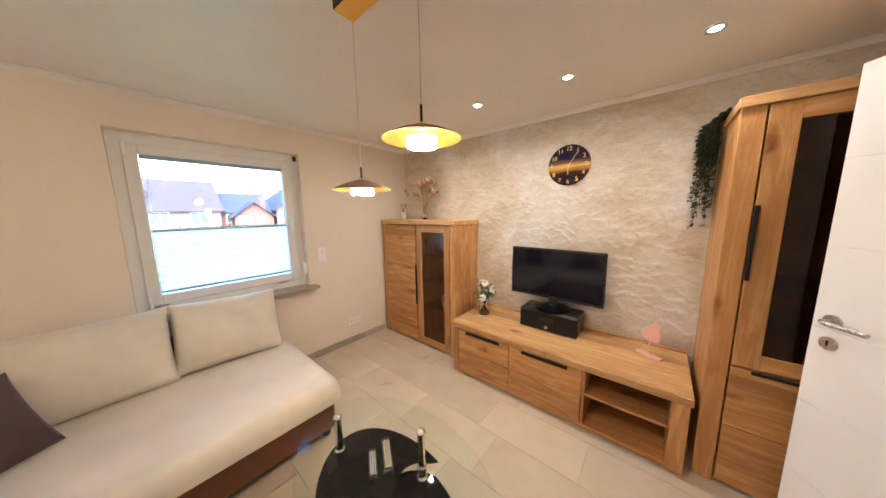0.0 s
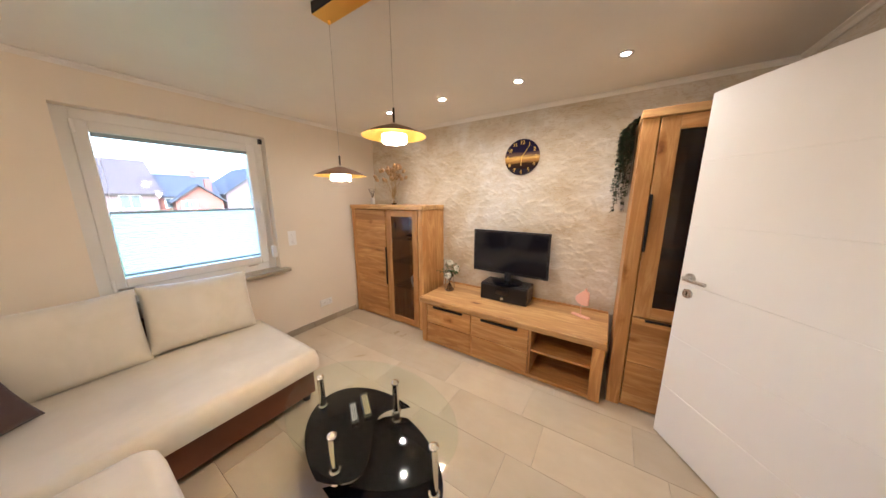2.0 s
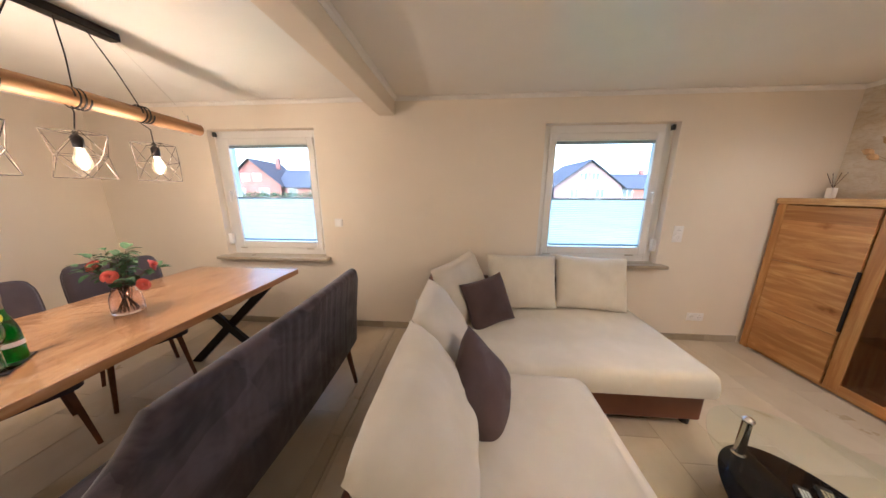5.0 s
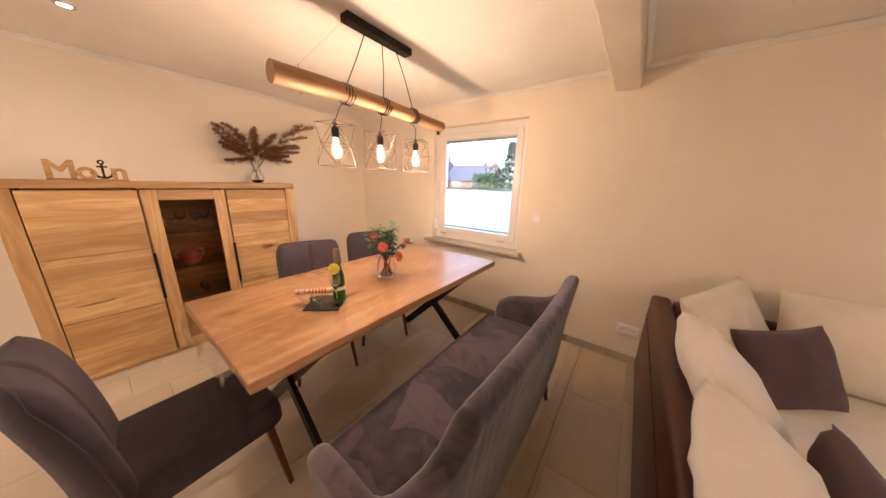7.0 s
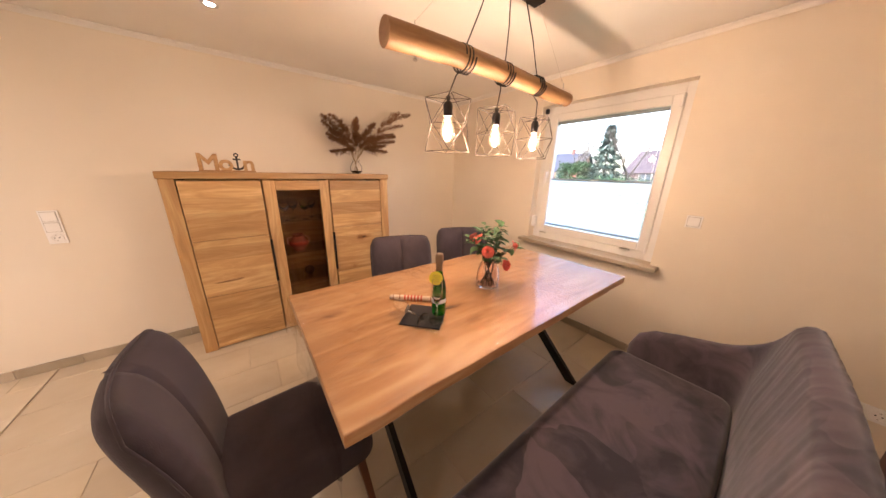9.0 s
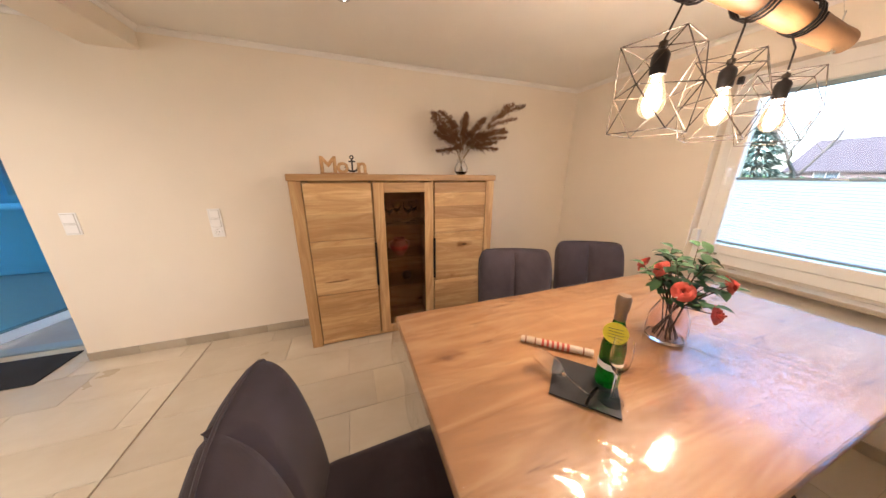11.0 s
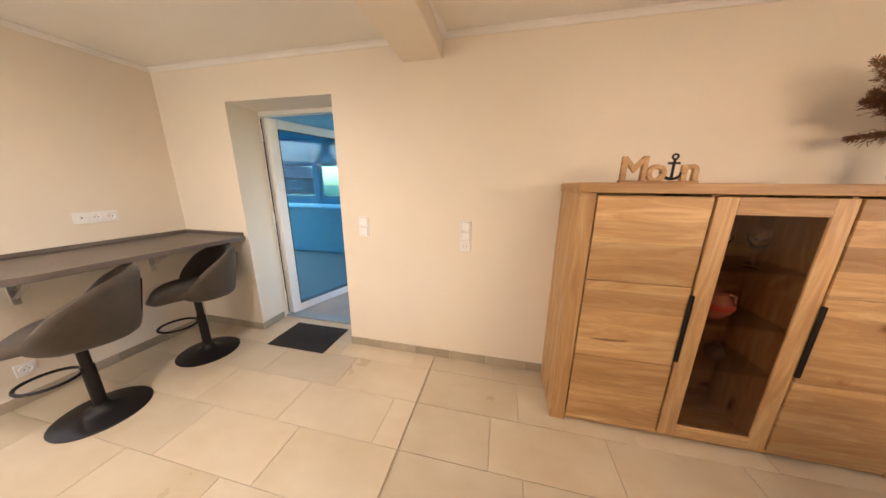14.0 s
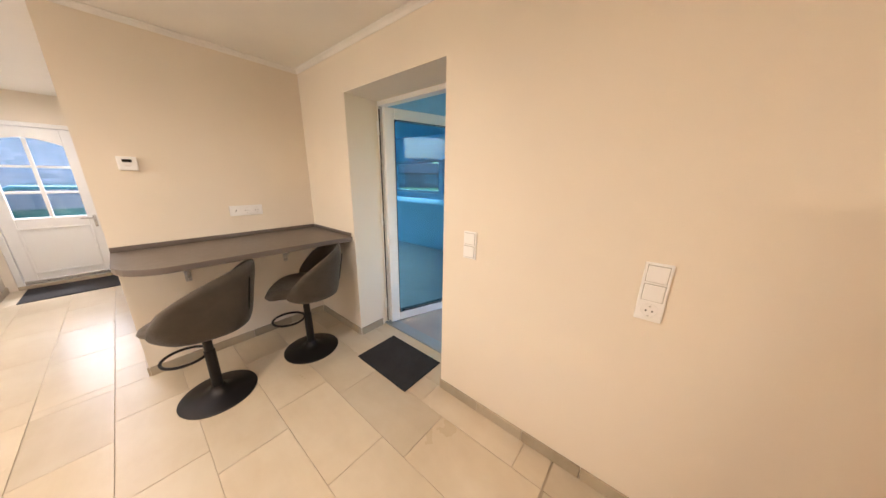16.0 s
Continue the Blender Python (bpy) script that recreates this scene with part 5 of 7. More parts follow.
# ---- television corner ----


def television():
    box_root = thing("sound_box", (2.25, 0.85, TH), "black sound system box with a display, on the oak television board", "sound system")
    x0, x1, y0, y1, z0, z1 = 2.115, 2.350, 0.625, 1.085, TH, TH + 0.170
    part("housing", box(x0 + 0.012, x1, y0, y1, z0 + 0.006, z1, 0.008, seg=2), M_BLACKP, box_root)
    part("front", box(x0, x0 + 0.012, y0 + 0.003, y1 - 0.003, z0 + 0.008, z1 - 0.012, 0.003), M_BLACK, box_root, "black speaker front")
    part("display", box(x0 - 0.003, x0, 0.800, 0.925, z0 + 0.075, z0 + 0.135, 0.001), M_SCREEN, box_root)
    part("knob", rod((x0 - 0.010, 0.860, z0 + 0.040), (x0, 0.860, z0 + 0.040), 0.013, n=20), M_STEEL, box_root)
    for y in (y0 + 0.05, y1 - 0.05):
        part("foot", box(x0 + 0.03, x1 - 0.03, y - 0.015, y + 0.015, z0, z0 + 0.006), M_BLACK, box_root)
    root = thing("television", (2.24, 0.855, z1), "flat black television switched off, standing on the sound box", "television")
    part("stand_base", lathe([(0.0, 0), (0.14, 0), (0.145, 0.006), (0.12, 0.014), (0.0, 0.016)], (2.24, 0.855, z1), 40), M_BLACKGLASS, root, smooth=50)
    part("stand_neck", box(2.232, 2.262, 0.825, 0.885, z1 + 0.012, z1 + 0.10, 0.005), M_BLACKP, root)
    m = Matrix.Translation((2.235, 0.855, 0.955)) @ Matrix.Rotation(radians(-2), 4, "Z")
    fr = box(0, 0.035, -0.378, 0.378, -0.215, 0.215, 0.008, seg=2)
    part("housing", turn(fr, m), M_BLACKP, root)
    part("screen", turn(box(-0.002, 0.0, -0.360, 0.360, -0.190, 0.200), m), M_SCREEN, root, "dark glossy screen")
    part("logo_mark", turn(box(-0.0012, 0.001, -0.025, 0.025, -0.207, -0.201), m), M_STEEL, root)
    part("lamp_mark", turn(box(-0.0012, 0.001, -0.31, -0.296, -0.207, -0.203), m), M_STEEL, root)


television()


def flower_vase(place, h, r, n_stems, flower_mat, leaf_mat, spread, height, seed, label, leaf_len, fl_size, vase_mat, name="flower_vase", waist=0.8, blooms=()):
    """A glass vase with stems, leaves and round blossoms."""
    root = thing(name, place, label, "vase with flowers")
    prof = [(0.0, 0.0), (r * 0.86, 0.0), (r * 0.97, h * 0.06), (r, h * 0.3), (r * 0.93, h * 0.65), (r * waist, h), (r * waist - 0.0025, h), (r * 0.93 - 0.003, h * 0.65), (r - 0.003, h * 0.3), (r * 0.9, h * 0.10), (0.0, h * 0.08)]
    part("vase", lathe(prof, place, 40, caps=False), vase_mat, root, "clear glass vase", smooth=50)
    rnd = random.Random(seed)
    st, lv, fl, cores = bmesh.new(), bmesh.new(), bmesh.new(), []
    p0 = Vector(place)
    for i in range(n_stems):
        a = i * 2.4 + rnd.uniform(-0.3, 0.3)
        k = rnd.uniform(0.25, 1.0)
        tip = p0 + Vector((math.cos(a) * spread * k, math.sin(a) * spread * k, height * (1.02 - 0.42 * k * k) + rnd.uniform(-0.02, 0.02)))
        foot = p0 + Vector((-math.cos(a) * r * 0.6, -math.sin(a) * r * 0.6, h * 0.12))
        neck = p0 + Vector((math.cos(a) * r * waist * 0.5, math.sin(a) * r * waist * 0.5, h))
        bend = neck.lerp(tip, 0.5) + Vector((rnd.uniform(-0.01, 0.01), rnd.uniform(-0.01, 0.01), 0.02))
        tube([foot, foot.lerp(neck, 0.6), neck, bend, tip], [0.0024, 0.0024, 0.0022, 0.0018, 0.0008], 5, bm=st)
        for t in range(8):
            q = 0.12 + 0.88 * t / 7
            at = neck.lerp(bend, q * 2) if q < 0.5 else bend.lerp(tip, q * 2 - 1)
            b = t * 2.2 + rnd.uniform(-0.5, 0.5)
            oval_leaf(lv, at, (math.cos(b) + 0.5 * math.cos(a), math.sin(b) + 0.5 * math.sin(a), rnd.uniform(-0.1, 0.7)), (0, 0, 1), leaf_len * rnd.uniform(0.75, 1.2), leaf_len * 0.62, rnd.uniform(0.1, 0.5))
        if not blooms and i % 2 == 0 and len(cores) < 7:
            cores.append((neck.lerp(tip, 0.93), Vector((math.cos(a), math.sin(a), 0.7))))
    for x, y, zz in blooms:
        c = p0 + Vector((x, y, zz))
        cores.append((c, Vector((x, y, 0.04))))
        tube([p0 + Vector((x * 0.1, y * 0.1, h * 0.2)), p0 + Vector((x * 0.25, y * 0.25, h)), c], 0.0022, 5, bm=st)
    tagged(part("stem", st, M_TWIG, root), kind="stuff")
    tagged(part("leaf", lv, leaf_mat, root, smooth=60), kind="stuff")
    for i, (c, axis) in enumerate(cores):
        part("blossom", rose(c, axis, fl_size, seed + i), flower_mat, root, smooth=60)
    return root


flower_vase((2.150, 1.470, TH), 0.140, 0.056, 14, M_PETALW, M_GREEN, 0.135, 0.325, 4, "clear glass vase with white roses and eucalyptus on the television board", 0.036, 0.040, M_GLASS)


def flamingo():
    root = thing("flamingo_figure", (2.19, 0.19, TH), "pink wooden flamingo figure on a flat base, on the television board", "figure")
    m = Matrix.Translation((2.19, 0.19, TH)) @ Matrix.Rotation(radians(65), 4, "Z")
    b = box(-0.075, 0.075, -0.020, 0.020, 0, 0.014, 0.003)
    merge(b, turn(tube([(0.0, 0, 0.01), (0.004, 0, 0.08), (0, 0, 0.13)], 0.003, 6), Matrix.Identity(4)))
    out = [(-0.055, 0.115), (-0.02, 0.105), (0.03, 0.115), (0.055, 0.14), (0.05, 0.175), (0.02, 0.205), (-0.01, 0.235), (-0.028, 0.262), (-0.034, 0.235), (-0.052, 0.225), (-0.058, 0.18)]
    f = slab(out, -0.009, 0.009, 0.003)
    turn(f, Matrix(((1, 0, 0, 0), (0, 0, 1, 0), (0, 1, 0, 0), (0, 0, 0, 1))))
    bmesh.ops.recalc_face_normals(f, faces=f.faces)
    merge(b, f)
    part("figure", turn(b, m), M_PINK, root)


flamingo()


def clock():
    c, r, x = (0.820, 1.858), 0.163, TV - 0.006
    root = thing("wall_clock", (x, c[0], c[1]), "round glass wall clock with gold numerals on a sunset face", "clock")
    k = Nodes("clock face")
    at = k.n("TexCoord").outputs["Object"]
    sep = k.n("SeparateXYZ", ("Vector", at)).outputs["Z"]
    nz = k.noise(k.n("Mapping", ("Vector", at), ("Scale", (1, 3, 22))).outputs[0], 2.0, 5, 0.6)
    z = k.n("Math", (0, k.n("Math", (0, sep), (1, 3.0), operation="MULTIPLY").outputs[0]), (1, k.n("Math", (0, nz), (1, 0.18), operation="MULTIPLY").outputs[0]), operation="ADD").outputs[0]
    z = k.n("Math", (0, z), (1, 0.42), operation="ADD").outputs[0]
    col = k.ramp(z, (0.16, (0.008, 0.007, 0.018)), (0.33, (0.04, 0.02, 0.01)), (0.42, (0.40, 0.20, 0.05)), (0.50, (0.75, 0.48, 0.14)), (0.56, (0.16, 0.09, 0.06)), (0.66, (0.012, 0.010, 0.035)))
    k.set(Base_Color=col, Roughness=0.08)
    d = lathe([(0, 0), (r, 0), (r, 0.004), (r - 0.002, 0.006), (0, 0.006)], (0, 0, 0), 64)
    turn(d, Matrix.Translation((x, c[0], c[1])) @ Matrix.Rotation(radians(-90), 4, "Y"))
    part("face", d, k.m, root, smooth=40)
    for h in range(1, 13):
        a = radians(90 - 30 * h)
        y, zz = c[0] - 0.132 * math.cos(a), c[1] + 0.132 * math.sin(a)
        # seen from the room the numbers run clockwise
        text_part(str(h), 0.046, (x - 0.0075, y, zz - 0.016), (90, 0, -90), 0.0008, M_BRASS, root, "numeral")
    for ang, ln, w in ((35, 0.125, 0.004), (183, 0.075, 0.006)):
        a = radians(90 - ang)
        tip = Vector((x - 0.011, c[0] - ln * math.cos(a), c[1] + ln * math.sin(a)))
        q = tube([(x - 0.011, c[0], c[1]), tip], w / 2, 6)
        part("hand", q, M_BRASS, root, "pale clock hand")
    part("hub", rod((x - 0.013, *c), (x - 0.006, *c), 0.007, n=16), M_BRASS, root)


clock()


def ivy():
    """A trailing plant that hangs down the side of the tall cabinet."""
    root = thing("hanging_ivy", (2.27, -0.02, CH), "dark green artificial ivy trailing from the top of the tall cabinet", "plant")
    rnd = random.Random(12)
    st, lv = bmesh.new(), bmesh.new()
    tufts = 26
    for i in range(tufts):
        x = rnd.uniform(2.20, 2.37)
        y = rnd.uniform(-0.13, -0.06)
        L = rnd.uniform(0.15, 0.38) if i % 3 else rnd.uniform(0.42, 0.62)
        y1 = rnd.uniform(-0.025, 0.05)
        pts = [(x, y, CH + 0.008), (x + rnd.uniform(-0.02, 0.02), -0.035, CH + 0.035), (x + rnd.uniform(-0.02, 0.02), y1, CH - 0.02)]
        z = CH - 0.02
        while z > CH - L:
            z -= 0.06
            pts.append((pts[-1][0] + rnd.uniform(-0.014, 0.014), max(-0.030, pts[-1][1] + rnd.uniform(-0.012, 0.010)), z))
        tube(pts, 0.0016, 4, bm=st)
        for a, c in zip(pts, pts[1:]):
            for k in range(7 if c[2] < CH - 0.01 else 4):
                at = Vector(a).lerp(Vector(c), rnd.random())
                at.y = max(at.y, -0.026) if at.z < CH else at.y
                b = rnd.uniform(-0.4, 3.5)
                leaf_mesh(lv, at, (math.cos(b), abs(math.sin(b)), rnd.uniform(-0.9, 0.3)), (0, 0.3, 1), rnd.uniform(0.022, 0.036), 0.022, 0.3)
    tagged(part("stem", st, M_TWIG, root), kind="stuff")
    tagged(part("leaf", lv, M_IVY, root), kind="stuff")


ivy()


# tips of the reed plumes: along the wall, height over the shelf, off the wall, length of the plume
REEDS = [(0.5, 0.686, 0.02, 0.24), (0.41, 0.66, 0.05, 0.24), (0.34, 0.569, 0.08, 0.22), (0.27, 0.491, 0.02, 0.22), (0.2, 0.478, 0.1, 0.2), (0.15, 0.517, 0.02, 0.2), (0.09, 0.491, 0.08, 0.2), (0.03, 0.53, 0.0, 0.2), (-0.02, 0.504, 0.1, 0.19), (-0.07, 0.465, 0.04, 0.19), (-0.12, 0.439, 0.11, 0.19), (-0.19, 0.543, 0.02, 0.2), (-0.23, 0.491, 0.06, 0.18), (-0.17, 0.413, 0.0, 0.16), (0.24, 0.413, 0.12, 0.17), (-0.1, 0.556, -0.02, 0.18)]


REEDS += [(a * 0.72, z * 0.80, o + 0.03 - 0.06 * (i % 2), n * 0.85) for i, (a, z, o, n) in enumerate(REEDS[2:15])]


def dry_grass_vase(place, height, spread, n, head_len, head_r, mat, seed, label, heads="oval", vase_r=0.04, vase_h=0.085):
    root = thing("dried_grass_vase", place, label, "vase with dried grass")
    r, h = vase_r, vase_h
    prof = [(0, 0), (r * 0.62, 0), (r * 0.95, h * 0.2), (r, h * 0.42), (r * 0.8, h * 0.66), (r * 0.5, h * 0.84), (r * 0.66, h), (r * 0.6, h), (r * 0.45, h * 0.84), (r * 0.74, h * 0.66), (r * 0.92, h * 0.42), (r * 0.86, h * 0.22), (0, h * 0.10)]
    part("vase", lathe(prof, place, 36, caps=False), M_GLASS, root, "bulbous clear glass vase", smooth=60)
    rnd = random.Random(seed)
    p0 = Vector(place)
    st, hd = bmesh.new(), bmesh.new()
    for i in range(n):
        a = rnd.uniform(0, 6.283)
        k = rnd.uniform(0.1, 1.0)
        if heads == "plume":
            side, rise, out, head_len = REEDS[i]
            a, k = math.atan2(side, out), 1.0
            tip = Vector((out, side, rise))
            top = p0 + tip * (1 - 0.78 * head_len / tip.length)
        else:
            top = None
        top = top or p0 + Vector((math.cos(a) * spread * k * 0.55, math.sin(a) * spread * k, height * rnd.uniform(0.62, 1.0)))
        neck = p0 + Vector((math.cos(a) * r * 0.3, math.sin(a) * r * 0.3, h))
        foot = p0 + Vector((-math.cos(a) * r * 0.4, -math.sin(a) * r * 0.4, h * 0.15))
        mid = neck.lerp(top, 0.5) + Vector((0, 0, 0.05 * k))
        tube([foot, neck, mid, top], 0.0013, 4, bm=st)
        way = (top - mid).normalized()
        if heads == "oval":
            hb = lathe([(0, 0), (head_r * 0.8, head_len * 0.25), (head_r, head_len * 0.5), (head_r * 0.6, head_len * 0.85), (0, head_len)], n=9)
            turn(hb, Matrix.Translation(top) @ way.to_track_quat("Z", "Y").to_matrix().to_4x4())
            merge(hd, hb)
            for _ in range(14):
                b = rnd.uniform(0, 6.28)
                leaf_mesh(hd, top + way * head_len * rnd.uniform(0.1, 0.9), way + Vector((math.cos(b), math.sin(b), 0)) * 0.9, (0, 0, 1), head_r * 1.4, 0.003, 0.0)
        else:
            bow = Vector((math.cos(a) * 0.5, math.sin(a) * 0.8, -0.35)) * rnd.uniform(0.1, 0.6)
            for _ in range(110):
                # a plume is made of side twigs that each carry a row of husks
                q = rnd.random()
                b = rnd.uniform(0, 6.28)
                at = top - way * head_len * 0.22 + way * head_len * q + bow * q * q * head_len
                reach = head_r * (math.sin(math.pi * min(1, 0.16 + q * 0.84)) + 0.15) * rnd.uniform(0.45, 1.2)
                twig = (way * 1.25 + Vector((math.cos(b), math.sin(b), rnd.uniform(-0.8, 0.2)))).normalized()
                for u in range(6):
                    c = at + twig * reach * u / 5 + Vector((0, 0, -0.25)) * reach * (u / 5) ** 2
                    d = twig + Vector((rnd.uniform(-1, 1), rnd.uniform(-1, 1), rnd.uniform(-1.1, 0.6))) * 0.8
                    leaf_mesh(hd, c, d, (0, 0, 1), rnd.uniform(0.014, 0.026), 0.0060, -0.2)
            if i % 3 == 0:
                b = rnd.uniform(0, 6.28)
                s0 = neck.lerp(top, 0.45)
                tube([s0, s0 + Vector((math.cos(b) * 0.05, math.sin(b) * 0.12, 0.06)), s0 + Vector((math.cos(b) * 0.08, math.sin(b) * 0.24, 0.02))], [0.0022, 0.0015, 0.0005], 4, bm=st)
    tagged(part("stem", st, M_STRAW, root), kind="stuff")
    tagged(part("plume", hd, mat, root, "dry brown seed heads"), kind="stuff")
    return root


dry_grass_vase((2.20, 2.300, AH), 0.42, 0.26, 38, 0.062, 0.021, M_LAGURUS, 5, "small glass vase of dried bunny tail grass on the oak highboard")
dry_grass_vase((-4.38, 1.405, BH), 0.50, 0.40, 29, 0.22, 0.046, M_REED, 21, "glass vase of brown dried reed plumes on the pale oak highboard", "plume", 0.060, 0.135)


def reed_diffuser():
    p = (2.26, 2.74, AH)
    root = thing("reed_diffuser", p, "small white reed diffuser with dark sticks on the oak highboard", "room fragrance")
    part("bottle", box(p[0] - 0.022, p[0] + 0.022, p[1] - 0.022, p[1] + 0.022, p[2], p[2] + 0.085, 0.005), M_WHITE, root)
    for i in range(8):
        a = i * 0.785
        part("stick", rod((p[0], p[1], p[2] + 0.08), (p[0] + 0.03 * math.cos(a), p[1] + 0.06 * math.sin(a), p[2] + 0.20), 0.0016, n=5), M_TWIG, root)


reed_diffuser()

ring = thing("ring_ornament", (2.12, 1.93, 0.442), "white ring ornament behind the glass door of the corner highboard", "ornament")
rb = tube([(2.12, 1.93 + 0.052 * math.cos(a * 0.349), 0.442 + 0.082 + 0.060 * math.sin(a * 0.349)) for a in range(18)], 0.014, 8, closed=True)
box(2.10, 2.14, 1.895, 1.965, 0.444, 0.462, 0.003, bm=rb)
part("ring", rb, M_WHITE, ring)
solo("glass_bowl", lathe([(0, 0), (0.03, 0), (0.06, 0.05), (0.062, 0.09), (0.058, 0.09), (0.055, 0.05), (0, 0.012)], (2.16, 2.02, 1.024), 28, caps=False), M_GLASS, (2.16, 2.02, 1.024), "clear glass bowl on a glass shelf inside the corner highboard", "bowl", smooth=50)

# in the pale highboard: a painted jug, glasses, a dark ball
M_JUG = plain("painted glaze", (0.50, 0.20, 0.15), 0.25, spread=0.6, grain=20)
jug = thing("painted_jug", (-4.34, 0.80, 0.703), "painted pink and red ceramic jug on a glass shelf", "jug")
part("body", lathe([(0, 0), (0.04, 0), (0.072, 0.04), (0.078, 0.075), (0.055, 0.115), (0.042, 0.13), (0.050, 0.150), (0.044, 0.150), (0.036, 0.13), (0, 0.12)], (-4.34, 0.80, 0.703), 28, caps=False), M_JUG, jug, smooth=50)
part("band", lathe([(0.0735, 0.050), (0.0800, 0.062), (0.0800, 0.078), (0.0750, 0.088)], (-4.34, 0.80, 0.703), 28, caps=False), M_REDINK, jug, "red painted band", smooth=50)
for sgn in (-1, 1):
    part("handle", tube([(-4.34, 0.80 + sgn * 0.050, 0.83), (-4.34, 0.80 + sgn * 0.088, 0.82), (-4.34, 0.80 + sgn * 0.09, 0.78), (-4.34, 0.80 + sgn * 0.072, 0.76)], 0.006, 8), M_PINK, jug)
for gx, gy in ((-4.30, 0.72), (-4.40, 0.80), (-4.30, 0.88), (-4.40, 0.95)):
    g = lathe([(0, 0), (0.032, 0), (0.004, 0.006), (0.0035, 0.075), (0.03, 0.10), (0.042, 0.14), (0.036, 0.19), (0.034, 0.19), (0.039, 0.14), (0.0, 0.085)], (gx, gy, 0.993), 24, caps=False)
    solo("stem_glass", g, M_GLASS, (gx, gy, 0.993), "clear stemmed glass on the upper glass shelf of the pale highboard", "glass", "glasses in the highboard", smooth=50)
solo("dark_ball", lathe([(0, 0)] + [(0.045 * math.sin(a * 0.314), 0.045 - 0.045 * math.cos(a * 0.314)) for a in range(1, 10)] + [(0, 0.09)], (-4.34, 0.86, 0.443), 20, caps=False), M_TWIG, (-4.34, 0.86, 0.443), "dark brown woven ball on the lower glass shelf", "ornament", smooth=60)

# the wooden greeting on the pale highboard
mo = thing("word_sign", (-4.30, 0.39, BH), "pale wooden letter sign reading Moin with a black anchor", "sign")
part("plinth", box(-4.318, -4.282, 0.225, 0.565, BH, BH + 0.012, 0.003), M_LOG, mo)
for ch, y, s in (("M", 0.285, 0.155), ("o", 0.385, 0.150), ("n", 0.525, 0.150)):
    text_part(ch, s * 1.08, (-4.30, y, BH + 0.010), (90, 0, 90), 0.008, L_Z, mo, "letter", "", 0.0042)
anc = bmesh.new()
ay, az = 0.455, BH + 0.012
tube([(-4.30, ay, az + 0.012), (-4.30, ay, az + 0.100)], 0.0062, 8, bm=anc)
tube([(-4.30, ay - 0.024, az + 0.082), (-4.30, ay + 0.024, az + 0.082)], 0.0056, 8, bm=anc)
tube([(-4.30, ay + 0.012 * math.cos(i * 0.6), az + 0.112 + 0.012 * math.sin(i * 0.6)) for i in range(10)], 0.0048, 6, bm=anc, closed=True)
tube([(-4.30, ay - 0.042 * math.cos(i * 0.314), az + 0.044 - 0.036 * math.sin(i * 0.314)) for i in range(11)], 0.0072, 8, bm=anc)
for sgn in (-1, 1):
    tube([(-4.30, ay + sgn * 0.042, az + 0.056), (-4.30, ay + sgn * 0.044, az + 0.034)], [0.0005, 0.015], 6, bm=anc)
part("anchor", anc, M_BLACK, mo, "black metal anchor for the letter i")

# ---- pendant lamp in the living room ----


def living_pendant():
    root = thing("pendant_lamp", (0.63, 0.97, CEIL), "pendant lamp with two brown domes lined in gold", "ceiling lamp")
    part("ceiling_bar", box(0.592, 0.678, 0.70, 1.195, CEIL - 0.045, CEIL - 0.001, 0.003), M_BLACK, root)
    part("gold_plate", box(0.594, 0.676, 0.702, 1.193, CEIL - 0.049, CEIL - 0.0452, 0.001), M_BRASS, root, "gold leaf underside of the bar")
    for x, y, rim, top, string in ((0.622, 0.780, 1.712, 1.812, 0.78), (0.657, 1.170, 1.588, 1.680, 1.17)):
        r = 0.120
        cab = part("cable", rod((x, y, top), (x, y, CEIL - 0.049), 0.0013, n=6), M_STEEL, root)
        part("cable_nipple", rod((x, y, CEIL - 0.062), (x, y, CEIL - 0.049), 0.006, n=10), M_BRASS, root)
        part("stem", rod((x, y, rim + 0.036), (x, y, top), 0.0042, n=12), M_BLACK, root)
        outer = [(r, 0), (r * 0.86, 0.009), (r * 0.62, 0.022), (r * 0.36, 0.033), (0.020, 0.040), (0.0, 0.041)]
        inner = [(r - 0.0005, -0.0008), (r * 0.86, 0.0072), (r * 0.62, 0.0195), (r * 0.36, 0.030), (0.012, 0.037)]
        sh = part("shade", lathe(outer, (x, y, rim), 48, caps=False), plain("brown copper shade", (0.13, 0.075, 0.05), 0.5, 0.4, grain=60), root, "shallow brown dome shade", smooth=60)
        part("gold_lining", lathe(inner, (x, y, rim), 48, caps=False), M_BRASS, sh, "gold leaf lining", smooth=60)
        part("knob", lathe([(0, 0), (0.014, 0), (0.012, 0.006), (0, 0.008)], (x, y, rim + 0.041), 20), M_CHROME, root, smooth=50)
        part("light_glass", lathe([(0.0, -0.013), (0.044, -0.013), (0.046, -0.010), (0.046, 0.004), (0.0, 0.005)], (x, y, rim), 36, caps=False), M_PENDGLOW, root, "glowing ring of ribbed glass", smooth=40)
        part("glass_ring", lathe([(0.043, -0.024), (0.048, -0.024), (0.048, -0.0135), (0.043, -0.0135)], (x, y, rim), 36, caps=False), M_GLASS, root)
        lamp("pendant_light", "POINT", (x, y, rim - 0.045), PEND_W, WARM, 0.03)


living_pendant()

# ---- coffee table ----


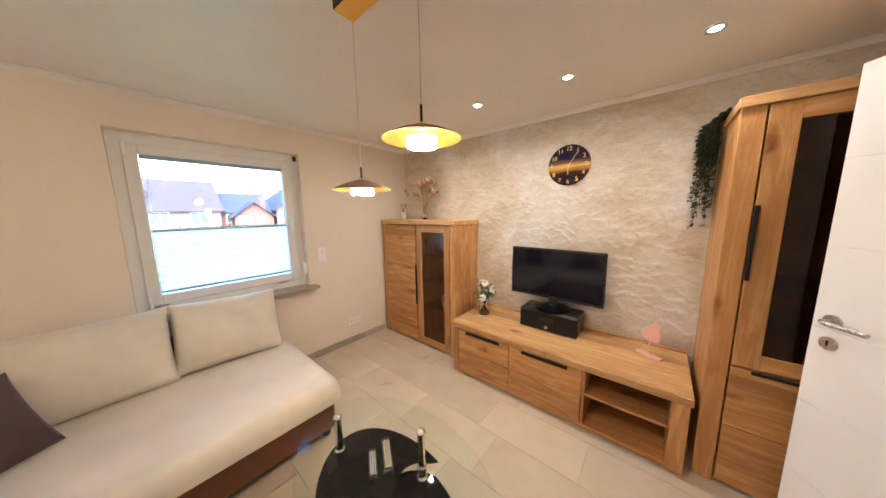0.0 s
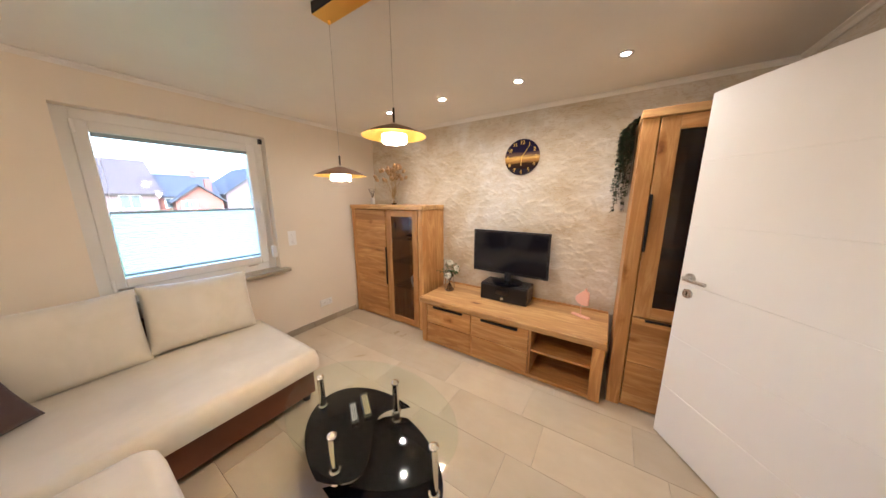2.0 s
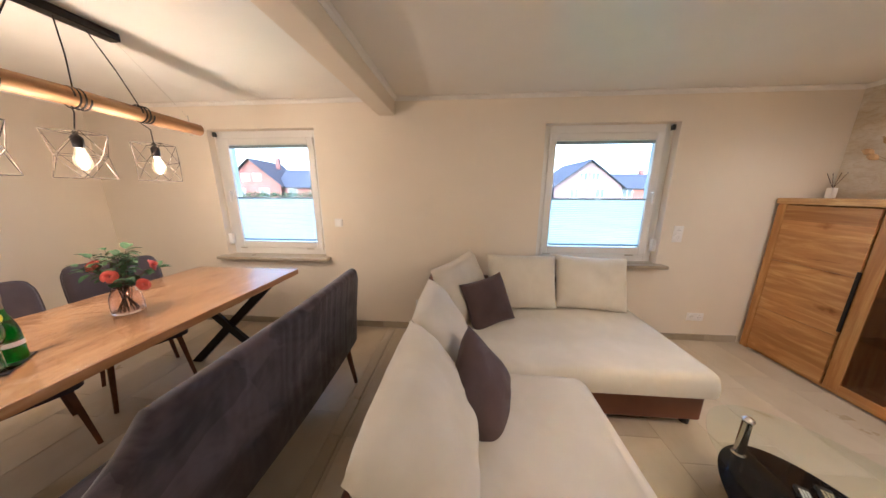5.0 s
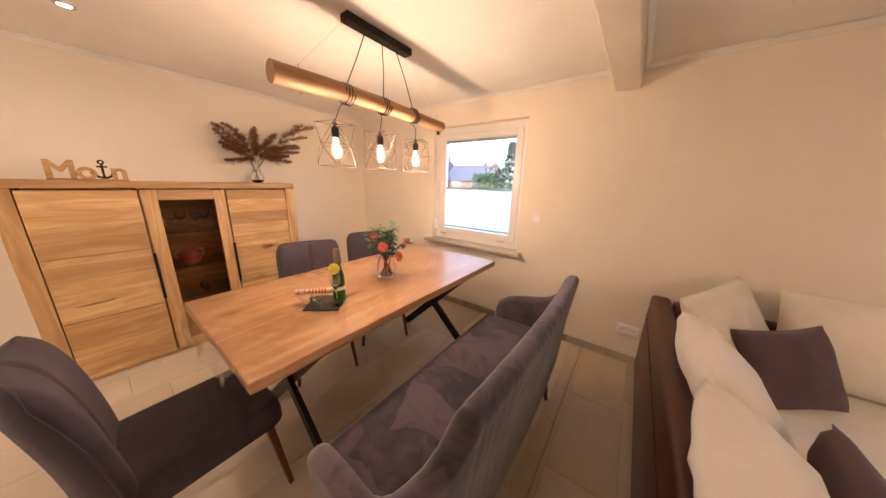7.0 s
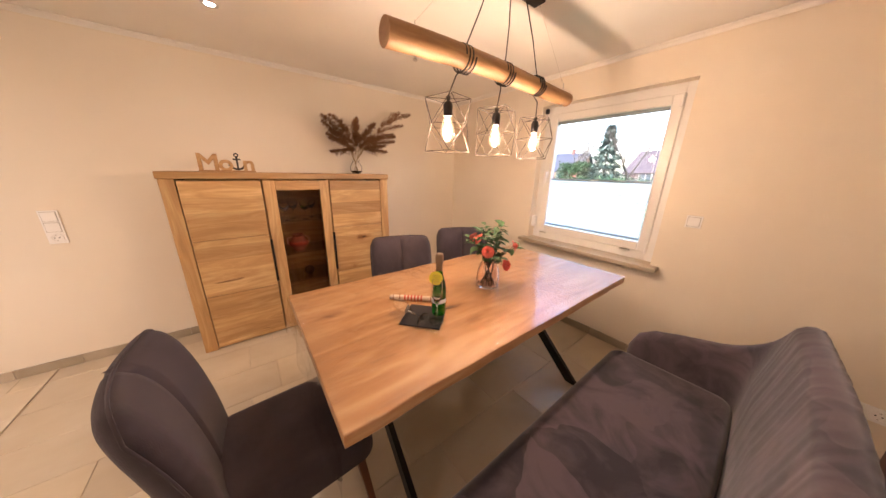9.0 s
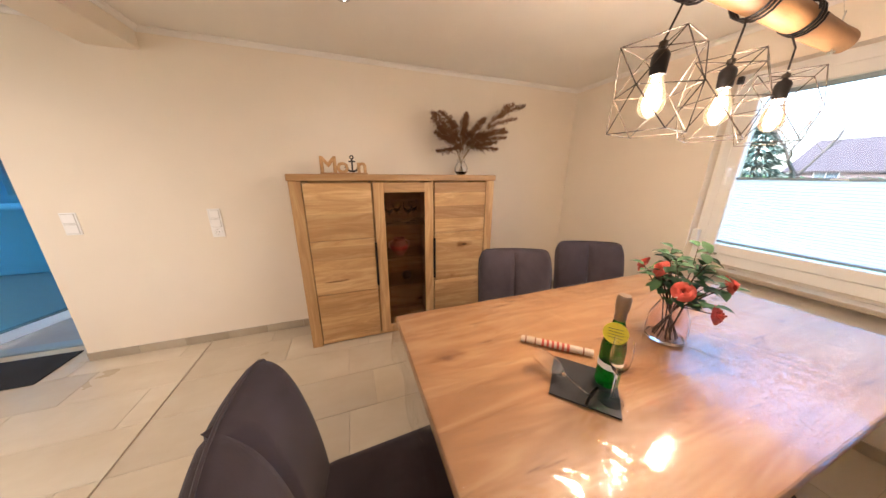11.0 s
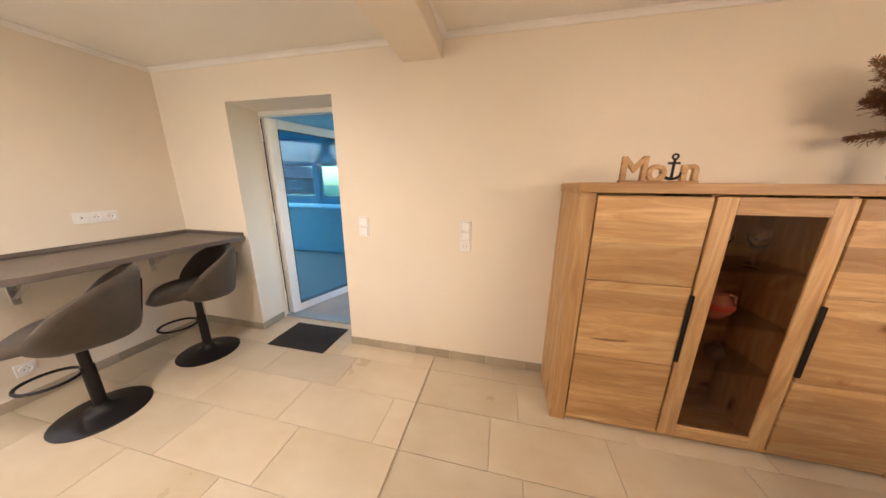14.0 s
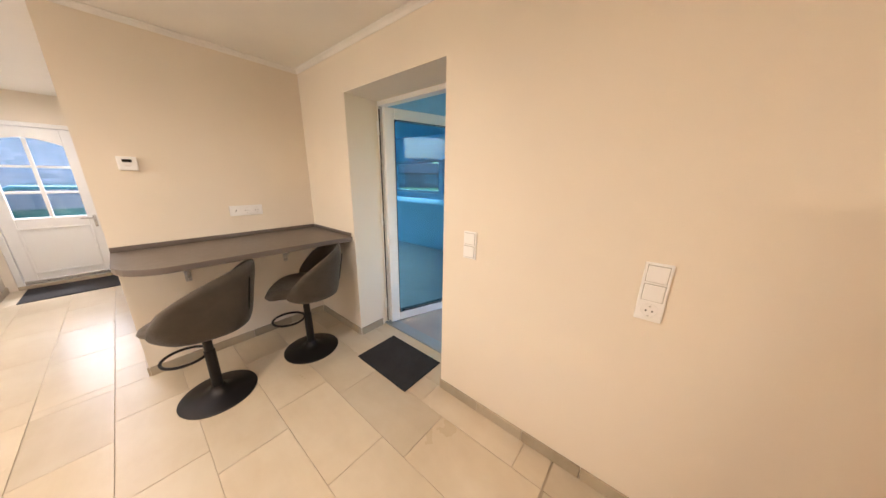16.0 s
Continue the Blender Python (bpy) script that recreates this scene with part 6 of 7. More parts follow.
def coffee_table():
    cx, cy = 0.608, 1.025
    root = thing("coffee_table", (cx, cy, 0), "oval glass coffee table with black shelves on chrome posts", "table")
    n = 64
    top = [(cx + 0.335 * math.cos(2 * math.pi * i / n), cy + 0.510 * math.sin(2 * math.pi * i / n)) for i in range(n)]
    part("glass_top", slab(top, 0.402, 0.410, 0.002, 1), M_TABLEGLASS, root, "clear oval glass top")

    def drop(sign, z):
        """Half an oval with a swirl for its inner edge, like a comma."""
        a, b = (0.285 if sign > 0 else 0.262), 0.475
        pts = []
        m = 30
        for i in range(m + 1):
            t = math.pi * i / m
            pts.append((a * math.cos(t), b * math.sin(t)))
        # inner edge: an S-curve back from the left end to the right end
        for i in range(1, 16):
            u = i / 16
            x = -a + 2 * a * u
            pts.append((x, -0.11 * math.sin(2 * math.pi * u) - 0.02))
        rot = math.radians(-9)
        out = []
        for x, y in pts:
            x, y = sign * x, sign * y
            out.append((cx + x * math.cos(rot) - y * math.sin(rot), cy + x * math.sin(rot) + y * math.cos(rot)))
        return slab(out, z, z + 0.008, 0.002, 1)

    part("upper_shelf", drop(1, 0.205), M_BLACKGLASS, root, "glossy black glass shelf")
    part("lower_shelf", drop(-1, 0.140), M_BLACKGLASS, root, "glossy black glass shelf, lower")
    for x, y, zs in ((0.600, 1.442, (0.205,)), (0.817, 1.030, (0.205, 0.140)), (0.400, 1.030, (0.205, 0.140)), (0.612, 0.607, (0.140,))):
        leg = part("leg", lathe([(0, 0.402), (0.019, 0.402), (0.019, 0.0), (0, 0.0)], (x, y, 0), 24), M_CHROME, root, "chrome post", smooth=40)
        part("cap", lathe([(0, 0.016), (0.012, 0.014), (0.022, 0.006), (0.024, 0.0), (0, 0.0)], (x, y, 0.4105), 24), M_CHROME, leg, "domed chrome cap", smooth=60)
        part("foot", lathe([(0, 0), (0.030, 0), (0.030, 0.006), (0.020, 0.028), (0, 0.028)], (x, y, 0), 24), M_CHROME, leg, smooth=40)
        for z in zs:
            part("collar", lathe([(0.019, 0.0), (0.027, 0.001), (0.027, 0.007), (0.021, 0.012), (0.019, 0.012)], (x, y, z + 0.0085), 24, caps=False), M_CHROME, leg, smooth=40)
            part("collar", lathe([(0.019, -0.012), (0.026, -0.010), (0.026, -0.001), (0.019, -0.0005)], (x, y, z), 24, caps=False), M_CHROME, leg, smooth=40)


coffee_table()


def remote(x, y, ang, L, w, mat, label, keymat):
    root = thing("remote_control", (x, y, 0.2135), label, "remote control", "remote controls")
    m = Matrix.Translation((x, y, 0.2135)) @ Matrix.Rotation(radians(ang), 4, "Z")
    part("body", turn(box(-w / 2, w / 2, -L / 2, L / 2, 0, 0.018, 0.005, seg=2), m), mat, root)
    ks = bmesh.new()
    for r in range(11):
        for c in range(3):
            box(-w * 0.32 + c * w * 0.25, -w * 0.32 + c * w * 0.25 + w * 0.16, -L * 0.40 + r * L * 0.073, -L * 0.40 + r * L * 0.073 + L * 0.042, 0.0175, 0.0205, bm=ks)
    part("keys", turn(ks, m), keymat, root, "small rubber keys")


remote(0.662, 1.228, -32, 0.165, 0.042, M_BLACKP, "black remote control with white keys lying on the black glass shelf", plain("grey keys", (0.75, 0.73, 0.70), 0.6))
remote(0.742, 1.215, -32, 0.205, 0.046, M_BLACKP, "longer black remote control with pale gold keys", plain("gold keys", (0.80, 0.68, 0.42), 0.4))

# ---- corner sofa ----


def sofa():
    root = thing("corner_sofa", (-0.4, 1.7, 0), "corner sofa with cream seats on a dark brown leatherette base", "sofa")
    xl, xr, xs, yb, yn, ys = -1.080, 0.770, -0.075, N - 0.030, 1.760, 0.440
    bs = box(xl + 0.01, xr - 0.02, yn + 0.03, yb - 0.10, 0.055, 0.295, 0.012, seg=2)
    part("base", bs, M_LEATHERLIT, root, "lit brown leatherette base")
    part("base", box(xl + 0.01, xs - 0.03, ys + 0.02, yn + 0.029, 0.055, 0.295, 0.012, seg=2), M_LEATHERLIT, root, "lit brown leatherette base")
    bk = mattress(xl, xl + 0.125, ys, yb, 0.055, 0.660, 0.030, corner=0.035, step=0.3)
    part("back_rest", bk, M_LEATHER, root, "high brown leatherette back", smooth=60)
    part("back_rest", mattress(xl + 0.127, 0.60, yb - 0.125, yb, 0.055, 0.650, 0.030, corner=0.04, step=0.3), M_LEATHER, root, "brown leatherette back under the window", smooth=60)
    part("seam_strip", box(xl - 0.002, xl + 0.004, ys + 0.05, yb - 0.05, 0.50, 0.506), M_LEATHER, root)
    dn = [(x, y) for x in (-0.25, 0.27) for y in (2.08, 2.36)]
    part("seat", mattress(xl + 0.13, xr + 0.012, 1.700, yb - 0.130, 0.292, 0.424, 0.055, dn, 2, 0.09), M_CREAM, root, "cream tufted seat cushion", smooth=60)
    dw = [(x, y) for x in (-0.74, -0.33) for y in (0.78, 1.22)]
    part("seat", mattress(xl + 0.13, xs + 0.040, ys, 1.690, 0.292, 0.430, 0.055, dw, 3, 0.09), M_CREAM, root, "cream tufted seat cushion", smooth=60)
    for x, y in ((xr - 0.07, yn + 0.08), (xr - 0.07, yb - 0.18), (xl + 0.07, yb - 0.1), (xs - 0.08, ys + 0.08), (xl + 0.07, ys + 0.08), (xs - 0.08, yn)):
        part("foot", rod((x, y, 0.0), (x, y, 0.056), 0.025, 0.030, n=14), M_BLACKP, root)


sofa()


def pillow(place, w, h, t, rot, seed, mat, label, group, corner=0.5):
    ob = solo("pillow", cushion(w, h, t, seed, corner=corner), mat, (0, 0, 0), label, "pillow", group, smooth=70)
    ob.matrix_basis = pose(*place, *rot)
    return ob


PC = "large cream pillow leaning on the sofa back"
pillow((-0.215, 2.600, 0.655), 0.62, 0.50, 0.20, (-17, 0, 2), 1, M_CREAM, PC + " under the window", "cream sofa pillows", 0.35)
pillow((0.395, 2.615, 0.655), 0.62, 0.48, 0.20, (-20, 2, -3), 2, M_CREAM, PC + " by the window's end", "cream sofa pillows", 0.35)
pillow((-0.735, 2.440, 0.655), 0.64, 0.52, 0.21, (-26, -4, 60), 3, M_CREAM, PC + " across the corner", "cream sofa pillows", 0.45)
pillow((-0.860, 1.770, 0.635), 0.66, 0.50, 0.22, (-33, 2, 91), 4, M_CREAM, PC + ", middle of the row", "cream sofa pillows", 0.4)
pillow((-0.865, 1.110, 0.630), 0.74, 0.50, 0.26, (-35, 0, 90), 5, M_CREAM, PC + " beside the dining bench", "cream sofa pillows", 0.4)
pillow((-0.545, 2.280, 0.590), 0.40, 0.40, 0.16, (-24, -8, 30), 6, M_MAUVE, "small dark mauve pillow in the sofa corner", "mauve pillows", 0.7)
pillow((-0.650, 1.385, 0.545), 0.42, 0.42, 0.17, (-30, -20, 76), 7, M_MAUVE, "small dark mauve pillow between two cream pillows", "mauve pillows", 0.7)

# ---- dining table ----


def dining_table():
    x0, x1, y0, y1, z = -3.140, -2.203, 0.563, 2.400, 0.787
    root = thing("dining_table", ((x0 + x1) / 2, (y0 + y1) / 2, 0), "thick wild oak dining table on black crossed steel legs", "table")
    rnd = random.Random(3)
    # three glued planks with a waving outer edge
    out = []
    for i in range(31):
        out.append((x1 + 0.006 * noise.noise(Vector((i * 0.35, 1, 0))), y0 + (y1 - y0) * i / 30))
    for i in range(31):
        out.append((x0 + 0.006 * noise.noise(Vector((i * 0.35, 7, 0))), y1 - (y1 - y0) * i / 30))
    b = slab(out, z - 0.046, z, 0.005, 2)
    part("tabletop", b, W_TABLE, root)
    # the clear film laid over the top, creased, with a corner that hangs down
    f = bmesh.new()
    nx, ny = 90, 170
    g = []
    for i in range(nx + 1):
        row = []
        for j in range(ny + 1):
            x, y = x0 - 0.004 + (x1 - x0 + 0.008) * i / nx, y0 - 0.004 + (y1 - y0 + 0.008) * j / ny
            w = noise.noise(Vector((x * 1.5 + y * 1.2, y * 9.0 - x * 5, 0.3)))
            v2 = noise.noise(Vector((x * 3.0 - y * 1.0, y * 15.0 + x * 7, 4.3)))
            zone = max(0.0, min(1.0, 0.55 + 1.2 * noise.noise(Vector((x * 1.6, y * 1.2, 5)))))
            ridge = max(0.0, 1 - abs(w) * 9) * 0.0050 + max(0.0, 1 - abs(v2) * 9) * 0.0026
            swell = 0.0012 * (1 + noise.noise(Vector((x * 4, y * 6, 9))))
            row.append(f.verts.new((x, y, z + 0.0016 + ridge * zone + swell)))
        g.append(row)
    for i in range(nx):
        for j in range(ny):
            f.faces.new((g[i][j], g[i + 1][j], g[i + 1][j + 1], g[i][j + 1]))
    film = thing("table_film", (-2.67, 1.48, z), "clear creased plastic film covering the oak table", "tablecloth")
    part("sheet", f, M_FILM, film, smooth=180)
    # the edge of the film hangs over the near end in slack waves, longest at the corner
    h = bmesh.new()
    rows = []
    for k in range(13):
        v = k / 12
        row = []
        for i in range(nx + 1):
            u = i / nx
            fall = (0.15 + 0.10 * u ** 3 + 0.012 * math.sin(u * 23)) * v
            wav = (0.010 * math.sin(u * 19) + 0.010 * noise.noise(Vector((u * 9, v * 2.5, 3.0)))) * v
            row.append(h.verts.new((x0 - 0.004 + (x1 - x0 + 0.008) * u + 0.03 * v * (u - 0.2), y0 - 0.006 - 0.022 * v - wav, z + 0.002 - fall)))
        rows.append(row)
    for lo, hi in zip(rows, rows[1:]):
        for i in range(nx):
            h.faces.new((lo[i], hi[i], hi[i + 1], lo[i + 1]))
    part("hanging_edge", h, M_FILM, film, "slack hanging edge of the film", smooth=180)
    for y in (0.840, 2.120):
        for s in (-1, 1):
            xa, xb = -2.672 - s * 0.385, -2.672 + s * 0.385
            m = bmesh.new()
            w = 0.045
            yy = y + (0.0 if s > 0 else 0.001)
            pts = [(xa - w, 0.0), (xa + w, 0.0), (xb + w, z - 0.052), (xb - w, z - 0.052)]
            q = slab(pts, 0, 0.028 if s > 0 else 0.026)
            turn(q, Matrix(((1, 0, 0, 0), (0, 0, 1, yy), (0, 1, 0, 0), (0, 0, 0, 1))))
            bmesh.ops.recalc_face_normals(q, faces=q.faces)
            merge(m, q)
            for v in m.verts:
                v.co.y += 0.027 * (1 if s > 0 else 0) - 0.014
            part("leg", m, M_BLACK, root, "flat black steel cross leg")
        part("cross_bar", box(-3.06, -2.29, y - 0.04, y + 0.06, z - 0.0515, z - 0.0465), M_BLACK, root)


dining_table()


def stuffed_back(w, h, t, curve, lean, seam_depth=0.010, top_round=0.06, bottom_narrow=0.06, n=26, m=22):
    """A curved, padded chair back in the x-z plane from z = 0 up, facing +y, hollow side to the front."""
    b = bmesh.new()
    rows = []
    for j in range(m + 1):
        v = 1 - (1 - j / m) ** 1.6
        row = []
        for i in range(n + 1):
            u = 2 * i / n - 1
            half = w / 2 * (1 - bottom_narrow * (1 - v))
            # rounded upper corners
            zz = v * h
            over = max(0.0, abs(u) * w / 2 - (w / 2 - top_round))
            drop = top_round - math.sqrt(max(0.0, top_round ** 2 - over ** 2))
            row.append((u * half * (1 - 0.04 * v ** 9), curve * u * u + lean * v * v, zz - drop * v ** 3))
        rows.append(row)
    front, back = [], []
    for j, row in enumerate(rows):
        v = 1 - (1 - j / m) ** 1.6
        fr, bk = [], []
        for i, (x, y, z) in enumerate(row):
            u = 2 * i / n - 1
            edge = (1 - abs(u) ** 8) ** 0.5 * (1 - v ** 11) ** 0.5 if 0 < j < m and 0 < i < n else 0.0
            edge = max(edge, 0.12 if 0 < j < m and 0 < i < n else 0.0)
            seam = seam_depth * math.exp(-((u / 0.035) ** 2))
            fr.append(b.verts.new((x, y + t / 2 * edge - seam, z)))
            bk.append(b.verts.new((x, y - t / 2 * edge + seam * 0.4, z)))
        front.append(fr)
        back.append(bk)
    for j in range(m):
        for i in range(n):
            b.faces.new((front[j][i], front[j][i + 1], front[j + 1][i + 1], front[j + 1][i]))
            b.faces.new((back[j][i], back[j + 1][i], back[j + 1][i + 1], back[j][i + 1]))
    bmesh.ops.remove_doubles(b, verts=b.verts, dist=1e-5)
    bmesh.ops.recalc_face_normals(b, faces=b.faces)
    rim = [row[0] for row in rows[1:]] + list(rows[-1][1:-1]) + [row[-1] for row in rows[:0:-1]]
    return b, rim


def dining_chair(label):
    """A padded chair at the origin, facing +y."""
    root = thing("dining_chair", (0, 0, 0), label, "chair", "chairs at the dining table")
    st = mattress(-0.225, 0.225, -0.20, 0.285, 0.385, 0.490, 0.035, corner=0.07, step=0.06)
    part("seat", st, M_GREYF, root, smooth=60)
    bk, rim = stuffed_back(0.480, 0.590, 0.108, 0.040, -0.085, top_round=0.058, seam_depth=0.020)
    turn(bk, Matrix.Translation((0, -0.215, 0.345)))
    part("backrest", bk, M_GREYF, root, "curved padded back with a middle seam", smooth=70)
    part("piping", tube([(x, y - 0.213, z + 0.347) for x, y, z in rim], 0.0038, 6), M_GREYF, root, "stitched seam round the back", smooth=60)
    for sx in (-1, 1):
        for sy in (-1, 1):
            a = (sx * 0.165, sy * 0.19 + 0.03, 0.39)
            c = (sx * 0.205, sy * 0.235 + 0.03, 0.0)
            q = rod(c, a, 0.014, 0.022, 4)
            part("leg", q, M_DARKWOOD, root, "tapered brown wooden leg")
    return root


ch = dining_chair("grey violet upholstered dining chair at the oak table's side")
ch.matrix_basis = pose(-3.190, 1.300, 0, 0, 0, -110)
c2 = copy_thing(ch, pose(-3.195, 1.900, 0, 0, 0, -117))
c2["label"] = "grey violet upholstered dining chair near the dining window"
c3 = copy_thing(ch, pose(-2.610, 0.428, 0, 0, 0, 3))
c3["label"] = "grey violet upholstered dining chair at the oak table's head"


def bench():
    """A long padded bench with arms and a high back, facing the table (towards -x)."""
    x_b, x_f, y0, y1 = -1.560, -2.090, 0.640, 2.105
    root = thing("dining_bench", ((x_b + x_f) / 2, (y0 + y1) / 2, 0), "long taupe suede dining bench with a high padded back", "bench")
    part("seat", mattress(x_f, x_b - 0.02, y0 + 0.03, y1 - 0.03, 0.375, 0.480, 0.04, corner=0.08, step=0.05, seed=8), M_SUEDE, root, "worn taupe suede seat", smooth=60)
    # back: a padded band that turns forward into the two arms
    b = bmesh.new()
    path = []
    r = 0.14
    path.append((x_f + 0.07, y0 + 0.026, 0.520))
    path.append((x_f + 0.10, y0 + 0.024, 0.600))
    path.append((x_f + 0.16, y0 + 0.02, 0.640))
    path.append((x_f + 0.26, y0 + 0.012, 0.665))
    for k in range(7):
        a = radians(-90 + 90 * k / 6)
        path.append((x_b - r + r * math.cos(a), y0 + r + r * math.sin(a), 0.69 + 0.235 * (k / 6) ** 1.4))
    n_mid = 120
    for k in range(1, n_mid):
        path.append((x_b + 0.022 * math.sin(math.pi * k / n_mid), y0 + r + (y1 - y0 - 2 * r) * k / n_mid, 0.945 + 0.008 * math.sin(math.pi * k / n_mid)))
    for k in range(7):
        a = radians(90 * k / 6)
        path.append((x_b - r + r * math.cos(a), y1 - r + r * math.sin(a), 0.69 + 0.235 * (1 - k / 6) ** 1.4))
    path.append((x_f + 0.26, y1 - 0.012, 0.665))
    path.append((x_f + 0.16, y1 - 0.02, 0.640))
    path.append((x_f + 0.10, y1 - 0.024, 0.600))
    path.append((x_f + 0.07, y1 - 0.026, 0.520))
    half = 0.036
    prof_n = 14
    rings = []
    for i, (x, y, top) in enumerate(path):
        p, q = Vector(path[max(0, i - 1)][:2]), Vector(path[min(len(path) - 1, i + 1)][:2])
        d = (q - p).normalized()
        nrm = Vector((d.y, -d.x))
        ring = []
        end = 0.35 if i in (0, len(path) - 1) else 1.0
        zb = 0.375
        # section: inner bottom -> inner top -> rounded head -> outer top -> outer bottom
        sec = [(-half, zb), (-half * 1.05, (zb + top) / 2), (-half, top - 0.04)]
        for k in range(5):
            a = math.pi * (1 - (k + 0.5) / 5)
            sec.append((half * math.cos(a), top - 0.034 + 0.034 * math.sin(a)))
        sec += [(half, top - 0.04), (half * 1.05, (zb + top) / 2), (half * 0.9, zb)]
        lean = 0.055
        gather = 0.0035 * noise.noise(Vector((y * 34, 0.0, 2.0))) + 0.002 * noise.noise(Vector((y * 80, 3.0, 0.0)))
        for j, (off, zz) in enumerate(sec):
            k = (zz - zb) / 0.57
            if 0 < j < len(sec) - 1:
                off += gather * (1 if off > 0 else -1)
            tilt = lean * k * k if 2 <= i < len(path) - 2 else lean * k * k * 0.4
            ring.append(b.verts.new((x + nrm.x * off * end + nrm.x * tilt, y + nrm.y * off * end + nrm.y * tilt, zz)))
        rings.append(ring)
    for a, c in zip(rings, rings[1:]):
        m = len(a)
        for k in range(m):
            b.faces.new((a[k], a[(k + 1) % m], c[(k + 1) % m], c[k]))
    b.faces.new(rings[0][::-1])
    b.faces.new(rings[-1])
    bmesh.ops.recalc_face_normals(b, faces=b.faces)
    part("backrest", b, M_SUEDE, root, "taupe suede back running round into the arms", smooth=60)
    for x, sx in ((x_f + 0.09, -1), (x_b - 0.05, 1)):
        for y, sy in ((y0 + 0.13, -1), (y1 - 0.13, 1)):
            part("leg", rod((x + sx * 0.045, y + sy * 0.03, 0), (x, y, 0.378), 0.013, 0.022, 8), M_DARKWOOD, root, "round tapered brown leg")


bench()

# ---- the lamp over the table ----


def log_lamp():
    x, y0, y1, z = -2.658, 0.935, 2.180, 1.890
    root = thing("log_lamp", (x, (y0 + y1) / 2, CEIL), "hanging lamp with a wooden log and three glowing caged bulbs", "ceiling lamp")
    part("canopy", box(x - 0.032, x + 0.032, 1.320, 1.795, CEIL - 0.040, CEIL - 0.001, 0.002), M_BLACK, root, "black metal ceiling box")
    pts, rs = [], []
    for i in range(15):
        u = i / 14
        pts.append((x + 0.006 * math.sin(u * 5), y0 + (y1 - y0) * u, z + 0.010 * math.sin(u * 4.2) + 0.004))
        rs.append((0.047 - 0.009 * u) * (1 + 0.05 * noise.noise(Vector((u * 7, 0, 2)))))
    part("log", tube(pts, rs, 18), M_LOG, root, "peeled wooden log", smooth=50)
    for yy in (1.06, 2.11):
        q = rod((x, yy, z - 0.056), (x, yy, z + 0.075), 0.0025, n=8)
        merge(q, lathe([(0, -0.006), (0.009, -0.006), (0.009, 0), (0, 0)], (x, yy, z - 0.048), 12))
        part("hanging_bolt", q, M_STEEL, root)
    part("wire", rod((x, 1.06, z + 0.07), (x, 1.33, CEIL - 0.03), 0.0006, n=5), M_STEEL, root)
    part("wire", rod((x, 2.11, z + 0.06), (x, 1.785, CEIL - 0.03), 0.0006, n=5), M_STEEL, root)
    for k, (yb, yc) in enumerate(((1.225, 1.305), (1.535, 1.570), (1.865, 1.840))):
        top = (x, (1.450, 1.572, 1.680)[k], CEIL - 0.04)
        part("cord", tube([top, (x + 0.003, (top[1] + yc) / 2 + 0.004, 2.09), (x, yc, z + 0.04)], 0.0028, 7), M_BLACK, root, "black fabric cord")
        coil = []
        for i in range(46):
            a = i / 45 * 2 * math.pi * 3
            r = 0.0515 - 0.003 * k
            coil.append((x + r * math.cos(a), yc - 0.028 + 0.056 * i / 45, z + 0.008 + r * math.sin(a)))
        part("cord_coil", tube(coil, 0.0036, 6), M_BLACK, root, "black cord wound round the log")
        part("cord", tube([(x, yc - 0.02, z - 0.042), (x, (yb + yc) / 2, z - 0.06) if abs(yb - yc) > 0.03 else (x, yb, z - 0.07), (x, yb, 1.745)], 0.0028, 7), M_BLACK, root, "black fabric cord")
        part("socket", lathe([(0, 0.0), (0.019, 0.0), (0.021, 0.045), (0.016, 0.055), (0.007, 0.062), (0.006, 0.080), (0, 0.080)], (x, yb, 1.665), 24), M_BLACK, root, "black lamp socket", smooth=40)
        bulb = part("bulb", lathe([(0, -0.106), (0.010, -0.105), (0.020, -0.099), (0.029, -0.086), (0.032, -0.070), (0.030, -0.052), (0.022, -0.024), (0.016, -0.006), (0.0135, 0.0)], (x, yb, 1.665), 28, caps=False), M_BULBGLASS, root, "clear filament bulb", smooth=60)
        bulb.visible_shadow = False
        fil = bmesh.new()
        for a in range(6):
            q = a * math.pi / 3
            tube([(x + 0.004 * math.cos(q), yb + 0.004 * math.sin(q), 1.655), (x + 0.013 * math.cos(q), yb + 0.013 * math.sin(q), 1.590)], 0.0012, 5, bm=fil)
        part("filament", fil, M_BULB, bulb)
        lamp("bulb_lamp", "POINT", (x, yb, 1.610), BULB_W, WARM, 0.025)
        # cage: square top and bottom, a wider ring at the middle, joined by slanting wires
        cage = part("cage", rod((x, yb, 1.731), (x, yb, 1.743), 0.010, n=14), M_BRASSDULL, root, "geometric cage of thin wire")
        zt, zm, zb2 = 1.737, 1.628, 1.520
        rot = radians((12, 20, 26)[k])
        T1 = [(x + 0.100 * math.cos(rot + a * math.pi / 2 + math.pi / 4), yb + 0.100 * math.sin(rot + a * math.pi / 2 + math.pi / 4), zt) for a in range(4)]
        B1 = [(p[0], p[1], zb2) for p in T1]
        Mi = [(x + 0.104 * math.cos(rot + a * math.pi / 2), yb + 0.104 * math.sin(rot + a * math.pi / 2), zm) for a in range(4)]
        w = 0.0015
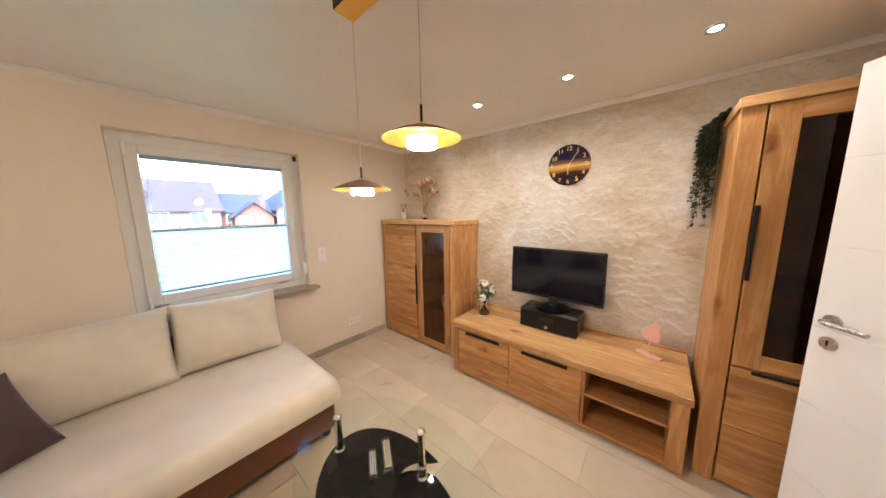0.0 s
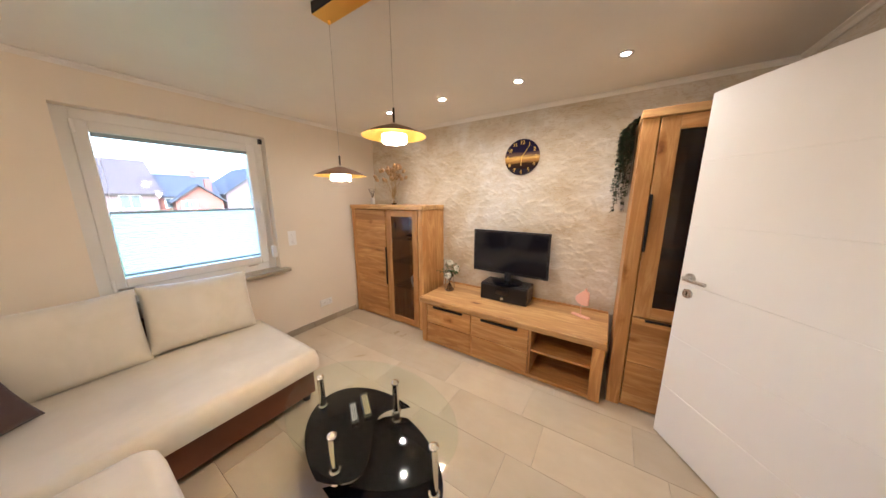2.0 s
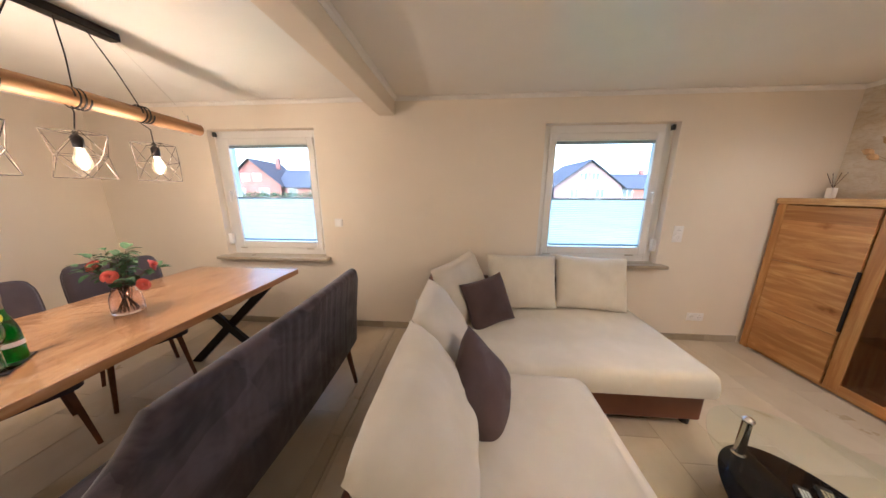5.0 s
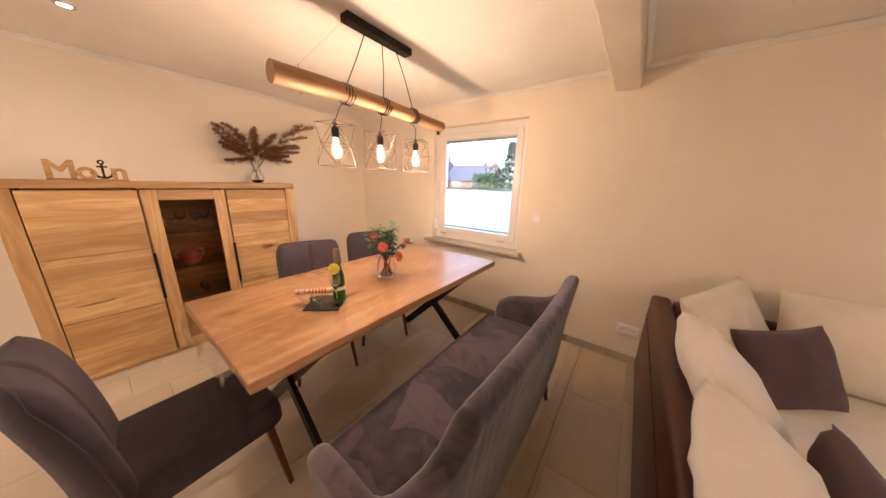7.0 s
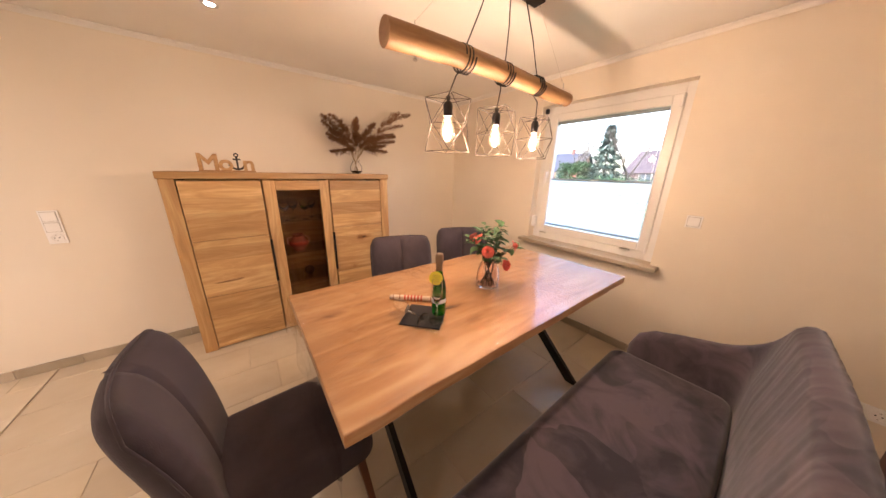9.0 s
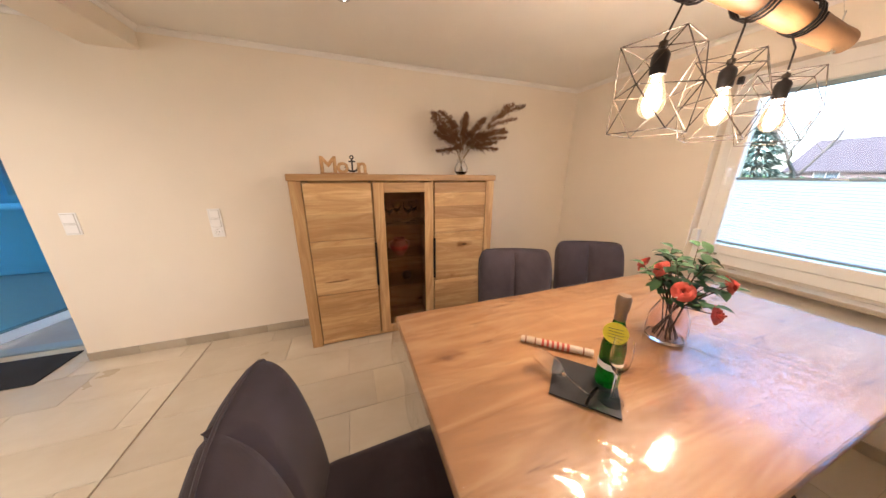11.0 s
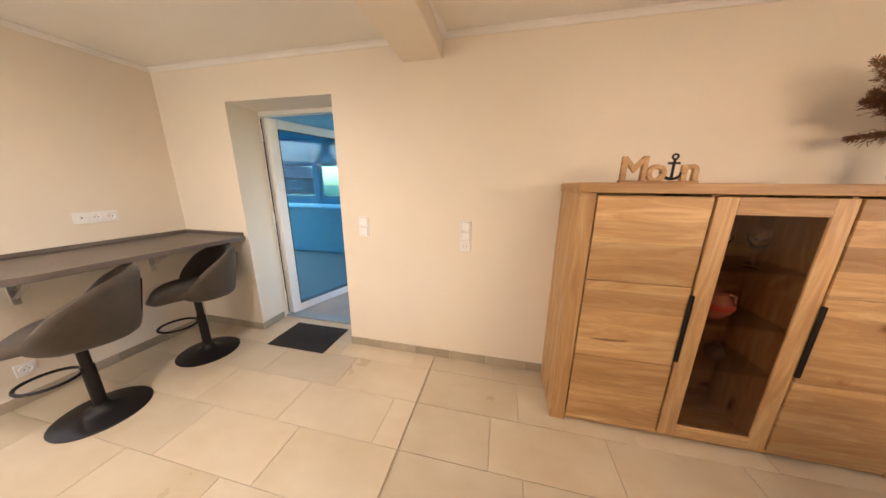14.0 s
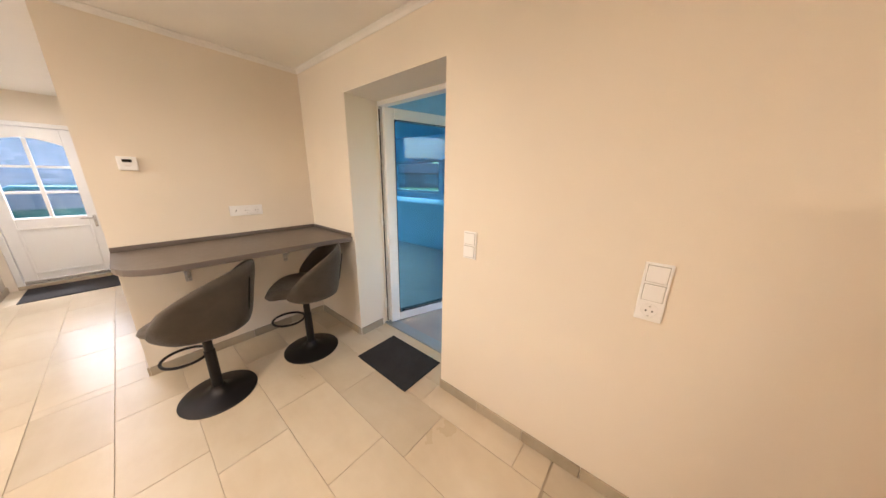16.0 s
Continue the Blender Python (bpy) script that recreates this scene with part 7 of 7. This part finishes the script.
        for a in range(4):
            n2 = (a + 1) % 4
            for p, q in ((T1[a], T1[n2]), (B1[a], B1[n2]), (Mi[a], Mi[n2]), (T1[a], Mi[a]), (T1[a], Mi[n2]), (B1[a], Mi[a]), (B1[a], Mi[n2]), (T1[a], (x, yb, zt - 0.003))):
                part("wire", rod(p, q, w, n=5), M_BRASSDULL, cage)


M_BRASSDULL = plain("dark brass wire", (0.034, 0.023, 0.014), 0.5, 0.3, bump=0)
log_lamp()

# ---- things on the table ----
TZ = 0.7895
solo("slate_coaster", box(-2.648, -2.468, 0.945, 1.125, TZ, TZ + 0.006, 0.001), M_SLATE, (-2.56, 1.035, TZ), "square black slate plate on the filmed oak table", "coaster").matrix_basis = pose(-2.556, 1.033, TZ, 0, 0, 42)
CZ = TZ + 0.0062


def bottle():
    p = (-2.535, 1.102, CZ)
    root = thing("sparkling_wine_bottle", p, "green sparkling wine bottle with a yellow neck tag", "bottle")
    body = [(0.0, 0.0), (0.029, 0.0), (0.0325, 0.006), (0.0325, 0.125), (0.0290, 0.150), (0.0190, 0.190), (0.0145, 0.216), (0.0140, 0.240), (0.0, 0.240)]
    part("glass", lathe(body, p, 32), M_BOTTLE, root, "green glass body", smooth=50)
    part("wine", lathe([(0.0, 0.0048), (0.0285, 0.0048), (0.0285, 0.120), (0.0225, 0.160), (0.0, 0.168)], p, 24), clear("wine", (0.05, 0.5, 0.08), 0, 1.33), root, "green tinted wine")
    part("foil", lathe([(0.0152, 0.216), (0.0146, 0.240), (0.0178, 0.252), (0.0182, 0.282), (0.0145, 0.2916), (0.0, 0.294)], p, 28, caps=False), M_FOIL, root, "rose foil capsule", smooth=40)
    part("label_band", lathe([(0.0329, 0.0624), (0.0331, 0.0648), (0.0331, 0.0792), (0.0329, 0.0816)], p, 32, caps=False), M_WHITE, root, "pale body label")
    m = Matrix.Translation((p[0] + 0.016, p[1] - 0.030, p[2] + 0.188)) @ Matrix.Rotation(radians(38), 4, "Z") @ Matrix.Rotation(radians(72), 4, "X")
    tag = slab([(0.031 * math.cos(i * 0.349), 0.030 * math.sin(i * 0.349)) for i in range(18)], 0, 0.0016)
    part("tag", turn(tag, m), M_YELLOW, root, "round yellow card tag")
    ln = bmesh.new()
    for i in range(4):
        box(-0.018, 0.018, -0.013 + i * 0.008, -0.0118 + i * 0.008, 0.0016, 0.0021, bm=ln)
    part("print_lines", turn(ln, m), M_BLACKP, root, "dark lines of print")


bottle()


def champagne_glass(p, lying, label):
    root = thing("champagne_glass", p, label, "glass", "champagne glasses")
    prof = [(0, 0), (0.030, 0), (0.031, 0.002), (0.004, 0.007), (0.0032, 0.085), (0.012, 0.098), (0.0235, 0.125), (0.0255, 0.150), (0.0225, 0.195), (0.0215, 0.195), (0.0243, 0.150), (0.0223, 0.126), (0.010, 0.101), (0, 0.098)]
    g = lathe(prof, (0, 0, 0), 32, caps=False)
    if lying:
        turn(g, Matrix.Translation((p[0], p[1], p[2] + 0.030)) @ Matrix.Rotation(lying, 4, "Z") @ Matrix.Rotation(radians(-88.4), 4, "Y"))
    else:
        turn(g, Matrix.Translation(p))
    part("glass", g, M_GLASS, root, smooth=50)


champagne_glass((-2.480, 1.052, CZ), 0, "clear champagne glass standing on the slate plate")
champagne_glass((-2.485, 0.985, CZ), radians(8), "clear champagne glass lying across the slate plate")


def snack_roll():
    a, c = Vector((-2.800, 0.985, TZ + 0.013)), Vector((-2.640, 1.170, TZ + 0.013))
    root = thing("biscuit_roll", (a + c) / 2 - Vector((0, 0, 0.013)), "cream wrapped biscuit roll with red print lying on the table", "snack")
    part("wrapper", rod(a, c, 0.0125, n=20), M_WRAP, root, smooth=40)
    d = (c - a)
    for i, u in enumerate((0.30, 0.37, 0.44, 0.51, 0.58, 0.65)):
        part("print_bar", rod(a + d * u, a + d * (u + 0.035), 0.0129, n=20), M_REDINK, root)
    for u in (0.06, 0.20, 0.86):
        part("print_bar", rod(a + d * u, a + d * (u + 0.02), 0.0128, n=20), plain("brown print", (0.25, 0.09, 0.04), 0.5), root)


snack_roll()
flower_vase((-2.630, 1.530, TZ), 0.150, 0.066, 17, M_RED, M_GREEN, 0.175, 0.36, 9, "clear glass vase with coral roses and green leaves", 0.054, 0.041, clear("pinkish vase glass", (1.0, 0.90, 0.88)), waist=0.62,
            blooms=((0.055, -0.075, 0.235), (0.120, 0.010, 0.165), (-0.035, -0.060, 0.285), (0.100, 0.085, 0.255), (-0.120, -0.020, 0.270)))

# ---- breakfast bar and stools ----


def bar():
    root = thing("breakfast_bar", (-3.95, BAR + 0.3, 0.89), "grey brown wall-hung breakfast bar with a rounded end on steel brackets", "bar counter")
    yb, yf = BAR + 0.002, BAR + 0.635
    out = [(W + 0.002, yb), (HX0 + 0.002, yb), (HX0 + 0.000, yb + 0.36)]
    for k in range(9):
        a = radians(90 * k / 8)
        out.append((HX0 - 0.24 + 0.24 * math.cos(a), yf - 0.24 + 0.24 * math.sin(a)))
    out.append((W + 0.002, yf + 0.04))
    part("worktop", slab(out, 0.890, 0.926, 0.003), M_BARTOP, root)
    part("upstand", box(W + 0.014, HX0 + 0.001, yb, yb + 0.014, 0.9265, 0.956, 0.003), M_BARTOP, root, "narrow wall upstand")
    part("upstand", box(W + 0.002, W + 0.014, yb, yf + 0.03, 0.9265, 0.956, 0.003), M_BARTOP, root, "narrow wall upstand")
    for x in (-3.62, -4.28):
        q = box(x - 0.018, x + 0.018, yb, yb + 0.008, 0.64, 0.889, 0.002)
        box(x - 0.018, x + 0.018, yb, yb + 0.42, 0.882, 0.8895, 0.002, bm=q)
        merge(q, rod((x, yb + 0.008, 0.68), (x, yb + 0.34, 0.882), 0.010, n=8))
        part("bracket", q, M_STEEL, root)


bar()


def bar_stool(place, ang, label):
    root = thing("bar_stool", (0, 0, 0), label, "bar stool", "bar stools")
    part("base_plate", lathe([(0, 0), (0.205, 0), (0.207, 0.006), (0.195, 0.014), (0.10, 0.026), (0.045, 0.045), (0.034, 0.07), (0, 0.07)], n=48), M_BLACK, root, "round black base plate", smooth=50)
    part("column", lathe([(0.029, 0.05), (0.029, 0.33), (0.024, 0.335), (0.024, 0.51), (0.05, 0.53), (0.05, 0.548)], n=28, caps=False), M_BLACK, root, "black gas lift column", smooth=40)
    fr = tube([(0.135 + 0.112 * math.cos(i * 0.2618), 0.108 * math.sin(i * 0.2618), 0.30) for i in range(25)], 0.0085, 10)
    part("foot_ring", fr, M_BLACK, root, "black bent footrest")
    part("lever", tube([(0.0, 0.04, 0.535), (0.0, 0.16, 0.53), (0.0, 0.22, 0.52)], 0.004, 8), M_BLACK, root)
    # seat: waved pad that dips at the front (+x)
    n, m = 20, 20

    def shell(top_fn, thick):
        b = bmesh.new()
        layers = []
        for s in (1, -1):
            g = []
            for i in range(n + 1):
                row = []
                for j in range(m + 1):
                    u, v = 2 * i / n - 1, 2 * j / m - 1
                    # square grid mapped to a rounded patch
                    x, y = u * math.sqrt(1 - v * v / 2.6), v * math.sqrt(1 - u * u / 2.6)
                    e = max(0.0, (1 - u ** 6) * (1 - v ** 6)) ** 0.5
                    p, nrm = top_fn(x, y)
                    row.append(b.verts.new(p + nrm * (thick / 2 * e * s)))
                g.append(row)
            layers.append(g)
        for s, g in zip((1, -1), layers):
            for i in range(n):
                for j in range(m):
                    f = (g[i][j], g[i + 1][j], g[i + 1][j + 1], g[i][j + 1])
                    b.faces.new(f if s > 0 else f[::-1])
        bmesh.ops.remove_doubles(b, verts=b.verts, dist=1e-5)
        bmesh.ops.recalc_face_normals(b, faces=b.faces)
        return b

    def seat_fn(x, y):
        z = 0.565 + 0.055 * max(0, -x) ** 2 + 0.020 * y * y - 0.045 * max(0, x) ** 2 + 0.012 * math.sin(x * 2.5)
        return Vector((x * 0.245 + 0.02, y * 0.225 * (1 - 0.15 * max(0, x)), z)), Vector((0, 0, 1))

    def back_fn(x, y):
        # y: across; x: up the back
        a = y * 1.86
        h = 0.5 + 0.5 * x
        wide = 0.272 * (0.60 + 0.52 * h ** 0.6)
        px = -0.245 * math.cos(a) - 0.055 * h + 0.025
        py = wide * math.sin(a) * 1.15
        pz = 0.485 + 0.405 * h - 0.17 * abs(y) ** 2.6 * h
        return Vector((px, py, pz)), Vector((-math.cos(a), math.sin(a), -0.12)).normalized()

    part("seat", shell(seat_fn, 0.090), M_STOOL, root, "padded waved seat", smooth=80)
    part("backrest", shell(back_fn, 0.060), M_STOOL, root, "curved padded shell back", smooth=80)
    part("back_seam", tube([(-0.266, 0.0, 0.60), (-0.284, 0.0, 0.70), (-0.302, 0.0, 0.81)], 0.0045, 6), M_BLACK, root, "dark seam down the back")
    root.matrix_basis = pose(*place, 0, 0, ang)
    return root


bar_stool((-3.586, -2.672, 0), -38, "grey brown padded bar stool turned towards the hall")
bar_stool((-4.200, -2.685, 0), -30, "grey brown padded bar stool next to the patio door")

# ---- wall fittings ----


M_GAPSHADE = plain("grey gap shade", (0.34, 0.31, 0.27), 0.7)


def fitting(x, y, z, facing, kinds, label, vertical=True):
    """Switches ('s') and sockets ('o') in one frame; z is the bottom (or the centre, if lying)."""
    root = thing("wall_fitting", (x, y, z), label, "switch" if "s" in kinds else "power socket", "wall fittings")
    n, u = len(kinds), 0.071
    m = Matrix.Translation((x, y, z)) @ Matrix.Rotation(radians(facing), 4, "Z")
    # local: y is out of the wall, x along it, z up
    w, h = (0.081, u * n + 0.010) if vertical else (u * n + 0.010, 0.081)
    part("frame", turn(box(-w / 2, w / 2, 0, 0.009, 0, h, 0.003, seg=2), m), M_WHITE, root)
    for i, k in enumerate(kinds):
        cx, cz = (0, 0.005 + u * (n - 1 - i) + u / 2) if vertical else (-w / 2 + 0.005 + u * i + u / 2, h / 2)
        if k == "s":
            # thin grey plate drawn as the shade in the gap round the rocker
            part("rocker_joint", turn(box(cx - 0.0318, cx + 0.0318, 0.0088, 0.0094, cz - 0.0318, cz + 0.0318), m), M_GAPSHADE, root, "grey plate for the shade round the rocker")
            part("rocker", turn(box(cx - 0.030, cx + 0.030, 0.009, 0.0135, cz - 0.030, cz + 0.030, 0.003, seg=2), m), M_WHITE, root)
        elif k == "a":
            part("insert", turn(box(cx - 0.026, cx + 0.026, 0.009, 0.0115, cz - 0.026, cz + 0.026, 0.002), m), M_WHITE, root)
            part("aerial_hole", turn(rod((cx, 0.0115, cz), (cx, 0.0120, cz), 0.005, n=12), m), M_BLACKP, root)
        else:
            cup = lathe([(0.029, 0.0), (0.0285, 0.005), (0.0215, 0.005), (0.0205, 0.0008), (0.0, 0.0008)], (0, 0, 0), 28, caps=False)
            turn(cup, Matrix.Translation((cx, 0.009, cz)) @ Matrix.Rotation(radians(-90), 4, "X"))
            c = part("socket_cup", turn(cup, m), M_WHITE, root, smooth=40)
            for dx in (-0.0095, 0.0095):
                part("pin_hole", turn(rod((cx + dx, 0.0094, cz), (cx + dx, 0.0104, cz), 0.0032, n=10), m), M_BLACKP, c)
            for dz in (-0.0185, 0.0185):
                part("earth_clip", turn(box(cx - 0.003, cx + 0.003, 0.0085, 0.0142, cz + dz - 0.0015, cz + dz + 0.0015), m), M_STEEL, c)
    return root


fitting(W, -0.588, 0.912, -90, "sso", "white double switch with a socket below on the cream wall")
fitting(W, -1.385, 0.985, -90, "ss", "white double light switch beside the patio door")
fitting(-2.015, N, 1.105, 180, "s", "white single light switch beside the dining window")
fitting(-1.165, N, 0.252, 180, "oo", "white double socket above the skirting behind the sofa", False)
fitting(1.228, N, 1.000, 180, "oo", "white double socket beside the living room window")
fitting(1.538, N, 0.215, 180, "oo", "white double socket above the skirting near the highboard", False)
fitting(-4.050, BAR, 1.092, 0, "ooa", "white triple socket strip above the breakfast bar", False)
fitting(-3.560, BAR, 0.185, 0, "o", "white single socket low under the breakfast bar")
fitting(W, 1.860, 0.250, -90, "oo", "white double socket above the skirting beside the pale highboard", False)

th = thing("thermostat", (-3.485, BAR, 1.425), "white room thermostat with a dark display above the breakfast bar", "thermostat")
part("housing", box(-3.527, -3.443, BAR, BAR + 0.022, 1.425, 1.509, 0.006, seg=2), M_WHITE, th)
part("display", box(-3.505, -3.465, BAR + 0.022, BAR + 0.0235, 1.475, 1.492, 0.001), M_SCREEN, th, "small dark display")
part("button", box(-3.497, -3.473, BAR + 0.022, BAR + 0.024, 1.450, 1.456, 0.001), M_TRIM, th)

solo("door_mat", box(-4.762, -4.385, -2.290, -1.730, 0.0005, 0.010, 0.003), M_MAT, (-4.57, -2.01, 0), "black rectangular door mat at the patio door", "door mat")
solo("door_mat", box(-3.20, -2.46, HS + 0.03, HS + 0.62, 0.0005, 0.010, 0.003), M_MAT, (-2.83, HS + 0.3, 0), "black door mat inside the front door", "door mat")

# ---- skirting and floor tiles ----
e = 0.0005
skirting("baseboard", [
    (W, BAR + 0.011, W, WD0 - 0.001, 1, 0), (W, WD1 + 0.001, W, N, 1, 0),
    (W - 0.24, WD0 + e, W, WD0 + e, 0, 1), (W - 0.24, WD1 - e, W, WD1 - e, 0, -1),
    (W + 0.012, N, 1.96, N, 0, -1), (W + 0.012, BAR, HX0, BAR, 0, 1), (HX0, HS, HX0, BAR, 1, 0), (HX1, HS, HX1, BAR, -1, 0),
    (TV - 0.006, -0.03, TV - 0.006, -0.045, -1, 0), (KE, LS, 0.12, LS, 0, 1),
])


def floor_tiles():
    """Stone tiles of 31 by 62 cm laid lengthwise to the side walls, with an expansion joint on the line of each beam."""
    root = tagged(new("floor_tiling"), kind="structure")
    P, L = 0.318, 0.632
    fields = [
        (W, -1.473, -0.807, N), (-1.466, TV, -0.807, N), (W, KE, BAR, -0.815),
        (HX0, HX1, HS, BAR), (W - 0.29, W, WD0, WD1),
    ]
    meshes = {}
    count = 0
    for fx0, fx1, fy0, fy1 in fields:
        gap = 0.0013 if fx0 > -2 else 0.0020
        x_ref = 1.10 if fx0 > -2 else -4.094
        k0 = math.floor((fx0 - x_ref) / P)
        k1 = math.ceil((fx1 - x_ref) / P)
        for k in range(k0, k1):
            a, b = max(fx0, x_ref + k * P) + gap / 2, min(fx1, x_ref + (k + 1) * P) - gap / 2
            if b - a < 0.012:
                continue
            y_ref = (0.435 if k % 2 else 0.29) if fx0 > -2 else (-0.965 if k % 2 == 0 else -1.420) if fy1 < -0.7 or fx0 < W - 0.1 else (-0.335 if k % 2 == 0 else -0.170)
            j0, j1 = math.floor((fy0 - y_ref) / L), math.ceil((fy1 - y_ref) / L)
            for j in range(j0, j1):
                c, d = max(fy0, y_ref + j * L) + gap / 2, min(fy1, y_ref + (j + 1) * L) - gap / 2
                if d - c < 0.012:
                    continue
                key = (round(b - a, 3), round(d - c, 3))
                if key not in meshes:
                    w, h = key
                    q = 0.0015
                    vs = [(0, 0, -0.0075), (w, 0, -0.0075), (w, h, -0.0075), (0, h, -0.0075), (0, 0, -q), (w, 0, -q), (w, h, -q), (0, h, -q), (q, q, 0), (w - q, q, 0), (w - q, h - q, 0), (q, h - q, 0)]
                    fs = [(8, 9, 10, 11), (4, 5, 9, 8), (5, 6, 10, 9), (6, 7, 11, 10), (7, 4, 8, 11), (0, 1, 5, 4), (1, 2, 6, 5), (2, 3, 7, 6), (3, 0, 4, 7)]
                    me = bpy.data.meshes.new("floor_tile")
                    me.from_pydata(vs, [], fs)
                    me.materials.append(M_TILE)
                    meshes[key] = me
                ob = new("floor_tile", meshes[key])
                ob.parent = root
                ob.location = (a, c, 0.0)
                count += 1
    return count


floor_tiles()
